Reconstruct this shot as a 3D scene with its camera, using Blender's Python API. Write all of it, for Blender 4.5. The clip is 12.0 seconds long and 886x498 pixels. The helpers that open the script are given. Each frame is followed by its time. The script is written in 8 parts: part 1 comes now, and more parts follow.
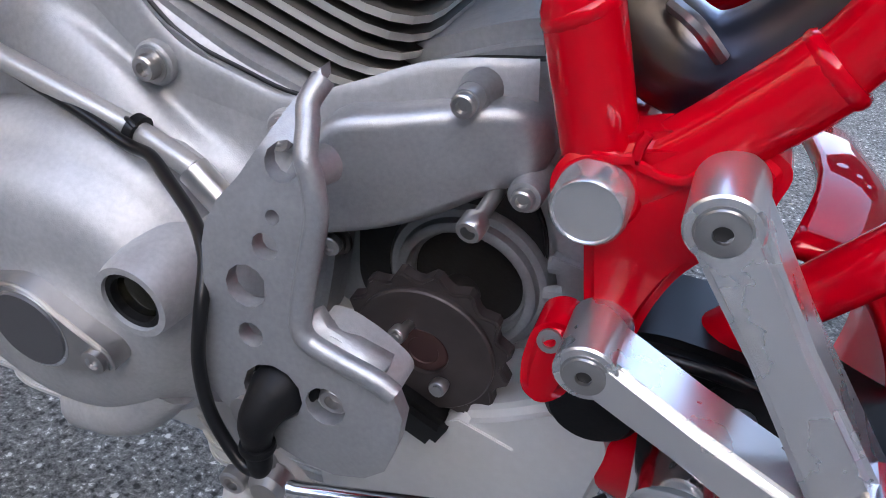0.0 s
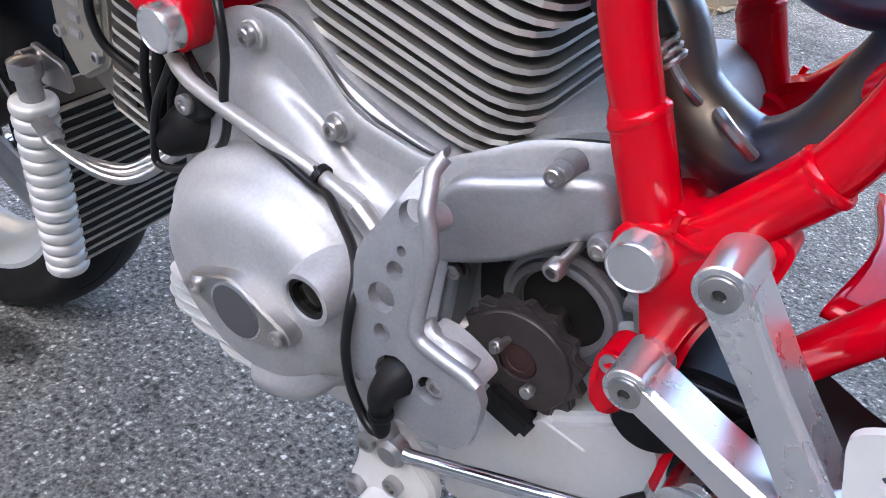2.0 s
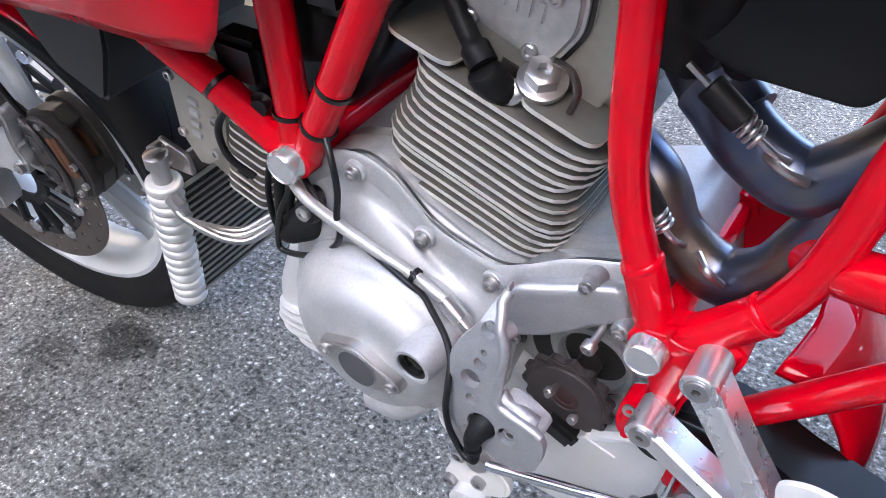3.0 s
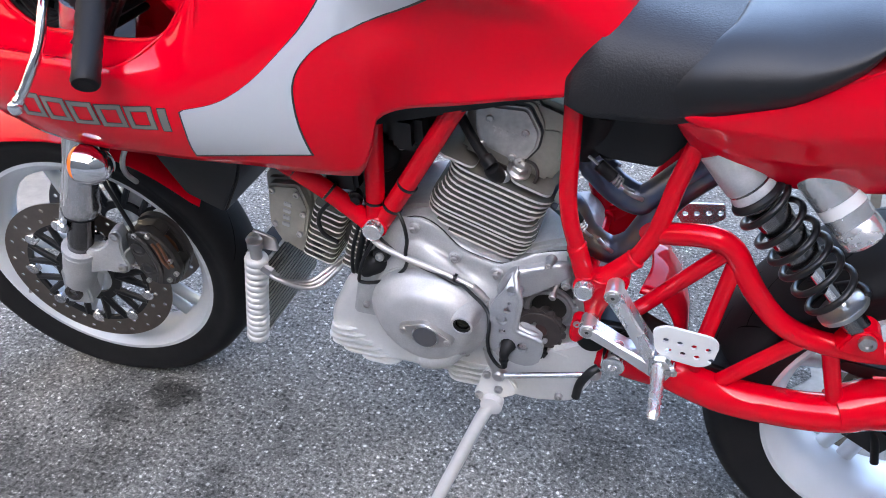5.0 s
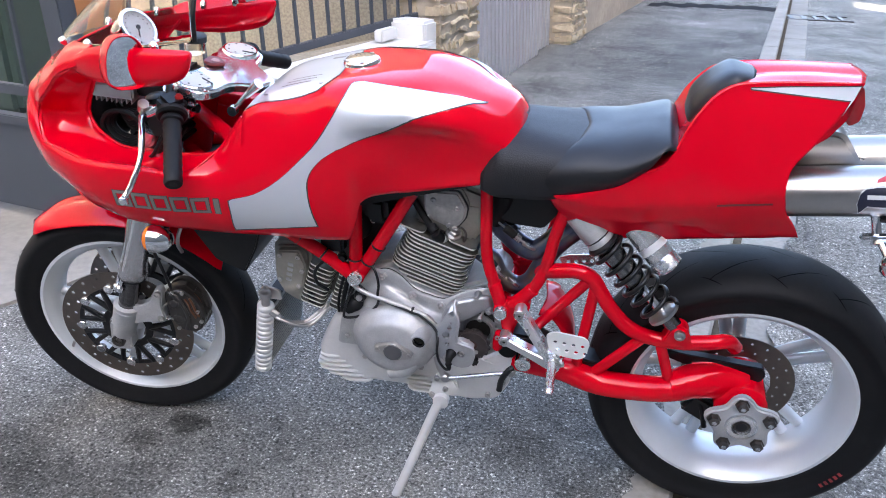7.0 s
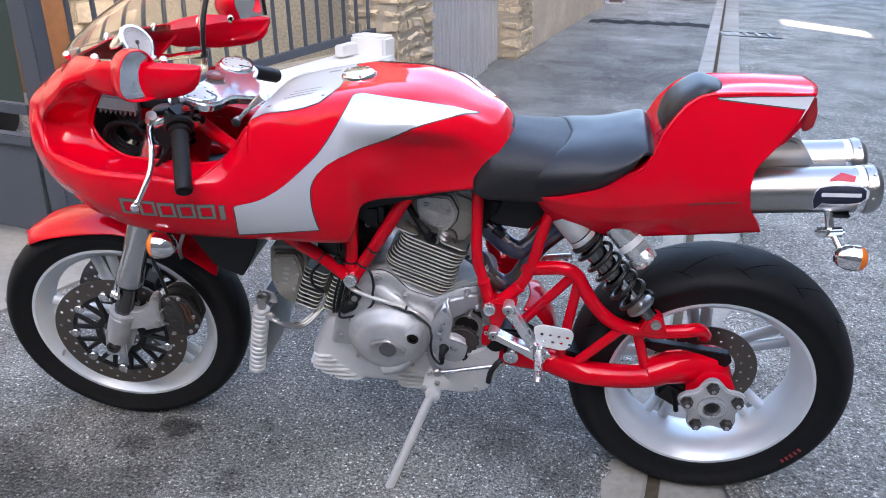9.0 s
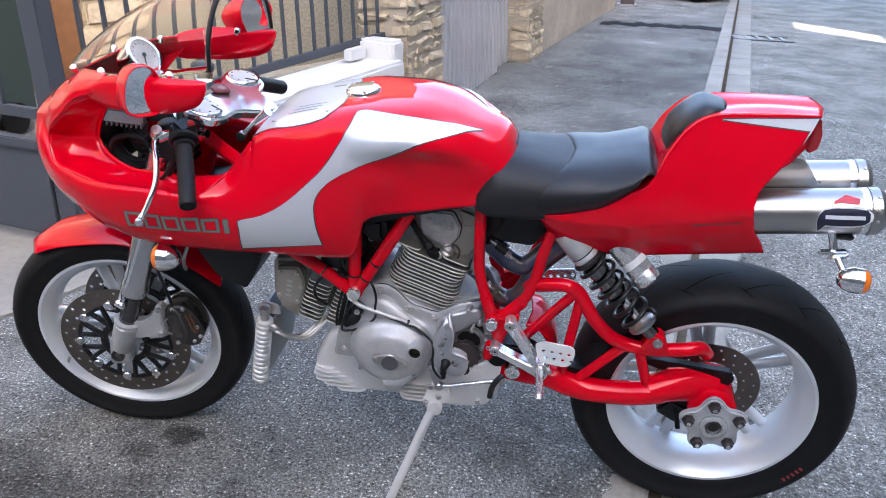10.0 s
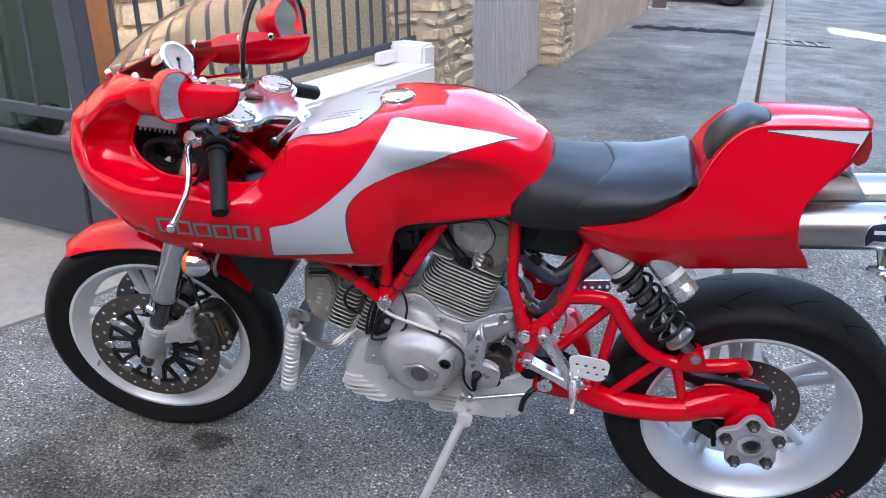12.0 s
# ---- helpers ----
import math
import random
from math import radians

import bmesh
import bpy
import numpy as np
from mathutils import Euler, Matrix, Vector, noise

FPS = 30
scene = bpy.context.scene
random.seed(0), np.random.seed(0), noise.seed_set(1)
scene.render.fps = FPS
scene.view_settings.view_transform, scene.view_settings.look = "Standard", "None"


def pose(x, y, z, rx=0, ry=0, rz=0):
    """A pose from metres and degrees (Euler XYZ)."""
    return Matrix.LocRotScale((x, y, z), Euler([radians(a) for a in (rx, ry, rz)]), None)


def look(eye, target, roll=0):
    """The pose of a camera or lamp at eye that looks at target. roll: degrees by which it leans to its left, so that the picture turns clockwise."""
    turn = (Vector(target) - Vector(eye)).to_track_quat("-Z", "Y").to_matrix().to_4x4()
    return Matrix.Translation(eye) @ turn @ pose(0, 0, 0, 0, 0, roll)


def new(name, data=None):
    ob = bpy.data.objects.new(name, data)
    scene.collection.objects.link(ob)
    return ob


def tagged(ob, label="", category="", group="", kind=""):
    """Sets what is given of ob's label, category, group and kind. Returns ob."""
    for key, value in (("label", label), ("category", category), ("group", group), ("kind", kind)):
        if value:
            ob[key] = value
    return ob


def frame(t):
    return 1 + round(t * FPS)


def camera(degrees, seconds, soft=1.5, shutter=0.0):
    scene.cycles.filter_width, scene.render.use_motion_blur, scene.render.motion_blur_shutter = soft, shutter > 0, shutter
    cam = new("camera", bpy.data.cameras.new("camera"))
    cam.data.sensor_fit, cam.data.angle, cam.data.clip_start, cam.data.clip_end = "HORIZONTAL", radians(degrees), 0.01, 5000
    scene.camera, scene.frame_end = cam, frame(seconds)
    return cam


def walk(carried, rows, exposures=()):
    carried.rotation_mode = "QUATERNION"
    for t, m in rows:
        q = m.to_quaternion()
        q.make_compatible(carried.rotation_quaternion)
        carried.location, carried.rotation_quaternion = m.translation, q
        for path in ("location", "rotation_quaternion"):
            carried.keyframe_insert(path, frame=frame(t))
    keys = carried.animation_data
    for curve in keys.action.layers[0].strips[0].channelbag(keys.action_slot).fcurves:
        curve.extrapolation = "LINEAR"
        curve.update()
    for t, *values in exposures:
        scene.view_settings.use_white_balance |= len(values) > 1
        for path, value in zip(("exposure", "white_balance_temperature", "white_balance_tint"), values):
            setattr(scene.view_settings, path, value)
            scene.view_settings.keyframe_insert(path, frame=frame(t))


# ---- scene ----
cam = camera(58.9, 12.0, soft=1.0)
PATH = [
    (0, (0.255, -0.408, 0.582), (-0.27, 1.262, -0.386), 7.1),
    (0.5, (0.249, -0.422, 0.567), (-0.311, 1.242, -0.391), 6.6),
    (1, (0.226, -0.437, 0.565), (-0.378, 1.215, -0.386), 6.1),
    (1.5, (0.248, -0.444, 0.598), (-0.474, 1.172, -0.332), 5.7),
    (2, (0.317, -0.465, 0.639), (-0.617, 1.011, -0.335), 5.1),
    (2.5, (0.343, -0.53, 0.734), (-0.684, 0.829, -0.313), 2.6),
    (3, (0.329, -0.544, 0.83), (-0.583, 0.784, -0.355), 0.3),
    (3.2, (0.31, -0.557, 0.867), (-0.533, 0.78, -0.358), -0.4),
    (4.8, (0.337, -0.996, 1.053), (-0.221, 0.603, -0.011), 0.2),
    (5, (0.322, -1.075, 1.07), (-0.211, 0.559, 0.048), 0.5),
    (5.5, (0.331, -1.21, 1.118), (-0.165, 0.474, 0.159), 0.8),
    (6, (0.384, -1.325, 1.169), (-0.087, 0.395, 0.263), 0.8),
    (6.5, (0.429, -1.467, 1.21), (-0.011, 0.285, 0.35), 0.9),
    (7, (0.417, -1.556, 1.246), (0.02, 0.223, 0.423), 1.0),
    (7.2, (0.384, -1.595, 1.281), (0.025, 0.183, 0.439), 0.7),
    (8.8, (0.34, -1.705, 1.264), (0.086, 0.117, 0.481), 1.7),
    (9, (0.336, -1.68, 1.261), (0.079, 0.141, 0.474), 1.8),
    (9.5, (0.345, -1.63, 1.286), (0.077, 0.187, 0.494), 1.9),
    (10, (0.346, -1.666, 1.296), (0.067, 0.149, 0.504), 2.2),
    (10.5, (0.35, -1.701, 1.299), (0.063, 0.114, 0.51), 2.4),
    (11, (0.34, -1.71, 1.3), (0.051, 0.107, 0.515), 2.8),
    (11.5, (0.331, -1.689, 1.299), (0.027, 0.125, 0.514), 2.7),
    (12, (0.325, -1.638, 1.299), (-0.018, 0.167, 0.51), 2.2),
]
walk(cam, [(t, look(eye, target, roll)) for t, eye, target, roll in PATH],
     [(0, 3.60, 6620, 12), (1.0, 3.84, 6620, 12), (2.0, 4.10, 6620, 12), (3.0, 4.38, 6620, 12), (5.0, 4.1, 6620, 12), (7.0, 3.78, 6620, 12), (9.0, 3.68, 6620, 12), (12.0, 3.65, 6620, 12)])

# ---- world, sun, exposure ----
SUN_EL, SUN_AZ = radians(24), radians(140)      # azimuth from +y towards +x
world = bpy.data.worlds.new("world")
scene.world = world
world.use_nodes = True
wn = world.node_tree.nodes
sky = wn.new("ShaderNodeTexSky")
sky.sky_type, sky.sun_disc = "NISHITA", False
sky.sun_elevation, sky.sun_rotation = SUN_EL, SUN_AZ
sky.air_density, sky.dust_density, sky.ozone_density = 0.8, 4.0, 0.8
wn["Background"].inputs[1].default_value = 0.15
world.node_tree.links.new(sky.outputs[0], wn["Background"].inputs[0])
sun = new("sun", bpy.data.lights.new("sun", "SUN"))
sun.data.energy, sun.data.angle, sun.data.color = 3.2, radians(0.5), (1.0, 0.93, 0.82)
SUN_DIR = Vector((math.sin(SUN_AZ) * math.cos(SUN_EL), math.cos(SUN_AZ) * math.cos(SUN_EL), math.sin(SUN_EL)))
sun.matrix_world = look((30 * SUN_DIR.x, 30 * SUN_DIR.y, 30 * SUN_DIR.z), (0, 0, 0))

# ---- materials ----
def material(name, base, rough=0.5, metal=0.0, coat=0.0, grain=0.0, scale=60.0, spots=0.0, spot_scale=6.0, bump=0.0, bump_scale=200.0, rough_var=0.0, spec=0.5, random_tint=0.0, coat_rough=0.05):
    """Principled surface with variation at two scales, in object space."""
    m = bpy.data.materials.new(name)
    m.use_nodes = True
    nt, b = m.node_tree, m.node_tree.nodes["Principled BSDF"]
    b.inputs["Roughness"].default_value, b.inputs["Metallic"].default_value = rough, metal
    b.inputs["Specular IOR Level"].default_value = spec
    b.inputs["Coat Weight"].default_value, b.inputs["Coat Roughness"].default_value = coat, coat_rough
    tc = nt.nodes.new("ShaderNodeTexCoord")

    def noise_at(s, detail=5):
        n = nt.nodes.new("ShaderNodeTexNoise")
        n.inputs["Scale"].default_value, n.inputs["Detail"].default_value = s, detail
        nt.links.new(tc.outputs["Object"], n.inputs["Vector"])
        return n.outputs["Fac"]

    def math_node(op, a, c):
        n = nt.nodes.new("ShaderNodeMath")
        n.operation = op
        for k, v in enumerate((a, c)):
            if isinstance(v, (int, float)):
                n.inputs[k].default_value = v
            else:
                nt.links.new(v, n.inputs[k])
        return n.outputs[0]

    col = nt.nodes.new("ShaderNodeHueSaturation")
    col.inputs["Color"].default_value = (*base, 1)
    val = 1.0
    if grain:
        val = math_node("ADD", 1 - grain, math_node("MULTIPLY", noise_at(scale), 2 * grain))
    if spots:
        val = math_node("MULTIPLY", val, math_node("ADD", 1 - spots, math_node("MULTIPLY", noise_at(spot_scale, 3), 2 * spots)))
    if random_tint:
        oi = nt.nodes.new("ShaderNodeObjectInfo")
        val = math_node("MULTIPLY", val, math_node("ADD", 1 - random_tint, math_node("MULTIPLY", oi.outputs["Random"], 2 * random_tint)))
    if val != 1.0:
        nt.links.new(val, col.inputs["Value"])
    nt.links.new(col.outputs[0], b.inputs["Base Color"])
    if rough_var:
        nt.links.new(math_node("ADD", rough - rough_var, math_node("MULTIPLY", noise_at(spot_scale * 3, 4), 2 * rough_var)), b.inputs["Roughness"])
    if bump:
        bn = nt.nodes.new("ShaderNodeBump")
        bn.inputs["Strength"].default_value, bn.inputs["Distance"].default_value = bump, 0.002
        nt.links.new(noise_at(bump_scale, 4), bn.inputs["Height"])
        nt.links.new(bn.outputs[0], b.inputs["Normal"])
    return m


RED = material("red_paint", (0.64, 0.0004, 0.012), 0.40, metal=0.10, coat=1.0, grain=0.03, scale=4, coat_rough=0.012, spec=0.0)
FRAME_RED = material("frame_red", (0.63, 0.0004, 0.010), 0.40, metal=0.06, coat=1.0, grain=0.04, scale=8, coat_rough=0.02, spec=0.0)
for red in (RED, FRAME_RED):
    red.node_tree.nodes["Principled BSDF"].inputs["Coat IOR"].default_value = 1.38
SILVER = material("silver_paint", (0.58, 0.61, 0.64), 0.32, metal=0.45, coat=0.8, grain=0.03, scale=900)
LINE = material("dark_line", (0.02, 0.02, 0.02), 0.4)
LETTER = material("letter_grey", (0.16, 0.16, 0.15), 0.4)
CAST = material("cast_aluminium", (0.435, 0.44, 0.44), 0.48, metal=0.45, grain=0.17, scale=420, spots=0.24, spot_scale=34, bump=0.12, bump_scale=2000, rough_var=0.10)
CAST_DARK = material("dull_cast_aluminium", (0.36, 0.365, 0.37), 0.38, metal=0.62, grain=0.16, scale=500, spots=0.24, spot_scale=40, bump=0.12, bump_scale=2000, rough_var=0.09)
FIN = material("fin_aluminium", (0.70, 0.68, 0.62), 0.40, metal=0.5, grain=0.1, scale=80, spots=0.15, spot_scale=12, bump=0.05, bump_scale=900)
BRUSHED = material("brushed_aluminium", (0.66, 0.66, 0.665), 0.26, metal=0.8, grain=0.05, scale=60, spots=0.06, spot_scale=9, bump=0.015, bump_scale=700, rough_var=0.05)
POLISHED = material("polished_aluminium", (0.78, 0.78, 0.79), 0.16, metal=1.0, grain=0.04, scale=30, rough_var=0.05)
ARM = material("polished_arm", (0.72, 0.72, 0.725), 0.28, metal=0.85, grain=0.04, scale=40, spots=0.05, spot_scale=14, rough_var=0.05)
PALE_CAST = material("pale_cast_aluminium", (0.63, 0.63, 0.62), 0.42, metal=0.35, grain=0.06, scale=220, spots=0.10, spot_scale=16, bump=0.05, bump_scale=1400, rough_var=0.05)
CALIPER = material("anodised_caliper", (0.060, 0.056, 0.053), 0.4, metal=0.55, grain=0.1, scale=80, spots=0.15, spot_scale=20, rough_var=0.08)
WORN = material("worn_cast_cover", (0.42, 0.415, 0.40), 0.42, metal=0.5, grain=0.25, scale=110, spots=0.35, spot_scale=45, bump=0.12, bump_scale=500, rough_var=0.1)
CORE = material("cooler_core", (0.30, 0.285, 0.25), 0.5, metal=0.35, grain=0.15, scale=200)
CHROME = material("chrome", (0.82, 0.82, 0.83), 0.06, metal=1.0, rough_var=0.02)
STEEL = material("steel", (0.45, 0.44, 0.43), 0.32, metal=0.95, grain=0.12, scale=120, rough_var=0.1)
DARK_STEEL = material("dark_steel", (0.09, 0.08, 0.074), 0.42, metal=0.85, grain=0.2, scale=90, rough_var=0.1)
FIN_DARK = material("dark_fin_aluminium", (0.32, 0.305, 0.262), 0.5, metal=0.35, grain=0.15, scale=120, spots=0.25, spot_scale=14, bump=0.08, bump_scale=900)
# dark colour stands in for the shade between the cooling fins
FIN_SHADE = material("shaded_fin_face", (0.145, 0.137, 0.117), 0.55, metal=0.3, grain=0.2, scale=80, spots=0.3, spot_scale=14, bump=0.08, bump_scale=900)
DISC = material("brown_disc_steel", (0.15, 0.128, 0.112), 0.36, metal=0.85, grain=0.15, scale=90, spots=0.12, spot_scale=12, rough_var=0.06)
BRONZE = material("caliper_bronze", (0.17, 0.08, 0.045), 0.45, metal=0.6, grain=0.15)
def heat_pipe():
    """Steel discoloured brown and blue by heat."""
    m = material("heat_stained_pipe", (0.17, 0.16, 0.155), 0.36, metal=0.92, rough_var=0.1, bump=0.05, bump_scale=300)
    nt, b = m.node_tree, m.node_tree.nodes["Principled BSDF"]
    tc, n, ramp = nt.nodes.new("ShaderNodeTexCoord"), nt.nodes.new("ShaderNodeTexNoise"), nt.nodes.new("ShaderNodeValToRGB")
    n.inputs["Scale"].default_value, n.inputs["Detail"].default_value = 11, 3
    nt.links.new(tc.outputs["Object"], n.inputs["Vector"]), nt.links.new(n.outputs["Fac"], ramp.inputs[0])
    e = ramp.color_ramp.elements
    e[0].position, e[0].color, e[1].position, e[1].color = 0.30, (0.13, 0.125, 0.12, 1), 0.72, (0.20, 0.19, 0.18, 1)
    for p, c in ((0.42, (0.17, 0.14, 0.11, 1)), (0.50, (0.10, 0.11, 0.15, 1)), (0.57, (0.09, 0.11, 0.17, 1)), (0.64, (0.15, 0.147, 0.147, 1))):
        ramp.color_ramp.elements.new(p).color = c
    nt.links.new(ramp.outputs[0], b.inputs["Base Color"])
    return m


PIPE = heat_pipe()
MUFFLER = material("satin_titanium", (0.38, 0.365, 0.345), 0.3, metal=0.95, grain=0.05, scale=200, rough_var=0.08)
BLACK = material("black_plastic", (0.004, 0.004, 0.0044), 0.36, spec=0.35, grain=0.1, scale=50, rough_var=0.1)
SATIN = material("black_paint", (0.009, 0.009, 0.0095), 0.45, spec=0.3, grain=0.15, scale=60, bump=0.05)
RUBBER = material("rubber", (0.007, 0.007, 0.0075), 0.5, spec=0.2, grain=0.15, scale=40, spots=0.2, bump=0.1, bump_scale=300, rough_var=0.08)
TYRE = material("tyre_rubber", (0.009, 0.009, 0.0095), 0.60, spec=0.16, grain=0.15, scale=60, spots=0.25, spot_scale=8, bump=0.12, bump_scale=350, rough_var=0.1)
VINYL = material("seat_vinyl", (0.009, 0.0095, 0.011), 0.42, spec=0.36, coat=0.05, coat_rough=0.25, grain=0.1, scale=300, bump=0.10, bump_scale=600, rough_var=0.05)
MESH_VINYL = material("ribbed_seat_vinyl", (0.011, 0.011, 0.0125), 0.5, spec=0.35, grain=0.15, scale=400, bump=0.35, bump_scale=420)
WHEEL = material("silver_wheel_paint", (0.62, 0.65, 0.67), 0.36, metal=0.35, coat=0.4, grain=0.05, scale=20, spots=0.06)
AMBER = material("amber_lens", (0.75, 0.16, 0.01), 0.15, coat=0.6)
MIRROR = material("mirror_glass", (0.9, 0.9, 0.9), 0.02, metal=1.0)
DIAL = material("white_dial", (0.55, 0.55, 0.54), 0.3)
CABLE = material("black_cable", (0.007, 0.007, 0.0075), 0.33, spec=0.35, grain=0.1)
BRAID = material("braided_steel_hose", (0.46, 0.45, 0.43), 0.38, metal=0.5, grain=0.10, scale=700, bump=0.06, bump_scale=1600)
MAROON = material("maroon_badge", (0.16, 0.02, 0.02), 0.35)
NAVY = material("navy_badge", (0.01, 0.012, 0.03), 0.35)
WHITE = material("white_plastic", (0.60, 0.60, 0.59), 0.4, grain=0.03, scale=5, spots=0.05)
CONCRETE = material("kerb_concrete", (0.27, 0.252, 0.222), 0.85, grain=0.3, scale=60, spots=0.35, spot_scale=3, bump=0.3, bump_scale=120, random_tint=0.1, spec=0.15)
SLAB = material("slab_concrete", (0.23, 0.213, 0.188), 0.85, grain=0.22, scale=40, spots=0.3, spot_scale=2.5, bump=0.25, bump_scale=90)
DIRTY_WALL = material("weathered_render", (0.36, 0.31, 0.25), 0.9, grain=0.25, scale=14, spots=0.35, spot_scale=2.0, bump=0.5, bump_scale=60)
STONE = material("tan_stone", (0.40, 0.335, 0.24), 0.85, grain=0.34, scale=34, spots=0.3, spot_scale=7, bump=1.0, bump_scale=55, random_tint=0.22)
MORTAR = material("mortar", (0.33, 0.29, 0.235), 0.95, grain=0.15, scale=30, bump=0.4, bump_scale=80)
PEBBLE = material("roughcast_wall", (0.27, 0.235, 0.175), 0.9, grain=0.6, scale=55, spots=0.2, spot_scale=3, bump=0.9, bump_scale=50)
GREY_METAL = material("grey_painted_metal", (0.052, 0.062, 0.077), 0.5, spec=0.3, grain=0.06, scale=12, spots=0.1, spot_scale=2)
LIGHT_METAL = material("light_grey_sheet_metal", (0.34, 0.35, 0.38), 0.4, metal=0.2, grain=0.06, scale=8, spots=0.12, spot_scale=2)
WOOD = material("brown_door_wood", (0.17, 0.075, 0.03), 0.5, grain=0.25, scale=18, spots=0.1)
PLASTER = material("plaster", (0.13, 0.118, 0.103), 0.9, grain=0.1, scale=20, spots=0.15, spot_scale=1.5, bump=0.3, bump_scale=60)
CAR_RED = material("dark_red_car_paint", (0.14, 0.01, 0.015), 0.25, coat=1.0)


def asphalt(name, dark, light, stains=()):
    """Worn asphalt with pale and dark chips, stains and fine relief."""
    m = bpy.data.materials.new(name)
    m.use_nodes = True
    nt, b = m.node_tree, m.node_tree.nodes["Principled BSDF"]
    b.inputs["Roughness"].default_value, b.inputs["Specular IOR Level"].default_value = 0.9, 0.12
    tc = nt.nodes.new("ShaderNodeTexCoord")
    def calc(op, *vals):
        n = nt.nodes.new("ShaderNodeMath")
        n.operation = op
        for k, val in enumerate(vals):
            if isinstance(val, (int, float)):
                n.inputs[k].default_value = val
            else:
                nt.links.new(val, n.inputs[k])
        return n.outputs[0]

    def chips(scale, inner, outer):
        """Round grains: a soft mask and one random value for each."""
        v = nt.nodes.new("ShaderNodeTexVoronoi")
        v.inputs["Scale"].default_value = scale
        nt.links.new(tc.outputs["Object"], v.inputs["Vector"])
        split, fade = nt.nodes.new("ShaderNodeSeparateColor"), nt.nodes.new("ShaderNodeMapRange")
        nt.links.new(v.outputs["Color"], split.inputs[0])
        for key, value in (("From Min", inner), ("From Max", outer), ("To Min", 1.0), ("To Max", 0.0)):
            fade.inputs[key].default_value = value
        nt.links.new(v.outputs["Distance"], fade.inputs["Value"])
        return fade.outputs[0], split.outputs[0]

    grit = nt.nodes.new("ShaderNodeTexNoise")
    grit.inputs["Scale"].default_value, grit.inputs["Detail"].default_value, grit.inputs["Roughness"].default_value = 120, 7, 0.82
    nt.links.new(tc.outputs["Object"], grit.inputs["Vector"])
    tone = calc("MULTIPLY_ADD", grit.outputs["Fac"], 4.3, -1.66)
    for scale, inner, outer, gain in ((115, 0.22, 0.52, 0.68), (230, 0.20, 0.55, 0.45)):
        mask, pick = chips(scale, inner, outer)
        # a few grains much paler, a few darker, most near the mean
        odd = calc("POWER", calc("ABSOLUTE", calc("MULTIPLY_ADD", pick, 2.0, -1.0)), 4.0)
        tone = calc("MULTIPLY_ADD", calc("MULTIPLY", odd, calc("SIGN", calc("SUBTRACT", pick, 0.42))), calc("MULTIPLY", mask, gain), tone)
    ramp = nt.nodes.new("ShaderNodeValToRGB")
    e = ramp.color_ramp.elements
    e[0].position, e[0].color = 0.0, (*[c * 0.32 for c in dark], 1)
    e[1].position, e[1].color = 1.0, (*[c * 2.5 for c in light], 1)
    for p, c in ((0.40, dark), (0.88, light)):
        k = ramp.color_ramp.elements.new(p)
        k.color = (*c, 1)
    nt.links.new(tone, ramp.inputs[0])
    n1, n2 = nt.nodes.new("ShaderNodeTexNoise"), nt.nodes.new("ShaderNodeTexNoise")
    n1.inputs["Scale"].default_value, n1.inputs["Detail"].default_value = 2.2, 6
    n2.inputs["Scale"].default_value, n2.inputs["Detail"].default_value = 22, 4
    hue = nt.nodes.new("ShaderNodeHueSaturation")
    for n in (n1, n2):
        nt.links.new(tc.outputs["Object"], n.inputs["Vector"])
    add = nt.nodes.new("ShaderNodeMath")
    add.operation = "ADD"
    wide = nt.nodes.new("ShaderNodeMath")
    wide.operation, wide.inputs[1].default_value, wide.inputs[2].default_value = "MULTIPLY_ADD", 1.7, -0.38
    nt.links.new(n1.outputs["Fac"], wide.inputs[0])
    nt.links.new(wide.outputs[0], add.inputs[0]), nt.links.new(n2.outputs["Fac"], add.inputs[1])
    nt.links.new(ramp.outputs[0], hue.inputs["Color"])
    level = add.outputs[0]
    warp = nt.nodes.new("ShaderNodeMixRGB")
    warp.blend_type, warp.inputs["Fac"].default_value = "LINEAR_LIGHT", 0.07
    fine = nt.nodes.new("ShaderNodeTexNoise")
    fine.inputs["Scale"].default_value, fine.inputs["Detail"].default_value = 14, 5
    nt.links.new(tc.outputs["Object"], fine.inputs["Vector"])
    nt.links.new(tc.outputs["Object"], warp.inputs["Color1"]), nt.links.new(fine.outputs["Color"], warp.inputs["Color2"])
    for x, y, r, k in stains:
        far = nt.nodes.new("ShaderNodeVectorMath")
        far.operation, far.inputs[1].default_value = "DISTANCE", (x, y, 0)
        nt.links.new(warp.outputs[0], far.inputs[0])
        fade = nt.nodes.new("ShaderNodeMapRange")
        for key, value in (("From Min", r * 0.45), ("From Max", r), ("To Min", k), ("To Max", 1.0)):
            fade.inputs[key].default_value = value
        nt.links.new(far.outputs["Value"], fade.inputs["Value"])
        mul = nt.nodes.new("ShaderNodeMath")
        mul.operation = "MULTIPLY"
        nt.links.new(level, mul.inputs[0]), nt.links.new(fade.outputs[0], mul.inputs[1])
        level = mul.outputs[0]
    nt.links.new(level, hue.inputs["Value"])
    nt.links.new(hue.outputs[0], b.inputs["Base Color"])
    bn = nt.nodes.new("ShaderNodeBump")
    bn.inputs["Strength"].default_value, bn.inputs["Distance"].default_value = 0.6, 0.0025
    nt.links.new(tone, bn.inputs["Height"])
    nt.links.new(bn.outputs[0], b.inputs["Normal"])
    return m


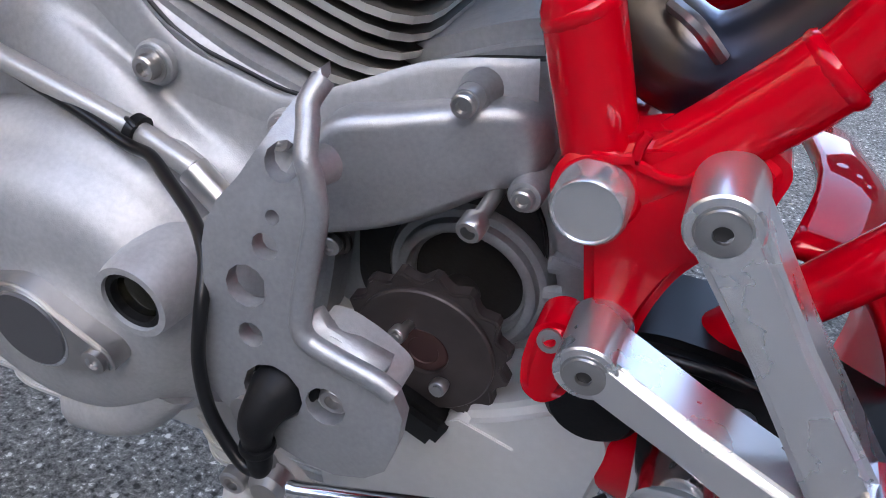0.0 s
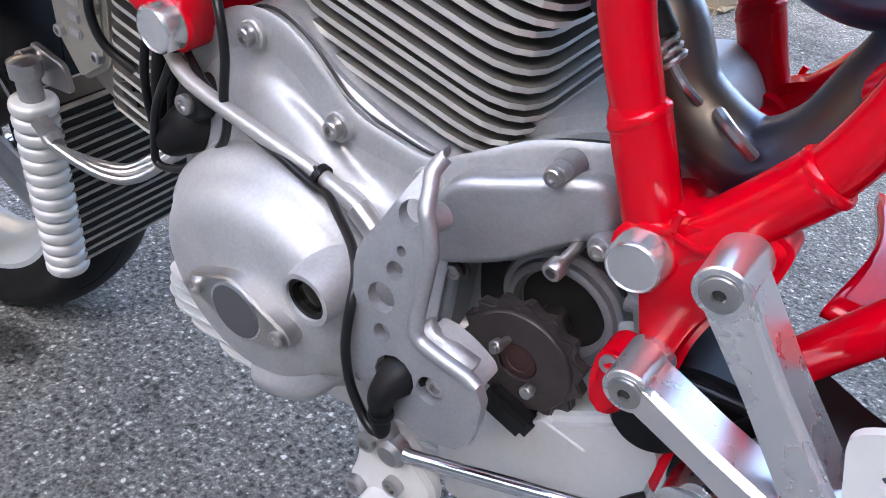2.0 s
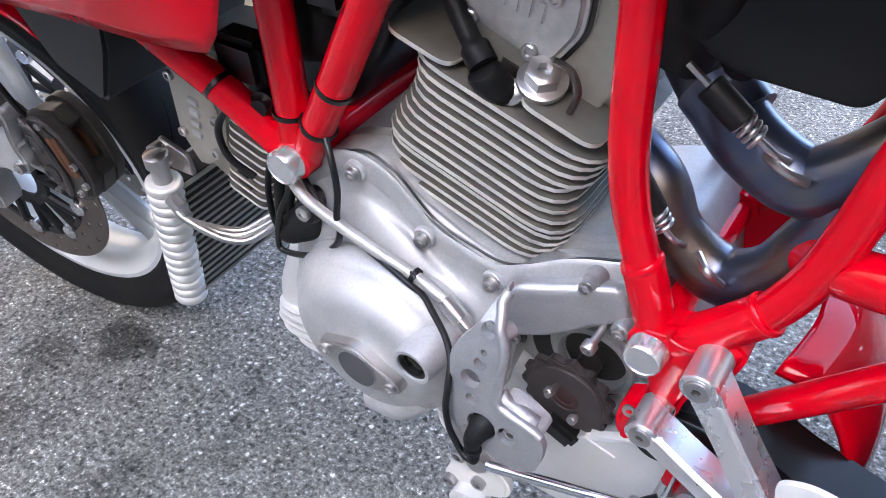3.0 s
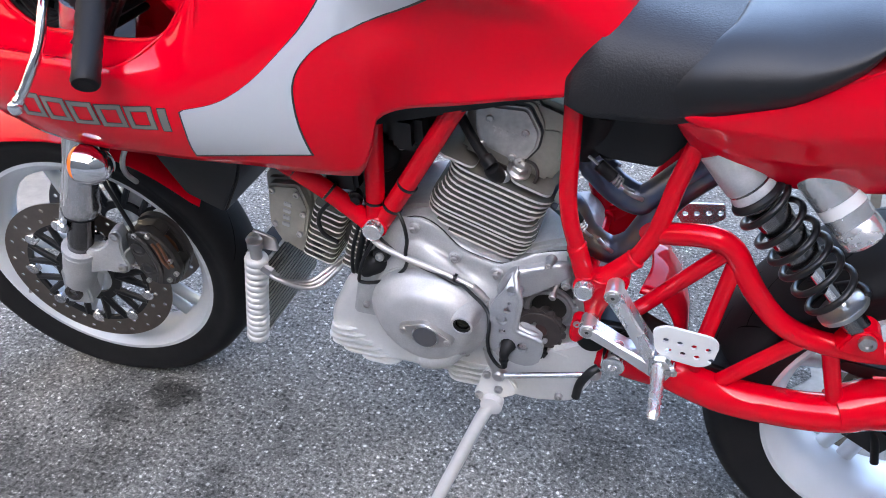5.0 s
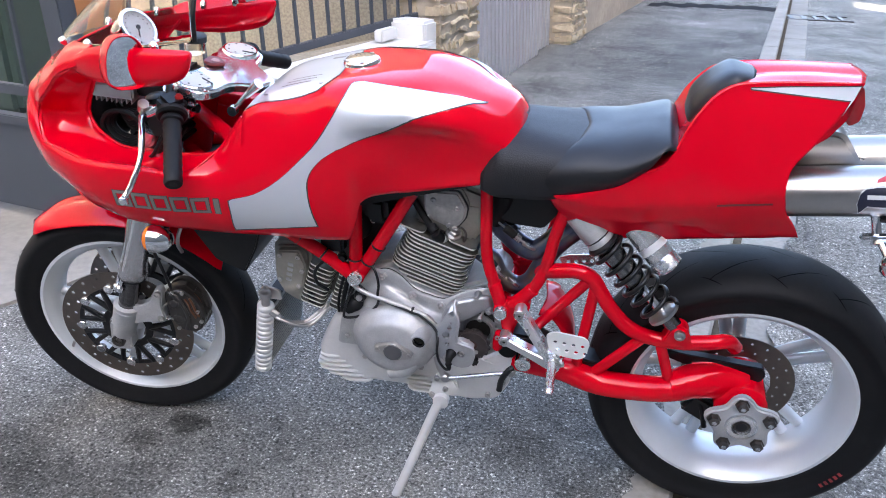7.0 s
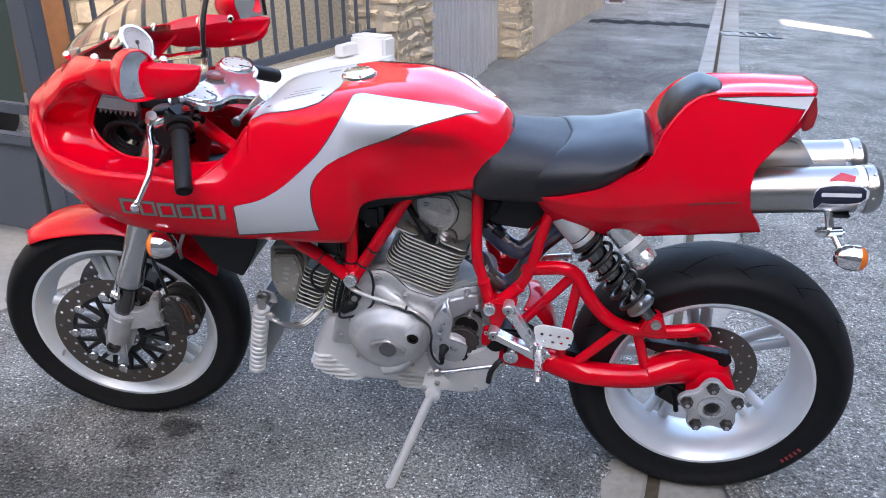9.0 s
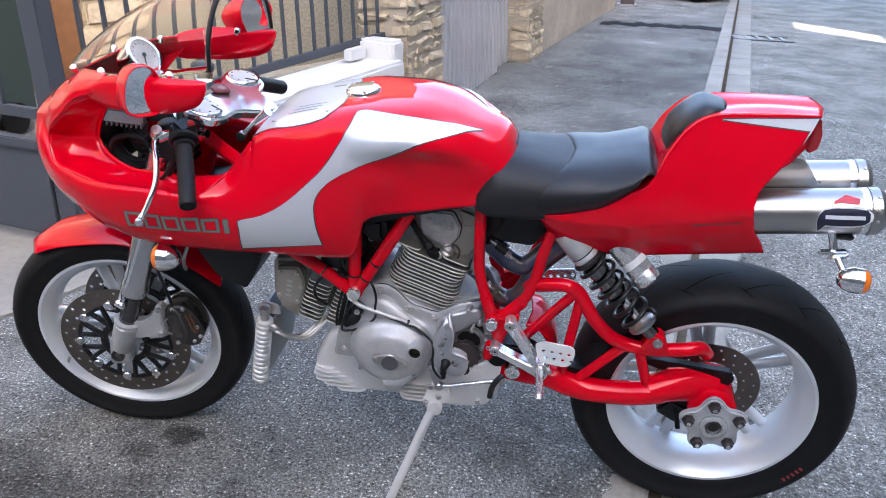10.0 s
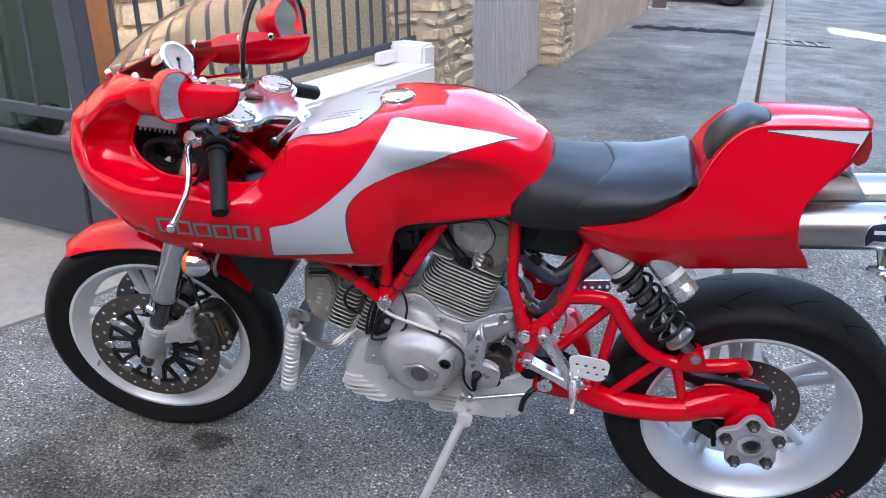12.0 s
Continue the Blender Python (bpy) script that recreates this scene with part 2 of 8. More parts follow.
# stains and wider darker or paler patches: x, y, radius, brightness factor
STAINS_AND_PATCHES = [(-.563, -.086, .06, .35), (-.65, -.16, .05, .6), (-.36, -.266, .05, .55), (-.95, -.30, .17, .45), (-.80, -.36, .13, .5), (-.62, -.33, .12, .7), (-1.05, -.05, .2, .75), (-.2, -.5, .2, .92), (.1, -.45, .16, .94), (.28, .0, .10, .7), (.40, -.10, .10, .7), (-.3, .1, .5, .8), (.45, .15, .4, .75), (.9, 7.4, .5, 1.35), (1.5, 7.3, .55, 1.4), (.9, 5.2, .5, .8), (.3, 3.6, .6, .85), (.5, 5.6, 2.2, .66), (1.2, 8.2, 1.8, .72)]
ASPHALT = asphalt("pavement_asphalt", (0.148, 0.146, 0.134), (0.318, 0.312, 0.286), STAINS_AND_PATCHES)
ASPHALT_ROAD = asphalt("road_asphalt", (0.180, 0.174, 0.155), (0.345, 0.333, 0.297))


def clear(name, tint, rough=0.02):
    m = bpy.data.materials.new(name)
    m.use_nodes = True
    b = m.node_tree.nodes["Principled BSDF"]
    b.inputs["Base Color"].default_value = (*tint, 1)
    b.inputs["Transmission Weight"].default_value, b.inputs["Roughness"].default_value, b.inputs["IOR"].default_value = 1.0, rough, 1.2
    return m


SCREEN = clear("clear_screen", (0.95, 0.93, 0.91))


# ---- mesh helpers ----
from mathutils.geometry import delaunay_2d_cdt


def part(name, bm, mat, parent=None, label="", smooth=True, angle=40, solid=0.0):
    me = bpy.data.meshes.new(name)
    bmesh.ops.recalc_face_normals(bm, faces=bm.faces)
    if smooth:
        lim = radians(angle)
        for f in bm.faces:
            f.smooth = True
        for e in bm.edges:
            e.smooth = not (len(e.link_faces) == 2 and e.calc_face_angle(0) > lim)
    bm.to_mesh(me)
    bm.free()
    me.materials.append(mat)
    ob = new(name, me)
    if parent:
        ob.parent = parent
    if label:
        tagged(ob, label)
    if solid:
        mod = ob.modifiers.new("thickness", "SOLIDIFY")
        mod.thickness, mod.offset = solid, 0
    return ob


def thing(name, label, category, group="", m=None, kind=""):
    ob = new(name)
    if m is not None:
        ob.matrix_basis = m
    return tagged(ob, label, category, group, kind)


def V(*p):
    return Vector(p)


def curve(pts, k=6):
    """Catmull-Rom through the points."""
    p = [Vector(q) for q in pts]
    p = [2 * p[0] - p[1]] + p + [2 * p[-1] - p[-2]]
    out = []
    for i in range(1, len(p) - 2):
        for j in range(k):
            t = j / k
            a, b, c, d = p[i - 1], p[i], p[i + 1], p[i + 2]
            out.append(0.5 * (2 * b + (c - a) * t + (2 * a - 5 * b + 4 * c - d) * t * t + (3 * b - a - 3 * c + d) * t ** 3))
    return out + [p[-2]]


def sweep(pts, r, n=12, bm=None, caps=True, squash=1.0):
    """A tube along points; r is one radius or one for each point."""
    bm = bm or bmesh.new()
    pts = [Vector(p) for p in pts]
    rs = r if isinstance(r, (list, tuple)) else [r] * len(pts)
    side, rings = None, []
    for i, p in enumerate(pts):
        d = (pts[min(i + 1, len(pts) - 1)] - pts[max(i - 1, 0)]).normalized()
        if side is None:
            side = d.cross(V(0, 1, 0) if abs(d.y) < 0.9 else V(1, 0, 0)).normalized()
        side = (side - d * side.dot(d)).normalized()
        up = d.cross(side)
        rings.append([bm.verts.new(p + rs[i] * (math.cos(a) * side + squash * math.sin(a) * up)) for a in (2 * math.pi * j / n for j in range(n))])
    for a, b in zip(rings, rings[1:]):
        for j in range(n):
            bm.faces.new((a[j], a[(j + 1) % n], b[(j + 1) % n], b[j]))
    if caps:
        bm.faces.new(rings[0][::-1]), bm.faces.new(rings[-1])
    return bm


def lathe(profile, origin=(0, 0, 0), axis=(0, 1, 0), n=32, bm=None, ends=True):
    """Turn (distance along axis, radius) pairs round the axis."""
    bm = bm or bmesh.new()
    o, ax = Vector(origin), Vector(axis).normalized()
    u = ax.cross(V(0, 0, 1) if abs(ax.z) < 0.9 else V(1, 0, 0)).normalized()
    w = ax.cross(u)
    rings = []
    for d, r in profile:
        rings.append([bm.verts.new(o + ax * d + max(r, 1e-5) * (math.cos(a) * u + math.sin(a) * w)) for a in (2 * math.pi * j / n for j in range(n))])
    for a, b in zip(rings, rings[1:]):
        for j in range(n):
            bm.faces.new((a[j], a[(j + 1) % n], b[(j + 1) % n], b[j]))
    if ends:
        bm.faces.new(rings[0][::-1]), bm.faces.new(rings[-1])
    return bm


def plate(poly, y0, y1, bevel=0.002, bm=None, seg=2):
    """An outline in x, z made solid between y0 and y1, with rounded rims."""
    b2 = bmesh.new()
    f = b2.faces.new([b2.verts.new((x, y0, z)) for x, z in poly])
    ext = bmesh.ops.extrude_face_region(b2, geom=[f])
    bmesh.ops.translate(b2, verts=[v for v in ext["geom"] if isinstance(v, bmesh.types.BMVert)], vec=(0, y1 - y0, 0))
    if bevel:
        rim = [e for e in b2.edges if abs(e.verts[0].co.y - e.verts[1].co.y) < 1e-6]
        bmesh.ops.bevel(b2, geom=rim, offset=bevel, segments=seg, affect="EDGES", clamp_overlap=True)
    return join(bm, b2) if bm else b2


def join(bm, other):
    me = bpy.data.meshes.new("tmp")
    other.to_mesh(me)
    other.free()
    bm.from_mesh(me)
    bpy.data.meshes.remove(me)
    return bm


def box(c, s, bevel=0.002, rot=(0, 0, 0), bm=None, seg=2):
    b2 = bmesh.new()
    bmesh.ops.create_cube(b2, size=1, matrix=pose(*c, *rot) @ Matrix.Diagonal((*s, 1)))
    if bevel:
        bmesh.ops.bevel(b2, geom=b2.edges[:], offset=bevel, segments=seg, affect="EDGES", clamp_overlap=True)
    return join(bm, b2) if bm else b2


def round_poly(pts, k=5):
    """A closed smooth outline through the points (x, z)."""
    p = [Vector((a, b)) for a, b in pts]
    n, out = len(p), []
    for i in range(n):
        a, b, c, d = p[i - 1], p[i], p[(i + 1) % n], p[(i + 2) % n]
        for j in range(k):
            t = j / k
            q = 0.5 * (2 * b + (c - a) * t + (2 * a - 5 * b + 4 * c - d) * t * t + (3 * b - a - 3 * c + d) * t ** 3)
            out.append((q.x, q.y))
    return out


def fillet(pts, r=0.01, k=4):
    """The outline with its corners rounded by about r."""
    out, n = [], len(pts)
    for i in range(n):
        a, b, c = (Vector(pts[j % n]) for j in (i - 1, i, i + 1))
        d0, d1 = min(r, (a - b).length * 0.45), min(r, (c - b).length * 0.45)
        p, q = b + (a - b).normalized() * d0, b + (c - b).normalized() * d1
        for j in range(k + 1):
            t = j / k
            w = (1 - t) ** 2 * p + 2 * t * (1 - t) * b + t * t * q
            out.append((w.x, w.y))
    return out


def pchip(s, vals, q):
    """Smooth interpolation with no overshoot; vals has one row for each s."""
    s, vals, q = np.asarray(s, float), np.asarray(vals, float), np.asarray(q, float)
    h = np.diff(s)[:, None]
    d = np.diff(vals.reshape(len(s), -1), axis=0) / h
    y = vals.reshape(len(s), -1)
    m = np.zeros_like(y)
    a, b = d[:-1], d[1:]
    ok = a * b > 0
    w1, w2 = 2 * h[1:] + h[:-1], h[1:] + 2 * h[:-1]
    m[1:-1] = np.where(ok, (w1 + w2) / np.where(ok, w1 / np.where(ok, a, 1) + w2 / np.where(ok, b, 1), 1), 0)
    m[0], m[-1] = d[0], d[-1]
    i = np.clip(np.searchsorted(s, q, side="right") - 1, 0, len(s) - 2)
    hh = h[i, 0]
    t = ((q - s[i]) / hh)[:, None]
    hh = hh[:, None]
    r = (2 * t ** 3 - 3 * t ** 2 + 1) * y[i] + (t ** 3 - 2 * t ** 2 + t) * hh * m[i] + (-2 * t ** 3 + 3 * t ** 2) * y[i + 1] + (t ** 3 - t ** 2) * hh * m[i + 1]
    return r.reshape(len(q), *vals.shape[1:])


def skin(sections, nu, nv, bm=None, both=True, places=None):
    """A smooth sheet through sections of (x, half width, z) points; mirrored to both sides."""
    bm = bm or bmesh.new()
    a = np.array(sections, float)
    s = np.array(places if places is not None else np.arange(len(a)), float)
    g = pchip(s, a, np.linspace(s[0], s[-1], nu))
    q = np.linspace(0, a.shape[1] - 1, nv)
    out = np.stack([spline_rows(row, q) for row in g])
    for sign in ((-1, 1) if both else (-1,)):
        vs = [[bm.verts.new((p[0], sign * p[1], p[2])) for p in row] for row in out]
        for i in range(nu - 1):
            for j in range(nv - 1):
                f = (vs[i][j], vs[i + 1][j], vs[i + 1][j + 1], vs[i][j + 1])
                bm.faces.new(f if sign < 0 else f[::-1])
    bmesh.ops.remove_doubles(bm, verts=bm.verts[:], dist=0.0004)
    return bm


def spline_rows(row, q):
    """Catmull-Rom along one section."""
    p = np.vstack([2 * row[0] - row[1], row, 2 * row[-1] - row[-2]])
    i = np.clip(q.astype(int), 0, len(row) - 2)
    t = (q - i)[:, None]
    a, b, c, d = p[i], p[i + 1], p[i + 2], p[i + 3]
    return 0.5 * (2 * b + (c - a) * t + (2 * a - 5 * b + 4 * c - d) * t ** 2 + (3 * b - a - 3 * c + d) * t ** 3)


def screw(parent, p, axis=(0, -1, 0), r=0.006, h=0.006, name="bolt", mat=None, socket=True):
    """A socket-head screw."""
    prof = [(0, r), (h * 0.85, r), (h, r * 0.85)]
    if socket:
        prof += [(h, r * 0.55), (h * 0.45, r * 0.5), (h * 0.45, 0)]
    return part(name, lathe(prof, p, axis, 16), mat or STEEL, parent)


def plate_holes(outer, holes, y0, y1, bm=None, grid=0.0):
    """A flat plate in x, z with round holes (x, z, r) right through it; grid adds inner points for plates that are bent later."""
    b2 = bmesh.new()
    loops = [outer] + [[(x + r * math.cos(2 * math.pi * k / n), z + r * math.sin(2 * math.pi * k / n)) for k in range(n)] for x, z, r in holes for n in (72 if r > 0.03 else 12,)]
    pts, edges = [], []
    for lp in loops:
        n0 = len(pts)
        pts += [Vector(p) for p in lp]
        edges += [(n0 + i, n0 + (i + 1) % len(lp)) for i in range(len(lp))]
    if grid:
        xs, zs = [p[0] for p in outer], [p[1] for p in outer]
        pts += [Vector((x, z)) for x in np.arange(min(xs), max(xs), grid) for z in np.arange(min(zs), max(zs), grid)]
    vs, _, fs, _, _, _ = delaunay_2d_cdt(pts, edges, [], 1, 1e-6)
    made = [b2.verts.new((p.x, y0, p.y)) for p in vs]
    for f in fs:
        mid = sum((vs[i] for i in f), Vector((0, 0))) / len(f)
        if all((mid.x - x) ** 2 + (mid.y - z) ** 2 > (r * 0.97) ** 2 for x, z, r in holes):
            b2.faces.new([made[i] for i in f])
    for v in [v for v in b2.verts if not v.link_faces]:
        b2.verts.remove(v)
    ext = bmesh.ops.extrude_face_region(b2, geom=b2.faces[:], use_keep_orig=True)
    bmesh.ops.translate(b2, verts=[v for v in ext["geom"] if isinstance(v, bmesh.types.BMVert)], vec=(0, y1 - y0, 0))
    return join(bm, b2) if bm else b2


def pillow(poly, y0, y1, r, n=6):
    """An outline in x, z between y0 and y1 whose front rim (at y0) is rounded by r right round."""
    bm, m = bmesh.new(), len(poly)
    area = sum(poly[i - 1][0] * poly[i][1] - poly[i][0] * poly[i - 1][1] for i in range(m))
    turn = 1 if area > 0 else -1
    inward = []
    for i in range(m):
        a, c = Vector(poly[i - 1]), Vector(poly[(i + 1) % m])
        t = (c - a).normalized()
        inward.append(Vector((-t.y, t.x)) * turn)
    rings = [[bm.verts.new((p[0], y1, p[1])) for p in poly]]
    for k in range(n + 1):
        a = math.pi / 2 * k / n
        off, y = r * (1 - math.cos(a)), y0 + r * (1 - math.sin(a))
        rings.append([bm.verts.new((p[0] + d.x * off, y, p[1] + d.y * off)) for p, d in zip(poly, inward)])
    for a, b in zip(rings, rings[1:]):
        for j in range(m):
            bm.faces.new((a[j], a[(j + 1) % m], b[(j + 1) % m], b[j]))
    bm.faces.new(rings[0][::-1]), bm.faces.new(rings[-1])
    return bm


def boss_screw(parent, x, y, z, r=0.0075, base=None, depth=0.03, axis=(0, -1, 0)):
    """A cast boss with a washer and a socket screw; y is the boss face."""
    ax = Vector(axis).normalized()
    p = V(x, y, z)
    part("boss", lathe([(-depth, r * 2.1), (-depth * 0.4, r * 1.55), (-0.001, r * 1.45), (0, r * 1.3)], p, ax, 20), CAST, parent)
    part("washer", lathe([(0, r * 1.12), (0.0012, r * 1.12)], p, ax, 20), STEEL, parent)
    return screw(parent, p + ax * 0.0012, ax, r * 0.85, r * 0.8)

# ---- setting: ground, kerb, fence, walls ----
KX, KS = 0.515, 0.183            # kerb line: x = KX + KS * y


def ground_sheet():
    bm = bmesh.new()
    n, half = 40, 300.0
    grid = [[bm.verts.new((math.copysign(abs(i / n) ** 3, i) * half, math.copysign(abs(j / n) ** 3, j) * half, -0.012)) for j in range(-n, n + 1)] for i in range(-n, n + 1)]
    for a, b in zip(grid, grid[1:]):
        for j in range(2 * n):
            bm.faces.new((a[j], b[j], b[j + 1], a[j + 1]))
    return tagged(part("ground", bm, ASPHALT_ROAD), "worn grey asphalt road surface", "road", kind="structure")


def pavement_height(y):
    t = min(max((y - 2.0) / 3.0, 0), 1)
    return 0.055 * t * t * (3 - 2 * t)


def pavement():
    bm = bmesh.new()
    ys = [-7 + 0.5 * k for k in range(100)]
    rows = [[bm.verts.new((-6 + (KX + KS * y + 6) * u, y, pavement_height(y))) for u in (0, 0.5, 0.8, 0.9, 1)] for y in ys]
    for a, b in zip(rows, rows[1:]):
        for j in range(4):
            bm.faces.new((a[j], a[j + 1], b[j + 1], b[j]))
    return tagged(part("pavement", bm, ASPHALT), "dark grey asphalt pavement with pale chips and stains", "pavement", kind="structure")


ground_sheet()
pavement()


def kerb_line():
    """Kerb stones and gutter slabs, flush at the driveway and raised beyond it."""
    kerb = tagged(new("kerb"), "pale concrete kerb and gutter beside the pavement", "kerb", kind="structure")
    for k in range(-4, 26):
        y0, y1 = k * 1.0, k * 1.0 + 0.985
        for name, x0, x1, up in (("kerb_stone", 0.0, 0.13, 1), ("gutter_slab", 0.155, 0.37, 0)):
            bm = bmesh.new()
            vs = []
            for y in (y0, y1):
                top = (pavement_height(y) + 0.012 if up else 0.0) - (0.004 if not up else 0)
                for x, z in ((x0, -0.1), (x1, -0.1), (x1, top), (x0, top)):
                    vs.append(bm.verts.new((KX + KS * y + x, y, z)))
            a, b = vs[:4], vs[4:]
            bm.faces.new(a[::-1]), bm.faces.new(b)
            for j in range(4):
                bm.faces.new((a[j], a[(j + 1) % 4], b[(j + 1) % 4], b[j]))
            bmesh.ops.bevel(bm, geom=[e for e in bm.edges if all(v.co.z > -0.09 for v in e.verts)], offset=0.008, segments=1, affect="EDGES")
            part(name, bm, CONCRETE, kerb, smooth=False)
    dirt = bmesh.new()
    for k in range(-8, 52):
        y = 0.5 * k
        dirt.verts.new((KX + KS * y + 0.12, y, -0.006)), dirt.verts.new((KX + KS * y + 0.165, y, -0.006))
    dirt.verts.ensure_lookup_table()
    for k in range(59):
        dirt.faces.new([dirt.verts[2 * k + i] for i in (0, 1, 3, 2)])
    part("gutter_dirt", dirt, material("gutter_dirt", (0.085, 0.068, 0.048), 0.95, grain=0.4, scale=40, spots=0.4, spot_scale=6, spec=0.1), kerb)


def ragged_edges():
    """Asphalt crumbling over the flush kerb beside the rear wheel."""
    rnd = random.Random(21)
    for name, mat, side in (("pavement_edge", ASPHALT, 0), ("road_edge", ASPHALT_ROAD, 1)):
        bm, rows, w = bmesh.new(), [], 0.05
        for k in range(150):
            y = -2.6 + 0.035 * k
            w = min(max(w + rnd.uniform(-0.020, 0.020), 0.004), 0.085)
            x = KX + KS * y
            a, b = (x - 0.02, x + w) if side == 0 else (x + 0.39, x + 0.37 - w)
            rows.append([bm.verts.new((a, y, 0.0125)), bm.verts.new((b + rnd.uniform(-0.007, 0.007), y + rnd.uniform(-0.01, 0.01), 0.0145))])
        for p, q in zip(rows, rows[1:]):
            bm.faces.new((p[0], p[1], q[1], q[0]))
        tagged(part(name, bm, mat), "crumbling asphalt edge over the kerb", "road", kind="structure")


def slab():
    bm = plate([(0, 0), (1, 0), (1, 1), (0, 1)], 0, 1, 0)
    bm.clear()
    poly = [(-1.53, 0.20), (-1.36, 0.50), (-1.20, 0.95), (-3.6, 1.35), (-3.6, -0.35), (-2.2, -0.05)]
    top = [bm.verts.new((x, y, 0.012)) for x, y in poly]
    low = [bm.verts.new((x, y, -0.05)) for x, y in poly]
    bm.faces.new(top), bm.faces.new(low[::-1])
    for j in range(len(poly)):
        bm.faces.new((low[j], low[(j + 1) % len(poly)], top[(j + 1) % len(poly)], top[j]))
    tagged(part("driveway_slab", bm, SLAB, smooth=False), "pale concrete driveway slab in front of the gate", "slab", kind="structure")


def picket_run(name, p0, p1, z0, z1, lowpanel, label, step=0.105, tilt=0.0):
    """A run of steel pickets between rails; with a sheet panel below when lowpanel is its height."""
    ob = tagged(new(name), label, "fence", kind="structure")
    a, b = V(*p0, 0), V(*p1, 0)
    d = b - a
    length, ang = d.length, math.degrees(math.atan2(d.y, d.x))
    mid = (a + b) / 2
    part("rail", box((mid.x, mid.y, z0 + 0.02), (length, 0.03, 0.04), 0.003, (0, -tilt, ang)), GREY_METAL, ob)
    if lowpanel:
        part("panel", box((mid.x, mid.y, 0.06 + lowpanel / 2), (length, 0.02, lowpanel), 0.003, (0, 0, ang)), GREY_METAL, ob, "grey sheet metal panel")
        part("rail", box((mid.x, mid.y, 0.07 + lowpanel), (length, 0.05, 0.04), 0.004, (0, 0, ang)), GREY_METAL, ob)
    part("rail", box((mid.x, mid.y, z1), (length, 0.03, 0.04), 0.003, (0, -tilt, ang)), GREY_METAL, ob)
    me, n = None, int(length / step)
    for k in range(n):
        t = (k + 0.5) / n
        q = a + d * t
        lift = (t - 0.5) * length * math.tan(radians(tilt))
        if me is None:
            o = part("picket", box((0, 0, (z1 - z0) / 2), (0.016, 0.016, z1 - z0), 0.002, (0, 0, ang)), GREY_METAL, ob)
            me = o.data
        else:
            o = new("picket", me)
            o.parent = ob
        o.location = (q.x, q.y, z0 + 0.02 + lift)
    return ob


def lean(ob, c):
    """The street falls away, so its uprights stand a little off square to the pavement."""
    ob.matrix_basis = Matrix.Translation((*c, 0)) @ pose(0, 0, 0, 0, -2.6, 0) @ Matrix.Translation((-c[0], -c[1], 0)) @ ob.matrix_basis
    return ob


def stone_pier(name, c, size, h, ang, seed, label):
    """A pier of rough coursed stones round a mortar core; each stone a piece of its own."""
    rnd = random.Random(seed)
    ob = tagged(part(name, box((0, 0, h / 2), (size[0] - 0.03, size[1] - 0.03, h), 0), MORTAR, smooth=False), label, "wall", kind="structure")
    ob.matrix_basis = pose(*c, 0, 0, 0, ang)
    z = 0.0
    while z < h:
        ch = rnd.uniform(0.05, 0.10)
        for axis in (0, 1):
            for sgn in (-1, 1):
                x, w = -size[axis] / 2, size[axis]
                while x < w / 2 - 0.03:
                    l = min(rnd.uniform(0.08, 0.22), w / 2 - x)
                    if w / 2 - x - l < 0.06:
                        l = w / 2 - x
                    p = [x + l / 2, sgn * (size[1 - axis] / 2 - 0.03)]
                    if axis == 1:
                        p = p[::-1]
                    s = (l - 0.012, 0.055 + rnd.uniform(0, 0.022)) if axis == 0 else (0.055 + rnd.uniform(0, 0.022), l - 0.012)
                    b = box((p[0], p[1], z + ch / 2), (*s, ch - 0.006), 0.02, seg=2)
                    tw = rnd.uniform(-0.14, 0.14)
                    for v in b.verts:
                        v.co += Vector((rnd.uniform(-0.010, 0.010), rnd.uniform(-0.010, 0.010), rnd.uniform(-0.011, 0.011) + tw * (v.co[axis] - p[axis])))
                    part("stone", b, STONE, ob, smooth=False)
                    x += l
        z += ch
    return ob


def rubble_wall(name, a, b, h, thick, seed, label, mat_stone, mat_core, start=0.0, top=99.0, stop=99.0):
    """A wall of rubble stones along a line, faced on its street side."""
    rnd = random.Random(seed)
    a, b = V(*a, 0), V(*b, 0)
    d = b - a
    ang = math.degrees(math.atan2(d.y, d.x))
    ob = tagged(part(name, box((d.length / 2, thick / 2, h / 2), (d.length, thick, h), 0), mat_core, smooth=False), label, "wall", kind="structure")
    ob.matrix_basis = pose(a.x, a.y, 0, 0, 0, ang)
    if mat_stone:
        z = 0.0
        while z < min(h - 0.05, top):
            ch = rnd.uniform(0.10, 0.19)
            x = start + rnd.uniform(-0.1, 0)
            while x < min(d.length, stop):
                l = rnd.uniform(0.16, 0.42)
                s = box((x + l / 2, 0, z + ch / 2), (l - 0.006, 0.05 + rnd.uniform(0, 0.03), ch - 0.006), 0.024, seg=2)
                skew = [rnd.uniform(-0.16, 0.16), rnd.uniform(-0.22, 0.22)]
                for v in s.verts:
                    dx, dz = v.co.x - x - l / 2, v.co.z - z - ch / 2
                    v.co += Vector((skew[0] * dz + rnd.uniform(-0.012, 0.012), rnd.uniform(-0.006, 0.006), skew[1] * dx * 0.6 + rnd.uniform(-0.012, 0.012)))
                part("stone", s, mat_stone, ob, smooth=False)
                x += l
            z += ch
    return ob


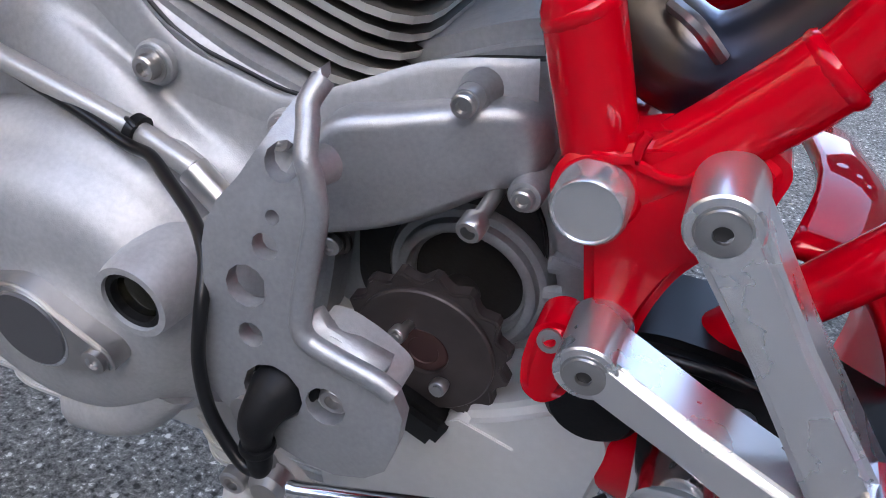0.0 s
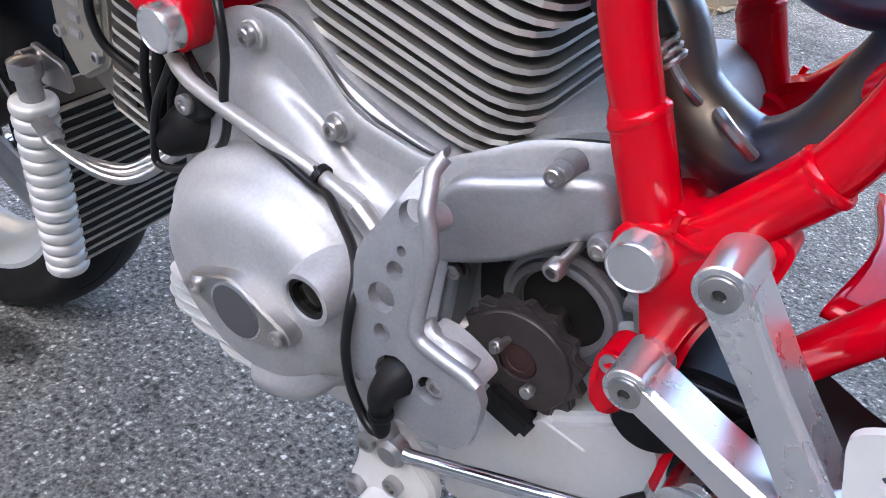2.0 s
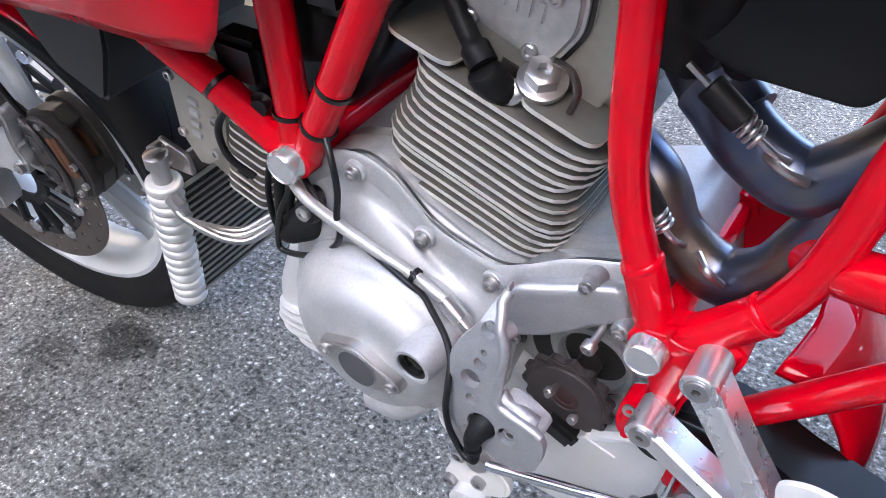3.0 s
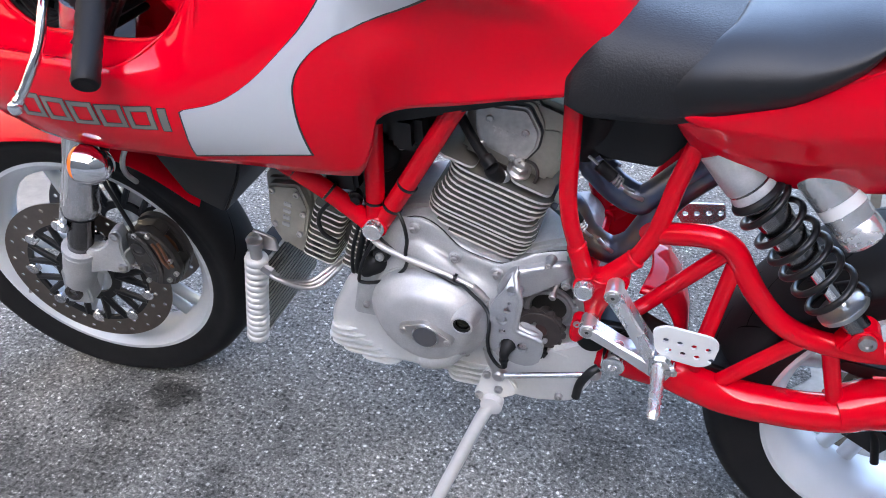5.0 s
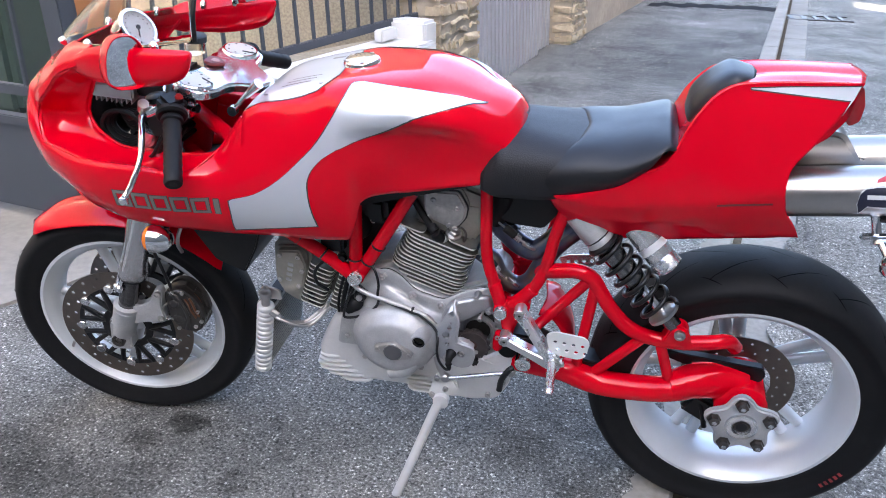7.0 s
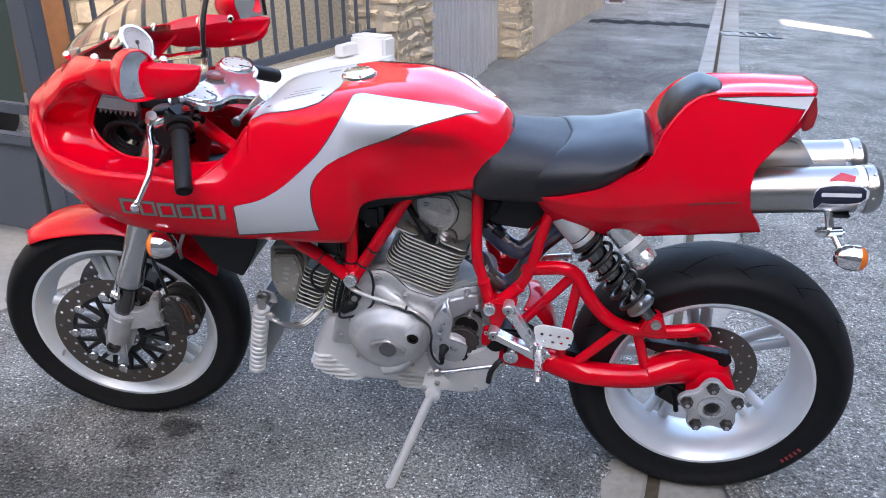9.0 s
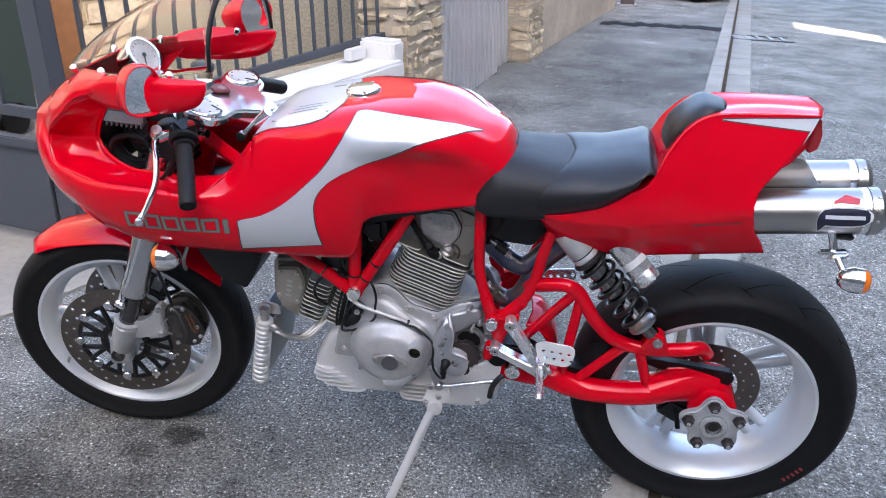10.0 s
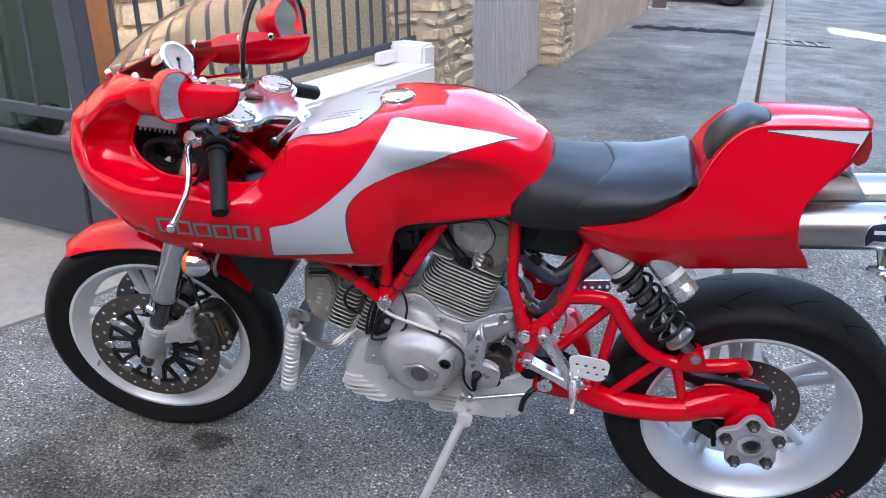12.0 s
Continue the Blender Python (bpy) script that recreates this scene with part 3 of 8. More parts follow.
def ribbed_gate(name, a, b, h, label, lift=0.02):
    """A gate leaf of trapezoid-ribbed sheet metal."""
    a, b = V(*a, 0), V(*b, 0)
    d = (b - a)
    u, nrm = d.normalized(), V(d.y, -d.x, 0).normalized()
    bm, n = bmesh.new(), int(d.length / 0.085)
    pts = []
    for k in range(n):
        for t, o in ((0.0, 0), (0.42, 0), (0.52, 0.035), (0.88, 0.035), (1.0, 0)):
            pts.append(a + u * (d.length * (k + t) / n) + nrm * o)
    lo, hi = [bm.verts.new((p.x, p.y, lift)) for p in pts], [bm.verts.new((p.x, p.y, h)) for p in pts]
    for j in range(len(pts) - 1):
        if (pts[j] - pts[j + 1]).length > 1e-5:
            bm.faces.new((lo[j], lo[j + 1], hi[j + 1], hi[j]))
    ob = part(name, bm, LIGHT_METAL, smooth=False, solid=0.004)
    tagged(ob, label, "gate", kind="structure")
    return ob


def low_wall():
    """The weathered low wall with a coping and a rail above it."""
    a, b = V(0.0, 6.05, 0), V(0.89, 10.8, 0)
    d = b - a
    ang = math.degrees(math.atan2(d.y, d.x))
    ob = tagged(part("wall_low", box((d.length / 2, 0.12, 0.28), (d.length, 0.24, 0.56), 0.01), DIRTY_WALL, smooth=False), "weathered grey-brown rendered low wall along the pavement", "wall", kind="structure")
    ob.matrix_basis = pose(a.x, a.y, 0, 0, 0, ang)
    rail = tagged(new("wall_railing"), "light grey metal rail on short posts above the low wall", "railing", kind="structure")
    rail.matrix_basis = ob.matrix_basis.copy()
    for k in range(4):
        part("post", box((0.3 + k * 1.5, 0.12, 0.72), (0.10, 0.05, 0.34), 0.004), LIGHT_METAL, rail)
    part("rail", box((d.length / 2, 0.12, 0.78), (d.length, 0.05, 0.10), 0.005), LIGHT_METAL, rail)



# ---- motorcycle: x to the rear, y to its right, z up, leaning on its stand ----
BIKE = thing("motorcycle", "red and silver sports motorcycle leaning on its side stand on asphalt", "motorcycle", m=pose(0, 0, 0, 7.0))
FC, RC = (-0.690, 0.299), (0.7225, 0.311)      # wheel centres
STEER = 8.0


def sec(x, *pts):
    return [(x, a, b) for a, b in pts]


BELT = [
    sec(-0.790, (0.020, 0.866), (0.024, 0.852), (0.026, 0.838), (0.024, 0.820), (0.020, 0.806)),
    sec(-0.765, (0.078, 0.885), (0.090, 0.856), (0.094, 0.830), (0.086, 0.792), (0.068, 0.766)),
    sec(-0.725, (0.122, 0.886), (0.140, 0.860), (0.148, 0.825), (0.140, 0.776), (0.120, 0.741)),
    sec(-0.702, (0.140, 0.868), (0.157, 0.842), (0.163, 0.816), (0.158, 0.768), (0.137, 0.733)),
    sec(-0.690, (0.164, 0.824), (0.170, 0.814), (0.172, 0.798), (0.167, 0.765), (0.147, 0.730)),
    sec(-0.657, (0.182, 0.815), (0.188, 0.805), (0.190, 0.785), (0.185, 0.758), (0.165, 0.725)),
    sec(-0.570, (0.211, 0.806), (0.219, 0.796), (0.222, 0.775), (0.217, 0.735), (0.200, 0.700)),
    sec(-0.512, (0.220, 0.805), (0.227, 0.795), (0.229, 0.766), (0.222, 0.720), (0.200, 0.679)),
    sec(-0.430, (0.222, 0.804), (0.228, 0.793), (0.228, 0.758), (0.218, 0.710), (0.195, 0.667)),
    sec(-0.359, (0.210, 0.796), (0.217, 0.784), (0.217, 0.751), (0.208, 0.705), (0.185, 0.661)),
    sec(-0.309, (0.155, 0.827), (0.190, 0.792), (0.205, 0.751), (0.200, 0.700), (0.180, 0.659)),
    sec(-0.253, (0.145, 0.892), (0.175, 0.827), (0.195, 0.766), (0.192, 0.705), (0.172, 0.657)),
    sec(-0.213, (0.136, 0.910), (0.166, 0.850), (0.188, 0.781), (0.187, 0.710), (0.167, 0.656)),
    sec(-0.127, (0.150, 0.909), (0.175, 0.853), (0.187, 0.781), (0.183, 0.710), (0.163, 0.656)),
    sec(-0.068, (0.158, 0.909), (0.172, 0.863), (0.172, 0.792), (0.168, 0.720), (0.155, 0.657)),
    sec(-0.054, (0.163, 0.905), (0.164, 0.865), (0.168, 0.802), (0.162, 0.735), (0.150, 0.679)),
    sec(-0.041, (0.163, 0.906), (0.160, 0.867), (0.162, 0.812), (0.154, 0.766), (0.145, 0.735)),
    sec(-0.006, (0.163, 0.909), (0.152, 0.871), (0.150, 0.822), (0.142, 0.781), (0.136, 0.751)),
    sec(0.055, (0.157, 0.913), (0.138, 0.876), (0.128, 0.832), (0.126, 0.794), (0.126, 0.758)),
    sec(0.126, (0.139, 0.904), (0.124, 0.870), (0.120, 0.835), (0.117, 0.802), (0.120, 0.771)),
    sec(0.187, (0.115, 0.885), (0.117, 0.858), (0.113, 0.832), (0.112, 0.807), (0.116, 0.781)),
    sec(0.228, (0.100, 0.861), (0.106, 0.848), (0.107, 0.827), (0.107, 0.807), (0.111, 0.786)),
    sec(0.253, (0.085, 0.843), (0.092, 0.832), (0.095, 0.822), (0.098, 0.807), (0.103, 0.792)),
]
NOSE_TOP = [
    sec(-0.790, (0.000, 0.869), (0.006, 0.869), (0.012, 0.868), (0.016, 0.867), (0.020, 0.866)),
    sec(-0.765, (0.000, 0.901), (0.028, 0.900), (0.052, 0.897), (0.070, 0.891), (0.078, 0.884)),
    sec(-0.725, (0.000, 0.935), (0.045, 0.933), (0.082, 0.924), (0.108, 0.908), (0.122, 0.886)),
    sec(-0.702, (0.000, 0.952), (0.055, 0.949), (0.097, 0.936), (0.126, 0.909), (0.140, 0.868)),
    sec(-0.684, (0.000, 0.966), (0.060, 0.963), (0.108, 0.948), (0.137, 0.920), (0.148, 0.892)),
    sec(-0.650, (0.060, 0.983), (0.088, 0.979), (0.124, 0.964), (0.148, 0.943), (0.157, 0.922)),
    sec(-0.615, (0.095, 0.997), (0.118, 0.993), (0.140, 0.984), (0.156, 0.970), (0.162, 0.955)),
    sec(-0.543, (0.140, 1.006), (0.151, 1.003), (0.162, 0.998), (0.169, 0.991), (0.172, 0.981)),
]
# the hollow round the hand opening: its outer crease and its inner edge, as x, half width, height
CREASE = [(-.543, .172, .981), (-.615, .162, .955), (-.650, .157, .922), (-.684, .148, .892), (-.702, .140, .868), (-.690, .164, .824), (-.657, .182, .815), (-.570, .211, .806), (-.512, .220, .805), (-.430, .222, .804), (-.359, .210, .796), (-.309, .155, .827)]
HOLLOW = [(-.530, .150, .978), (-.563, .128, .940), (-.594, .110, .900), (-.610, .102, .874), (-.617, .100, .852), (-.604, .108, .832), (-.577, .120, .816), (-.533, .130, .801), (-.469, .140, .803), (-.400, .147, .804), (-.345, .151, .810), (-.309, .154, .826)]
TANK_TOP = [
    sec(-0.257, (0, .903), (.050, .903), (.090, .902), (.125, .898), (.145, .892)),
    sec(-0.214, (0, .924), (.050, .924), (.092, .921), (.120, .914), (.134, .908)),
    sec(-0.130, (0, .946), (.050, .946), (.097, .943), (.130, .930), (.152, .908)),
    sec(-0.050, (0, .959), (.050, .959), (.102, .957), (.138, .943), (.158, .909)),
    sec(0.050, (0, .963), (.050, .963), (.097, .958), (.131, .945), (.151, .914)),
    sec(0.128, (0, .948), (.045, .947), (.085, .942), (.113, .937), (.132, .904)),
    sec(0.189, (0, .922), (.035, .921), (.070, .915), (.096, .911), (.115, .886)),
    sec(0.230, (0, .908), (.030, .906), (.060, .897), (.082, .882), (.100, .861)),
    sec(0.254, (0, .873), (.030, .871), (.055, .863), (.072, .853), (.085, .843)),
]


def xs_of(rows):
    return [r[0][0] for r in rows]


def bodywork():
    """Fairing, side panels and tank as one smooth shell; the middle stays open for the handlebars."""
    bm = bmesh.new()
    bx, belt = xs_of(BELT), np.array(BELT)
    for top, x0, x1, nu in ((NOSE_TOP, -.790, -.702, 24), (None, -.702, TANK_TOP[0][0][0], 64), (TANK_TOP, TANK_TOP[0][0][0], BELT[-1][0][0], 60)):
        xq = np.linspace(x0, x1, nu)
        low = pchip(bx, belt, xq)
        if top is not None:
            upper = pchip(xs_of(top), np.array(top), xq)
            ctrl, q = np.concatenate([upper[:, :-1], low], axis=1), np.linspace(0, 8, 41)
        else:
            ctrl, q = low, np.linspace(0, 4, 21)
        out = [spline_rows(row, q) for row in ctrl]
        for sign in (-1, 1):
            vs = [[bm.verts.new((p[0], sign * max(p[1], 0), p[2])) for p in row] for row in out]
            for i in range(nu - 1):
                for j in range(len(q) - 1):
                    f = (vs[i][j], vs[i + 1][j], vs[i + 1][j + 1], vs[i][j + 1])
                    bm.faces.new(f if sign < 0 else f[::-1])
    # brow over the hand opening, and the hollow that turns in from its crease
    xq = np.linspace(-.702, -.543, 24)
    brow = [spline_rows(row, np.linspace(0, 4, 21)) for row in pchip(xs_of(NOSE_TOP), np.array(NOSE_TOP), xq)]
    u = np.linspace(0, len(CREASE) - 1, 73)
    rim, edge = spline_rows(np.array(CREASE), u), spline_rows(np.array(HOLLOW), u)
    dish = []
    for a, b in zip(rim, edge):
        w = np.linspace(0, 1, 11)[:, None]
        front = np.clip((-0.56 - a[0]) / 0.10, 0, 1)
        sag = np.array([-0.016 * front, -0.012 * front, -0.010])
        dish.append(a + (b - a) * w + sag * np.sin(np.pi * w) * min(1.0, np.linalg.norm(b - a) / 0.06))
    for rows in (brow, dish):
        for sign in (-1, 1):
            vs = [[bm.verts.new((p[0], sign * max(p[1], 0), p[2])) for p in row] for row in rows]
            for a, b in zip(vs, vs[1:]):
                for j in range(len(a) - 1):
                    f = (a[j], b[j], b[j + 1], a[j + 1])
                    bm.faces.new(f if sign < 0 else f[::-1])
    bmesh.ops.remove_doubles(bm, verts=bm.verts[:], dist=0.0012)
    return part("bodywork", bm, RED, BIKE, "glossy red fairing and fuel tank shell", angle=60, solid=0.004)


BODY = bodywork()
for s in (-1, 1):
    lip = [(x, s * lat, z) for x, lat, z in HOLLOW + [(-.259, .145, .890)]]
    part("opening_lip", sweep(curve(lip, 6), 0.0035, 10), RED, BODY)

TAIL_EDGE = [   # x, half width and height of the upper edge, the crease and the lower edge; height and place of the middle
    ((.298, .118, .788), (.300, .120, .783), (.304, .114, .776), (.30, .775)),
    ((.345, .121, .787), (.347, .126, .768), (.345, .087, .712), (.345, .775)),
    ((.398, .121, .812), (.404, .128, .764), (.389, .085, .687), (.40, .795)),
    ((.450, .121, .830), (.470, .128, .767), (.450, .084, .684), (.46, .815)),
    ((.501, .117, .848), (.530, .127, .776), (.527, .084, .690), (.515, .84)),
    ((.523, .107, .880), (.555, .126, .781), (.570, .084, .696), (.530, .872)),
    ((.536, .098, .912), (.575, .126, .785), (.595, .085, .700), (.545, .893)),
    ((.553, .087, .940), (.595, .125, .790), (.620, .085, .703), (.562, .922)),
    ((.578, .074, .968), (.615, .124, .795), (.640, .085, .706), (.588, .956)),
    ((.610, .062, .982), (.635, .123, .800), (.660, .085, .709), (.615, .973)),
    ((.665, .058, .988), (.655, .123, .806), (.690, .086, .713), (.668, .985)),
    ((.735, .055, .991), (.680, .122, .812), (.720, .086, .718), (.738, .989)),
    ((.800, .052, .992), (.702, .122, .817), (.750, .087, .722), (.815, .988)),
]


def tail():
    """Tail cowl: a flat flank leaning inwards to a sharp upper edge, a crease, and a facet turned under."""
    rows = []
    for k, (e, c, l, m) in enumerate(TAIL_EDGE):
        e, c, l = V(*e), V(*c), V(*l)
        mid = V(m[0], 0, m[1])
        back = (k / 12) ** 4
        row = [mid, mid.lerp(e, 0.45) + V(0, 0, 0.002), e.lerp(mid, 0.07), e, e.lerp(c, 0.05)]
        for t, dx in ((0.25, 0.0), (0.5, -0.007), (0.74, -0.016), (0.88, -0.008)):
            row.append(e.lerp(c, t) + V(dx * back, 0.004 * math.sin(math.pi * t), 0))
        row += [c.lerp(e.lerp(l, 0.5), 0.05), c.lerp(l, 0.16) + V(0, 0.001, 0), c.lerp(l, 0.40) + V(-0.005 * back, 0.004, 0), c.lerp(l, 0.72) + V(0, 0.002, 0), l]
        rows.append([tuple(v) for v in row])
    bm = skin(rows, 90, 66)
    return part("tail_unit", bm, RED, BIKE, "glossy red tail cowl", angle=60, solid=0.004)


TAIL_OB = tail()

SEAT_FRONT = [
    sec(0.187, (0.113, 0.802), (0.117, 0.797), (0.120, 0.792), (0.122, 0.784), (0.122, 0.776)),
    sec(0.219, (0.098, 0.861), (0.113, 0.845), (0.124, 0.822), (0.129, 0.797), (0.127, 0.766)),
    sec(0.248, (0.000, 0.875), (0.070, 0.869), (0.110, 0.848), (0.128, 0.814), (0.128, 0.767)),
    sec(0.299, (0.000, 0.869), (0.075, 0.865), (0.115, 0.846), (0.131, 0.814), (0.126, 0.768)),
    sec(0.339, (0.000, 0.866), (0.080, 0.863), (0.119, 0.847), (0.132, 0.814), (0.119, 0.775)),
    sec(0.385, (0.000, 0.866), (0.080, 0.863), (0.115, 0.850), (0.126, 0.822), (0.115, 0.790)),
]
SEAT_REAR = [
    [(0.366, 0.000, 0.862), (0.350, 0.080, 0.860), (0.322, 0.113, 0.846), (0.302, 0.129, 0.813), (0.292, 0.117, 0.775)],
    [(0.374, 0.000, 0.869), (0.362, 0.070, 0.867), (0.338, 0.112, 0.853), (0.318, 0.135, 0.819), (0.307, 0.123, 0.775)],
    [(0.396, 0.000, 0.872), (0.386, 0.070, 0.870), (0.366, 0.114, 0.857), (0.352, 0.139, 0.822), (0.345, 0.124, 0.783)],
    sec(0.419, (0.000, 0.876), (0.070, 0.873), (0.116, 0.860), (0.139, 0.833), (0.125, 0.804)),
    sec(0.480, (0.000, 0.890), (0.064, 0.888), (0.104, 0.880), (0.130, 0.863), (0.125, 0.848)),
    sec(0.505, (0.000, 0.895), (0.072, 0.891), (0.104, 0.886), (0.117, 0.880), (0.114, 0.880)),
    sec(0.522, (0.000, 0.882), (0.065, 0.880), (0.095, 0.878), (0.106, 0.876), (0.104, 0.872)),
    sec(0.530, (0.000, 0.850), (0.065, 0.849), (0.090, 0.848), (0.101, 0.847), (0.100, 0.845)),
]
seat = part("seat", skin(SEAT_REAR, 44, 20), VINYL, BIKE, "smooth black vinyl saddle", angle=60, solid=0.006)
part("seat_nose", skin(SEAT_FRONT, 24, 18, places=xs_of(SEAT_FRONT)), MESH_VINYL, seat, "ribbed black vinyl seat front", angle=60, solid=0.006)

# ---- wheels and front end ----
def hollow_disc(c, r0, r1, y0, y1, n=64, bm=None):
    return lathe([(y0, r0), (y0, r1), (y1, r1), (y1, r0), (y0, r0)], c, (0, 1, 0), n, bm, ends=False)


def wheel(name, c, rim_r, half, tyre_r, tyre_half, spoke_y, label):
    """Five-spoke cast wheel, centre at c, with its tyre."""
    c3 = (c[0], 0, c[1])
    prof = [(-half, rim_r - 0.006), (-half, rim_r + 0.003), (-half + 0.006, rim_r + 0.003), (-half + 0.012, rim_r - 0.010), (-half * 0.55, rim_r - 0.022), (0, rim_r - 0.026),
            (half * 0.55, rim_r - 0.022), (half - 0.012, rim_r - 0.010), (half - 0.006, rim_r + 0.003), (half, rim_r + 0.003), (half, rim_r - 0.006),
            (half - 0.012, rim_r - 0.018), (half * 0.5, rim_r - 0.030), (0, rim_r - 0.034), (-half * 0.5, rim_r - 0.030), (-half + 0.012, rim_r - 0.018), (-half, rim_r - 0.006)]
    w = part(name, lathe(prof, c3, (0, 1, 0), 96, ends=False), WHEEL, BIKE, label, angle=50)
    for k in range(5):
        a = k * 2 * math.pi / 5 + 0.5
        for off in (-0.014, 0.014):
            d, t = V(math.cos(a), 0, math.sin(a)), V(-math.sin(a), 0, math.cos(a))
            o = Vector(c3) + V(0, spoke_y, 0)
            pts = [o + d * 0.03 + t * off * 0.6, o + d * rim_r * 0.5 + t * off, o + d * (rim_r - 0.03) + t * off * 1.5 - V(0, spoke_y * 0.25, 0)]
            part("spoke", sweep(curve(pts, 5), 0.0135, 10, squash=0.8), WHEEL, w)
    part("hub", lathe([(spoke_y - 0.04, 0.028), (spoke_y - 0.03, 0.042), (spoke_y + 0.03, 0.042), (spoke_y + 0.04, 0.028)], c3, (0, 1, 0), 32), WHEEL, w)
    T, s = tyre_half, tyre_r
    tp = [(-half + 0.004, rim_r - 0.004), (-half - 0.003, rim_r + 0.006), (-T * 0.9, rim_r + (s - rim_r) * 0.35), (-T, rim_r + (s - rim_r) * 0.58), (-T * 0.9, s - (s - rim_r) * 0.24), (-T * 0.66, s - (s - rim_r) * 0.10), (-T * 0.35, s - (s - rim_r) * 0.025), (0, s)]
    tp = tp + [(-a, b) for a, b in tp[-2::-1]]
    tp = [tuple(p) for p in (v.to_2d() for v in curve([(a, b, 0) for a, b in tp], 4))]
    part("tyre", lathe(tp, c3, (0, 1, 0), 128, ends=False), TYRE, w, "black road tyre with sparse tread grooves", angle=70)
    return w


def parent_keep(ob, m):
    """Turn a finished part about the steering head."""
    ob.matrix_basis = m @ ob.matrix_basis


HEAD = V(-0.40, 0, 0.93)
FORK_DIR = (V(FC[0] + 0.02, 0, FC[1]) - V(-0.435, 0, 0.93)).normalized()
STEER_M = Matrix.Translation(HEAD) @ Matrix.Rotation(radians(STEER), 4, -FORK_DIR) @ Matrix.Translation(-HEAD)
FRONT = []

front_wheel = wheel("front_wheel", FC, 0.227, 0.046, 0.299, 0.061, 0.0, "silver five-spoke front wheel")
FRONT.append(front_wheel)
rear_wheel = wheel("rear_wheel", RC, 0.226, 0.072, 0.313, 0.088, 0.045, "silver five-spoke deep-dished rear wheel")


def brake_disc(parent, c, y, r0, r1, name="brake_disc", holes=22, bore=0.0042):
    """A flat ring drilled right through."""
    ring = [(c[0] + r1 * math.cos(2 * math.pi * k / 96), c[1] + r1 * math.sin(2 * math.pi * k / 96)) for k in range(96)]
    cut = [(c[0], c[1], r0)]
    for k in range(holes * 2):
        a, r = 2 * math.pi * k / (holes * 2), r0 + (r1 - r0) * (0.28, 0.72)[k % 2]
        cut.append((c[0] + r * math.cos(a), c[1] + r * math.sin(a), bore))
    return part(name, plate_holes(ring, cut, y - 0.0014, y + 0.0014), DISC, parent, "drilled dark steel brake disc", angle=30)


for y in (-0.072, 0.072):
    brake_disc(front_wheel, FC, y, 0.115, 0.160)
    cb = hollow_disc((FC[0], 0, FC[1]), 0.045, 0.062, y - 0.004, y + 0.002)
    for k in range(9):
        a = 2 * math.pi * k / 9
        for s in (-0.17, 0.17):
            p, q = V(FC[0] + 0.055 * math.cos(a), y, FC[1] + 0.055 * math.sin(a)), V(FC[0] + 0.115 * math.cos(a + s), y, FC[1] + 0.115 * math.sin(a + s))
            part("carrier_arm", sweep([p, q], [0.0072, 0.0058], 8), SATIN, front_wheel)
    part("carrier_ring", hollow_disc((FC[0], 0, FC[1]), 0.108, 0.117, y - 0.003, y + 0.003), SATIN, front_wheel)
    part("disc_carrier", cb, SATIN, front_wheel)
    for k in range(9):
        a = 2 * math.pi * (k + 0.5) / 9
        part("disc_button", lathe([(-0.006, 0.0105), (-0.0045, 0.0118), (0.004, 0.0118)], (FC[0] + 0.114 * math.cos(a), y, FC[1] + 0.114 * math.sin(a)), (0, 1, 0), 14), POLISHED, front_wheel)

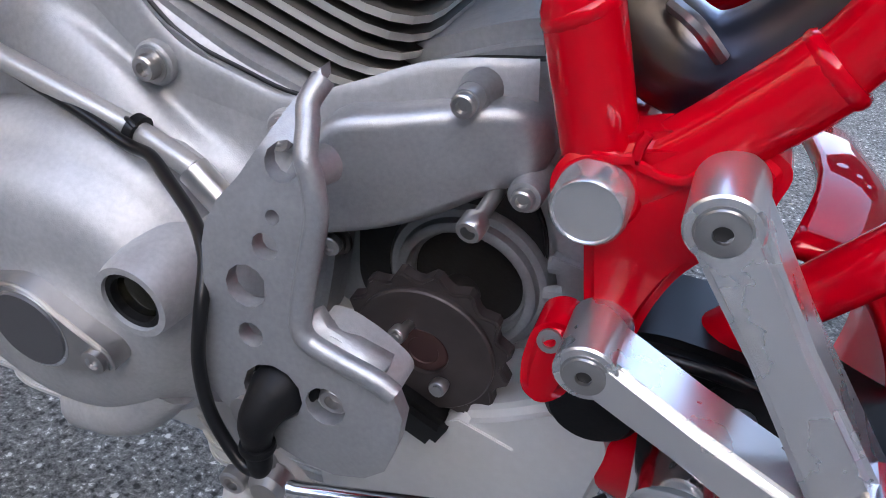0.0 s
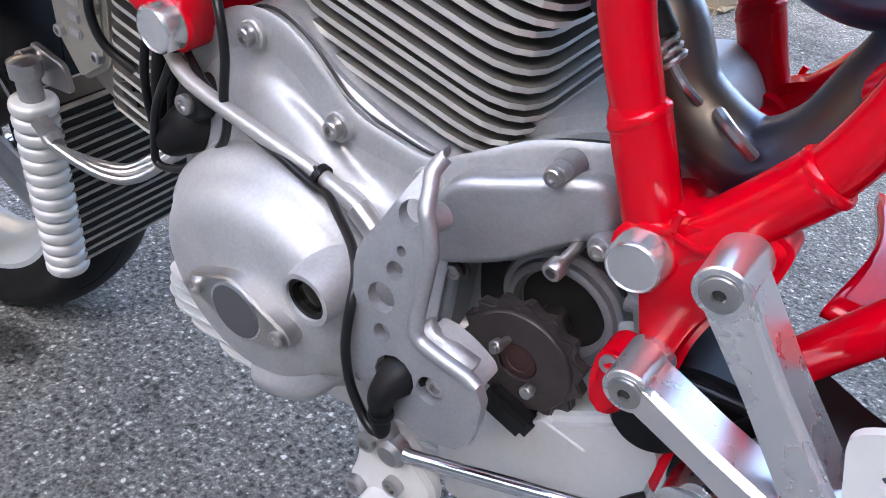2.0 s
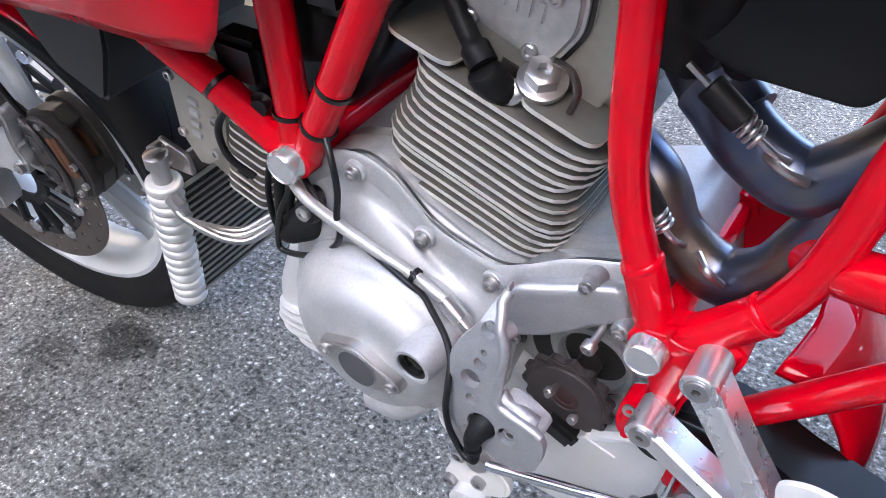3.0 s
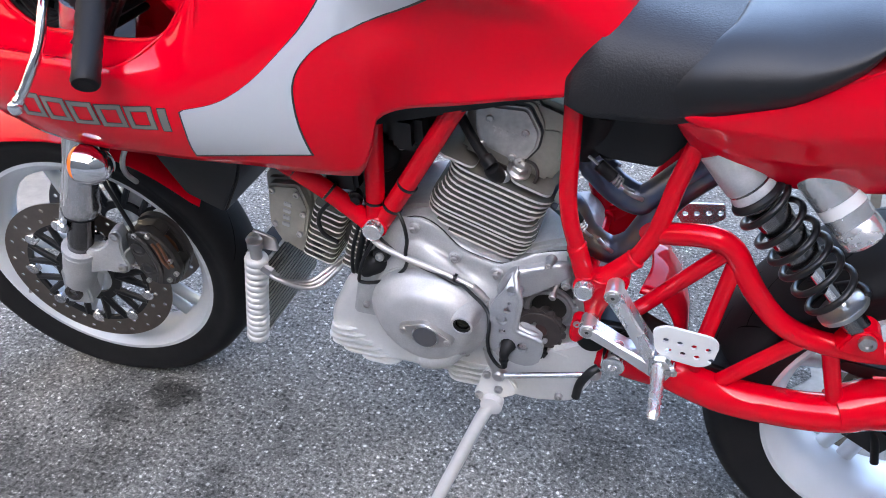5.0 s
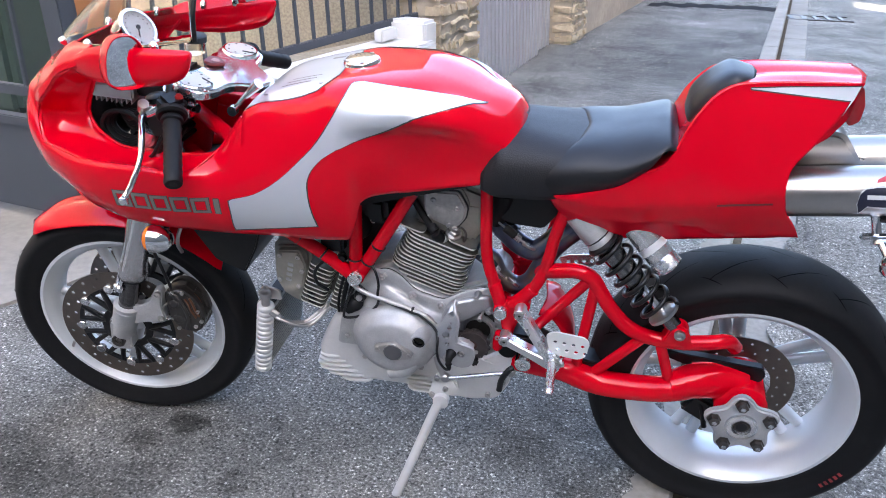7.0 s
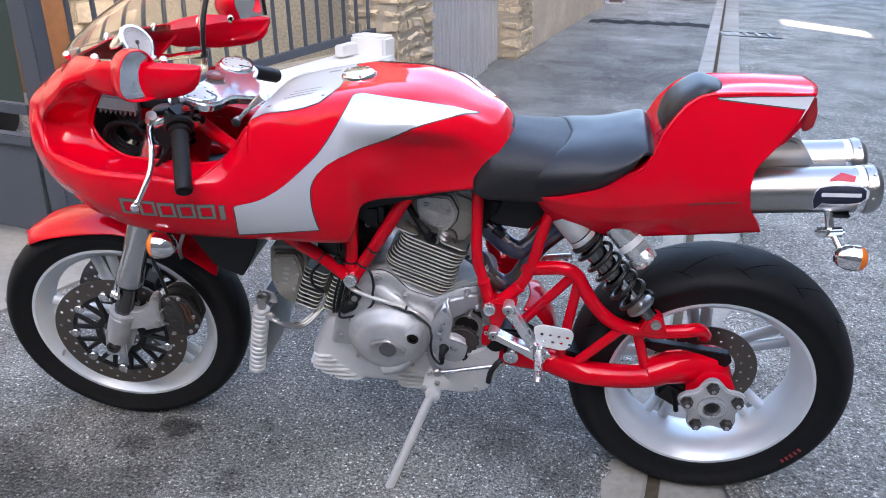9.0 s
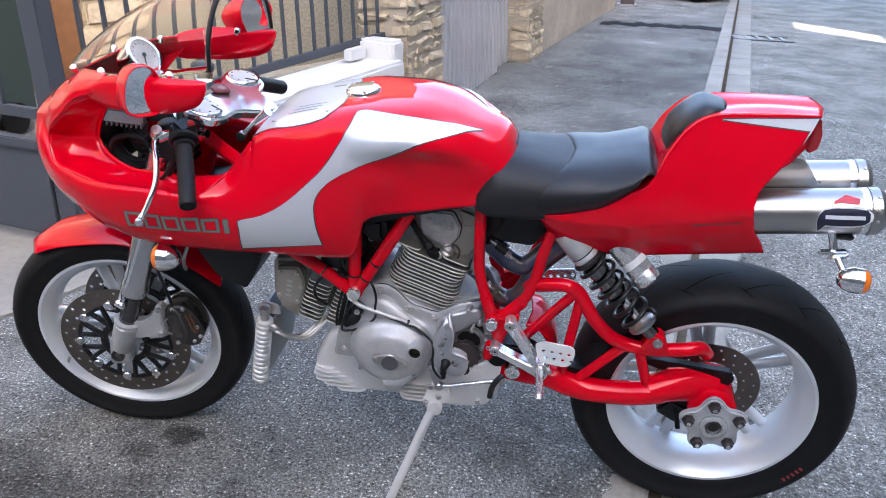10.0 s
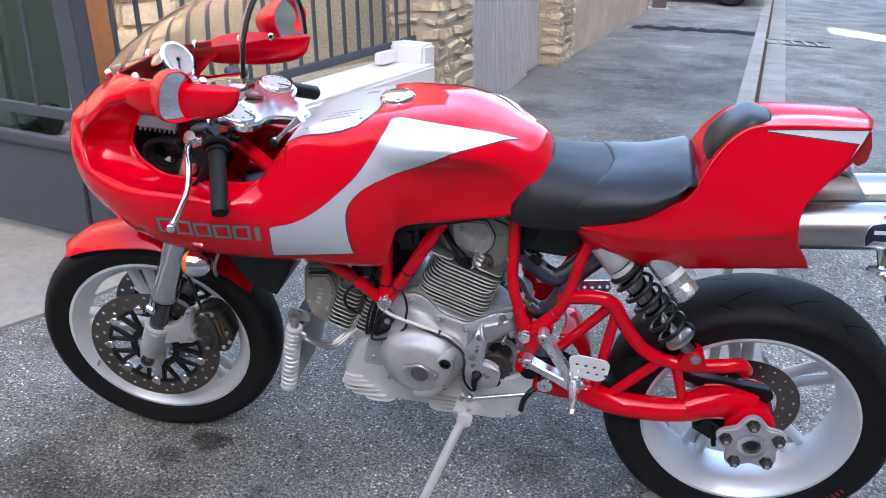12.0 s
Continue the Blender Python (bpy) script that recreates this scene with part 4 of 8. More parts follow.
for s in (-1, 1):
    y = s * 0.105
    ax = V(FC[0], y, FC[1])
    up = -FORK_DIR
    base = ax + V(0.002, 0, 0)
    leg = part("fork_leg", lathe([(0.006, 0.022), (0.014, 0.026), (0.040, 0.0275), (0.046, 0.0295), (0.090, 0.0300), (0.093, 0.0275), (0.095, 0.0315), (0.103, 0.0315), (0.105, 0.0215)], base, up, 32), CAST, BIKE, "silver cast fork foot")
    part("fork_tube", lathe([(0.050, 0.0215), (0.205, 0.0215)], base, up, 28), material("dark_fork_tube", (0.13, 0.125, 0.125), 0.15, metal=1.0), leg, "dark polished fork tube")
    part("fork_seal", lathe([(0.186, 0.0235), (0.189, 0.0305), (0.194, 0.0315)], base, up, 32), RUBBER, leg)
    part("fork_upper", lathe([(0.193, 0.0305), (0.195, 0.0315), (0.214, 0.0315), (0.217, 0.0300), (0.234, 0.0295), (0.237, 0.0275), (0.58, 0.0265)], base, up, 32), material("satin_fork_silver", (0.50, 0.50, 0.505), 0.22, metal=0.92), leg, "brushed silver upper fork tube")
    part("axle_clamp", plate(fillet([(FC[0] - 0.026, FC[1] - 0.03), (FC[0] + 0.026, FC[1] - 0.03), (FC[0] + 0.034, FC[1] + 0.05), (FC[0] - 0.012, FC[1] + 0.05)], 0.01), y - 0.018, y + 0.018, 0.004), CAST, leg)
    part("axle_nut", lathe([(0, 0.016), (0.006, 0.016), (0.006, 0.010), (-0.002, 0.009), (-0.002, 0)], (FC[0], y + s * 0.018, FC[1]), (0, s, 0), 24), DARK_STEEL, leg)
    part("caliper_bracket", plate(fillet([(-0.6497, .4000), (-0.6105, .4020), (-0.5880, .4180), (-0.5760, .4440), (-0.5620, .4500), (-0.5560, .4370), (-0.5640, .4120), (-0.5660, .3900), (-0.5610, .3720), (-0.5680, .3540), (-0.5900, .3500), (-0.6100, .3530), (-0.6600, .3400)], 0.007), y - 0.013, y + 0.013, 0.004, seg=3), CAST, leg)
    for px, pz in ((-0.567, .437), (-0.5735, .367)):
        screw(leg, (px, y + s * 0.013, pz), (0, s, 0), 0.0085, 0.006)
    # two halves over the disc, bridged at both ends, with the pads between them
    half = fillet([(-.561, .428), (-.540, .440), (-.515, .438), (-.494, .417), (-.482, .386), (-.478, .355), (-.492, .322), (-.512, .316), (-.540, .320), (-.560, .350), (-.564, .395)], 0.009)
    cal = part("brake_caliper", plate(half, *sorted((s * 0.080, s * 0.104)), 0.006, seg=3), CALIPER, BIKE, "dark brake caliper")
    part("inner_half", plate(half, *sorted((s * 0.040, s * 0.064)), 0.006), CALIPER, cal)
    for poly in ([(-.555, .430), (-.515, .438), (-.497, .420), (-.510, .408), (-.555, .412)], [(-.490, .370), (-.478, .355), (-.492, .322), (-.514, .317), (-.516, .338), (-.500, .350), (-.498, .366)]):
        part("caliper_bridge", plate(fillet(poly, 0.004), *sorted((s * 0.060, s * 0.084)), 0.003), CALIPER, cal)
    for k in range(2):
        part("brake_pad", plate(fillet([(-.540, .404), (-.506, .404), (-.496, .386), (-.494, .368), (-.540, .350)], 0.004), *sorted((s * (0.064 + 0.011 * k), s * (0.069 + 0.011 * k))), 0.001), BRONZE, cal)
        part("pad_spring", sweep(curve([(-.513 + 0.011 * k, s * 0.1045, .416 + 0.002 * k), (-.506 + 0.010 * k, s * 0.1060, .402), (-.503 + 0.010 * k, s * 0.1060, .382), (-.496 + 0.008 * k, s * 0.1045, .362 + 0.004 * k)], 4), 0.0030, 8), BRONZE, cal)
    part("caliper_ridge", sweep(curve([(-.550, s * 0.104, .430), (-.530, s * 0.107, .422), (-.518, s * 0.107, .390), (-.514, s * 0.107, .356), (-.525, s * 0.104, .326)], 5), 0.005, 10, squash=0.6), CALIPER, cal)
    for px, pz in ((-0.540, .431), (-0.5157, .432), (-0.5018, .3358), (-0.543, .330), (-0.489, .380), (-0.485, .352)):
        screw(cal, (px, s * 0.1035, pz), (0, s, 0), 0.0048, 0.005)
    for px, pz in ((-0.543, .400), (-0.538, .356)):
        part("piston_cap", lathe([(0, 0.0135), (0.003, 0.0135), (0.004, 0.0120), (0.004, 0.0075), (0.0028, 0.007), (0.0028, 0)], (px, s * 0.1035, pz), (0, s, 0), 28), CALIPER, cal)
    part("bridge_pipe", sweep(curve([(-0.552, s * 0.102, .405), (-0.566, s * 0.112, .394), (-0.567, s * 0.112, .374), (-0.550, s * 0.103, .352)], 5), 0.0024, 8), STEEL, cal)
    part("caliper_hose", sweep(curve([(-.545, s * 0.095, .432), (-.540, s * 0.104, .455), (-.545, s * 0.112, .515), (-.550, s * 0.112, .56), (-.535, s * 0.105, .62)], 6), 0.0038, 10), CABLE, cal)
    FRONT += [leg, cal]

FEND = [[(FC[0] + 0.318 * math.cos(a), w * f, FC[1] + (0.318 - 0.03 * (f ** 3)) * math.sin(a)) for f in (0, 0.4, 0.75, 0.95, 1.0)] for a, w in ((radians(128), 0.015), (radians(122), 0.055), (radians(110), 0.068), (radians(85), 0.072), (radians(60), 0.070), (radians(40), 0.066), (radians(36), 0.060))]
fender = part("front_mudguard", skin(FEND, 40, 12), RED, BIKE, "glossy red front mudguard", angle=60, solid=0.004)
FRONT.append(fender)
for s in (-1, 1):
    for k in range(2):
        rod = part("fork_rod", sweep([(-0.642 + 0.012 * k, s * (0.130 + 0.006 * k), .446), (-0.555 + 0.010 * k, s * (0.130 + 0.006 * k), .640)], 0.0042, 10), CHROME, BIKE, "chrome rod beside the fork leg")
        part("rod_ball", lathe([(-0.010, 0.004), (-0.006, 0.008), (0.006, 0.008), (0.010, 0.004)], (-0.640 + 0.012 * k, s * (0.130 + 0.006 * k), .450), (0.41, 0, 0.91), 14), CHROME, rod)

# ---- engine ----
CASE_LINE = [(-.125, .430), (-.105, .490), (-.055, .540), (-.005, .553), (.030, .520), (.070, .500), (.105, .490), (.140, .508), (.185, .527), (.215, .530), (.232, .500),
             (.240, .440), (.262, .400), (.255, .310), (.225, .268), (.170, .256), (.05, .262), (-.10, .275), (-.145, .330)]
ENGINE = part("crankcase", plate(fillet(CASE_LINE, 0.02), -0.050, 0.09, 0.008), CAST, BIKE, "cast aluminium crankcase", angle=30)
CASE_FRONT = [(-.125, .430), (-.105, .490), (-.055, .538), (-.005, .550), (.030, .518), (.070, .498), (.105, .488), (.120, .478), (.116, .440), (.112, .400), (.10, .330), (-.145, .33)]
part("case_front", plate(fillet(CASE_FRONT, 0.012), -0.078, -0.045, 0.006, seg=3), CAST, ENGINE, angle=30)
# broad raised flange along the case joint, with its seam
FL = [(-.100, -.074, .478), (-.060, -.079, .520), (-.024, -.081, .5345), (.005, -.081, .524), (.038, -.081, .4925), (.070, -.081, .481), (.100, -.081, .476), (.130, -.079, .488), (.160, -.070, .500), (.195, -.060, .504)]
part("case_flange", sweep(curve(FL, 6), 0.0135, 16, squash=0.22), CAST, ENGINE)
part("case_seam", sweep(curve([(x + 0.004, y + 0.005, z + 0.0128) for x, y, z in FL[1:]], 6), 0.0011, 6), LINE, ENGINE)
# skirt sloping from the flange down to the round cover
SK = [[(x, w0, z0), (x * 0.98, w0 + 0.003, z0 - 0.018), (x * 0.95, (w0 + w1) / 2, (z0 + z1) / 2), (x * 0.92, w1, z1)] for x, w0, z0, w1, z1 in
      ((-.105, .076, .475, .094, .415), (-.06, .080, .520, .100, .450), (-.02, .082, .532, .104, .470), (.02, .082, .512, .106, .475), (.06, .083, .486, .110, .440), (.10, .084, .478, .108, .400), (.125, .084, .486, .104, .380))]
part("case_skirt", skin(SK, 30, 12, both=False), CAST, ENGINE, angle=60)
for x, z in ((-.024, .533), (.038, .4925), (.100, .476)):
    boss_screw(ENGINE, x, -.088, z, 0.0066)
# round outer cover with its shoulder
cb = lathe([(-0.02, 0.110), (0.026, 0.110), (0.032, 0.1080), (0.0365, 0.1040), (0.0390, 0.0995), (0.0420, 0.0955), (0.0470, 0.0912), (0.0525, 0.0855), (0.0575, 0.0785), (0.0602, 0.067), (0.0618, 0.045), (0.0625, 0.0)], (-0.006, -0.086, 0.402), (0, -1, 0), 72)
for v in cb.verts:
    v.co.x = 0.003 + (v.co.x + 0.006) * 0.84
    v.co.z = 0.402 + (v.co.z - 0.402) * (0.66 if v.co.z > 0.402 else 0.88)
cover = part("alternator_cover", cb, CAST, ENGINE, "rounded cast aluminium alternator cover", angle=50)
part("cover_foot", sweep(curve([(.052, -.124, .352), (.030, -.130, .328), (-.005, -.126, .313)], 6), 0.016, 14), CAST, cover)
gk = lathe([(0.000, 0.1165), (0.003, 0.1165)], (-0.006, -0.084, 0.402), (0, -1, 0), 64)
for v in gk.verts:
    v.co.x = 0.003 + (v.co.x + 0.006) * 0.84
    v.co.z = 0.402 + (v.co.z - 0.402) * (0.66 if v.co.z > 0.402 else 0.88)
part("cover_gasket", gk, LINE, cover)
lp = lathe([(0, 0.112), (0.008, 0.1135), (0.012, 0.112)], (-0.006, -0.088, 0.402), (0, -1, 0), 64)
for v in lp.verts:
    v.co.x = 0.003 + (v.co.x + 0.006) * 0.84
    v.co.z = 0.402 + (v.co.z - 0.402) * (0.66 if v.co.z > 0.402 else 0.88)
part("cover_lip", lp, CAST, cover)
# sight glass on its boss
sx, sz = 0.0665, 0.4240
part("sight_boss", lathe([(-0.055, 0.027), (-0.026, 0.0200), (-0.004, 0.0175), (0.0, 0.0165), (0.0, 0.0135), (-0.005, 0.013)], (sx, -.1540, sz), (0, -1, 0), 36, ends=False), CAST, cover)
part("sight_seal", lathe([(-0.004, 0.0134), (-0.002, 0.0134), (-0.002, 0.0108), (-0.006, 0.0106)], (sx, -.1540, sz), (0, -1, 0), 32, ends=False), RUBBER, cover, "black rubber seal")
part("sight_glass", lathe([(-0.006, 0.0108), (-0.005, 0.009), (-0.0045, 0.0)], (sx, -.1540, sz), (0, -1, 0), 32, ends=False), material("dark_oil_glass", (0.012, 0.011, 0.006), 0.08, coat=0.0, spec=0.25), cover, "dark round sight glass")
# oval inspection plate
ov = []
for cx, r, a0, a1 in ((0.034, 0.0080, -62, 62), (0.0, 0.0225, 62, 118), (-0.034, 0.0080, 118, 242), (0.0, 0.0225, 242, 298)):
    for k in range(10):
        a = radians(a0 + (a1 - a0) * k / 9)
        x, z = cx + r * math.cos(a), r * math.sin(a)
        ov.append((0.0115 + x - 0.02 * z, 0.3930 + z - 0.13 * x))
insp = part("inspection_plate", plate(ov, -.158, -.138, 0.0018, seg=3), STEEL, cover, "oval brushed metal inspection plate")
part("plate_groove", lathe([(0, 0.0202), (0.0006, 0.0202)], (0.0115, -.158, 0.393), (0, -1, 0), 40), POLISHED, insp)
part("plate_disc", lathe([(0, 0.0188), (0.0014, 0.0184), (0.0014, 0)], (0.0115, -.158, 0.393), (0, -1, 0), 40), material("grey_disc", (0.12, 0.12, 0.125), 0.5, metal=0.6, grain=0.1), insp, "dull grey centre disc")
for x, z in ((-.0225, .3975), (.0455, .3885)):
    screw(insp, (x, -.158, z), (0, -1, 0), 0.0058, 0.003)
for k, a in enumerate((200, 232, 265, 300, 160)):
    screw(cover, (-0.006 + 0.116 * math.cos(radians(a)), -.083, 0.402 + 0.116 * math.sin(radians(a))), (0, -1, 0), 0.006, 0.006)

# gear-side bulge, its post and screws
GEAR = round_poly([(.104, .4590), (.1215, .490), (.146, .4965), (.168, .5005), (.1885, .5030), (.2005, .4985), (.2050, .4850), (.2010, .4725), (.1804, .4600), (.1584, .4475), (.1349, .4400), (.113, .4390)], 4)


def gear_y(x):
    """The cover stands back towards the rear."""
    return 0.35 * (x - .11)


gb = pillow(GEAR, -0.104, -0.060, 0.0085, 7)
for v in gb.verts:
    v.co.y += gear_y(v.co.x)
bulge = part("gear_cover", gb, CAST_DARK, ENGINE, "smooth cast gear cover", angle=70)
part("post", sweep([(.1739, -.084, .5047), (.1735, -.062, .5042), (.1732, -.045, .5036)], 0.0056, 18), CAST_DARK, ENGINE)
part("post_tip", sweep([(.1733, -.050, .5036), (.1726, -.032, .5030)], 0.0050, 18), DARK_STEEL, ENGINE)
screw(ENGINE, (.1739, -.0835, .5047), (0, -1, 0), 0.0048, 0.0042)
part("post_foot", lathe([(-0.012, 0.0100), (-0.004, 0.0072), (0.0, 0.0064)], (.1739, -.076, .5040), (0, -1, 0), 24), CAST_DARK, ENGINE)
part("gear_flange", sweep(curve([(x, gear_y(x) + o, z) for x, o, z in ((.113, -.072, .4350), (.135, -.073, .4355), (.158, -.074, .4430), (.180, -.074, .4555), (.201, -.074, .4685), (.2095, -.072, .484), (.2055, -.070, .503))], 5), 0.0040, 10), CAST_DARK, bulge)
part("flange_seam", sweep(curve([(x, gear_y(x) + o, z) for x, o, z in ((.135, -.0775, .4365), (.158, -.0785, .4440), (.180, -.0785, .4565), (.200, -.0785, .4690))], 5), 0.0010, 6), LINE, bulge)
part("nut_boss", lathe([(-0.02, 0.0078), (-0.001, 0.0072), (0, 0.0066)], (.1994, -.079, .4690), (0, -1, 0), 24), CAST_DARK, ENGINE)
screw(ENGINE, (.1994, -.079, .4690), (0, -1, 0), 0.0046, 0.0040)
lev = part("lever_plate", plate(fillet([(.098, .446), (.114, .440), (.128, .434), (.129, .424), (.118, .421), (.100, .428)], 0.005), -.089, -.083, 0.002), DARK_STEEL, ENGINE, "dark steel lever behind the bracket")
screw(lev, (.1211, -.089, .4292), (0, -1, 0), 0.0048, 0.0040)
stud = part("stud", sweep([(.187, -.070, .4650), (.1850, -.096, .4612)], 0.0033, 12), STEEL, ENGINE)
screw(ENGINE, (.1850, -.092, .4617), (-.08, -.97, -.15), 0.0056, 0.008)
# output shaft opening
SH = (.1735, -.042, .4030)
# near-black plate: shade of the recess and bracket holes put into colour
part("sprocket_well", plate(fillet([(.116, .436), (.135, .440), (.158, .4450), (.176, .452), (.196, .456), (.206, .440), (.210, .410), (.205, .375), (.176, .350), (.140, .352), (.116, .380)], 0.012), -.0535, -.045, 0.001), material("recess_shade", (0.022, 0.020, 0.018), 0.55, metal=0.2, grain=0.3, scale=80, spots=0.4, spot_scale=40, bump=0.3, bump_scale=300), ENGINE, "near-black plate painted as shade behind the sprocket")
part("shaft_collar", lathe([(0.000, 0.0425), (0.012, 0.0405), (0.0145, 0.0385), (0.0150, 0.0350), (0.0185, 0.0340), (0.0195, 0.0325), (0.0195, 0.0295), (0.014, 0.0285), (0.014, 0.0268), (-0.010, 0.0265)], SH, (0, -1, 0), 56, ends=False), CAST_DARK, ENGINE)
# black disc closes the collar; its colour stands in for deep shade
part("shaft_well", lathe([(-0.009, 0.0268), (-0.0085, 0.0)], SH, (0, -1, 0), 40, ends=False), material("well_shade", (0.004, 0.004, 0.004), 0.9), ENGINE, "black disc painted as shade in the shaft opening")
part("shaft", lathe([(-0.03, 0.010), (0.020, 0.010), (0.0205, 0.0075), (0.032, 0.0075)], (.170, -.055, .394), (0, -1, 0), 24), DARK_STEEL, ENGINE)
part("casting_step", plate(fillet([(.205, .456), (.222, .462), (.236, .454), (.240, .430), (.236, .405), (.220, .405), (.214, .435)], 0.004), -.062, -.045, 0.002), CAST, ENGINE)
part("casting_step", plate(fillet([(.212, .436), (.238, .432), (.238, .428), (.212, .4315)], 0.001), -.0655, -.060, 0.0005), CAST, ENGINE)
tooth = []
for k in range(15 * 6):
    a = 2 * math.pi * k / 90
    r = (0.0358, 0.0360, 0.0374, 0.0398, 0.0400, 0.0378)[k % 6]
    tooth.append((.1675 + r * math.cos(a), .3885 + r * math.sin(a)))
RUST = material("oily_brown_steel", (0.052, 0.042, 0.040), 0.45, metal=0.4, grain=0.25, scale=60, spots=0.3, spot_scale=30, rough_var=0.12)
spr = part("front_sprocket", plate(tooth, -.092, -.084, 0.0012), RUST, ENGINE, "oily brown toothed sprocket")
part("sprocket_washer", lathe([(0.0012, 0.0118), (0.0018, 0.0112), (0.0018, 0.0075), (0.0011, 0.0070), (0.0011, 0)], (.1675, -.092, .3885), (0, -1, 0), 28), material("rusty_boss", (0.06, 0.025, 0.022), 0.5, metal=0.3, grain=0.2), spr)
part("sprocket_plate", lathe([(0, 0.0330), (0.0020, 0.0330), (0.0028, 0.0322), (0.0028, 0.0125), (0.0010, 0.0120), (0.0010, 0.0)], (.1675, -.092, .3885), (0, -1, 0), 60), RUST, spr, "flat brown retaining plate")
for x, z, l in ((.1612, .4010, 0.018), (.1795, .3730, 0.012)):
    part("stud", sweep([(x, -.089, z), (x - 0.001, -.092 - l, z + 0.004)], 0.0025, 12), STEEL, spr)
    screw(spr, (x - 0.001, -.089 - l * 0.8, z + 0.0035), (-.05, -1, .2), 0.0040, 0.005)
part("guide", box((.166, -.094, .352), (0.034, 0.02, 0.02), 0.004, (0, 25, 0)), BLACK, ENGINE)
# rear casing ribs
for k in range(3):
    part("case_rib", sweep([(.210, -.056, .425 - 0.016 * k), (.236, -.056, .430 - 0.016 * k)], 0.004, 8), CAST, ENGINE)

# sump with its cooling ribs
SUMP = [(-.192, .318), (-.200, .291), (-.192, .249), (-.130, .218), (.010, .220), (.110, .211), (.160, .214), (.165, .300), (.120, .360), (.05, .390), (-.06, .400), (-.115, .410), (-.160, .385)]
sump = part("sump", pillow(fillet(SUMP, 0.018), -0.066, 0.09, 0.020, 7), PALE_CAST, ENGINE, "cast sump with cooling ribs", angle=60)
for k in range(6):
    z = 0.226 + 0.0125 * k
    x0 = -.205 + 0.004 * abs(k - 3) + (0.045 if k == 0 else 0.015 if k == 1 else 0)
    x1 = -.072 - 0.014 * k
    part("sump_fin", plate(fillet([(x0, -0.066), (x0 + 0.020, -0.074), (x1 - 0.014, -0.074), (x1, -0.062), (x1, 0.02), (x0, 0.02)], 0.012, 5), z - 0.0026, z + 0.0026, 0.0012), PALE_CAST, sump)
for k in range(4):
    z = 0.220 + 0.0125 * k
    part("sump_fin", plate(fillet([(0.010 - 0.004 * k, -0.062), (0.026, -0.075), (0.128 - 0.009 * k, -0.075), (0.128 - 0.009 * k, 0.0), (0.010, 0.0)], 0.008, 4), z - 0.0026, z + 0.0026, 0.0012), PALE_CAST, sump)
for ob in sump.children:
    for v in ob.data.vertices:
        v.co = V(v.co.x, v.co.z, v.co.y + 0.03 * v.co.x)
REAR = [(.105, .320), (.135, .338), (.168, .350), (.205, .368), (.240, .392), (.262, .372), (.250, .296), (.225, .250), (.171, .237), (.116, .238)]
rear = part("rear_casting", plate(fillet(REAR, 0.012), -0.096, 0.06, 0.006, seg=3), PALE_CAST, ENGINE, "pale cast rear case", angle=40)
part("recess_plate", plate(fillet([(.1775, .3474), (.1871, .3570), (.2155, .3487), (.2086, .3320)], 0.002), -.0972, -.090, 0.0006), PALE_CAST, rear)
for x, z in ((.238, .305), (.205, .262)):
    screw(rear, (x, -.096, z), (0, -1, 0), 0.0065, 0.007)

# upright cylinder: cooling fins, head, cover
A_UP, A_T = V(0.326, 0, 0.946), V(0.946, 0, -0.326)


def fin_slab(o, ax, along, half, wide, th, corner=0.03, notch=0.0):
    """One cooling fin with rounded corners, square to ax, centred at o."""
    pts = fillet([(-half, -wide), (half, -wide), (half, wide), (-half, wide)], corner, 5)
    bm = bmesh.new()
    side = V(0, 1, 0)
    lo = [bm.verts.new(o + along * a + side * b - ax * th / 2) for a, b in pts]
    hi = [bm.verts.new(o + along * a + side * b + ax * th / 2) for a, b in pts]
    bm.faces.new(lo[::-1]), bm.faces.new(hi)
    for j in range(len(pts)):
        bm.faces.new((lo[j], lo[(j + 1) % len(pts)], hi[(j + 1) % len(pts)], hi[j]))
    # slot 1, the painted shade, on the flat faces; the bright rim keeps slot 0
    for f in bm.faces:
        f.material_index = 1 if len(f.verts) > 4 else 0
    return bm


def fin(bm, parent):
    """A fin with gap shade painted on its flat faces and a rim coloured as lit."""
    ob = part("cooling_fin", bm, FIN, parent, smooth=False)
    ob.data.materials.append(FIN_SHADE)
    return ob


def upright(T, A, y=0.0):
    return A_T * T + A_UP * A + V(0, y, 0)


cyl = part("cylinder", lathe([(0, 0.043), (0.14, 0.043)], upright(-.113, .488), A_UP, 32), DARK_STEEL, ENGINE, "finned air-cooled cylinder")
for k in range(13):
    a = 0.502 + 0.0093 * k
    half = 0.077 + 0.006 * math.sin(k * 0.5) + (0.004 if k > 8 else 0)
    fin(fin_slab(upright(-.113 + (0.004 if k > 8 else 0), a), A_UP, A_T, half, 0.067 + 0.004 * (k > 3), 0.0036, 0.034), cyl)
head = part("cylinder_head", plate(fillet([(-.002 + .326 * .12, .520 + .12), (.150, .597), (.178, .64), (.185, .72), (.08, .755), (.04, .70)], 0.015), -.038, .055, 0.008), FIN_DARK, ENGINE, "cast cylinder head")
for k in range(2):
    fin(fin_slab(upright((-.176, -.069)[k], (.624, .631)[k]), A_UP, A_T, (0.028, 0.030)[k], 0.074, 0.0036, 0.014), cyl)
part("head_dome", plate(fillet([(.030, .640), (.150, .600), (.178, .640), (.178, .70), (.060, .70)], 0.012), -.040, .05, 0.012, seg=4), FIN_DARK, head)
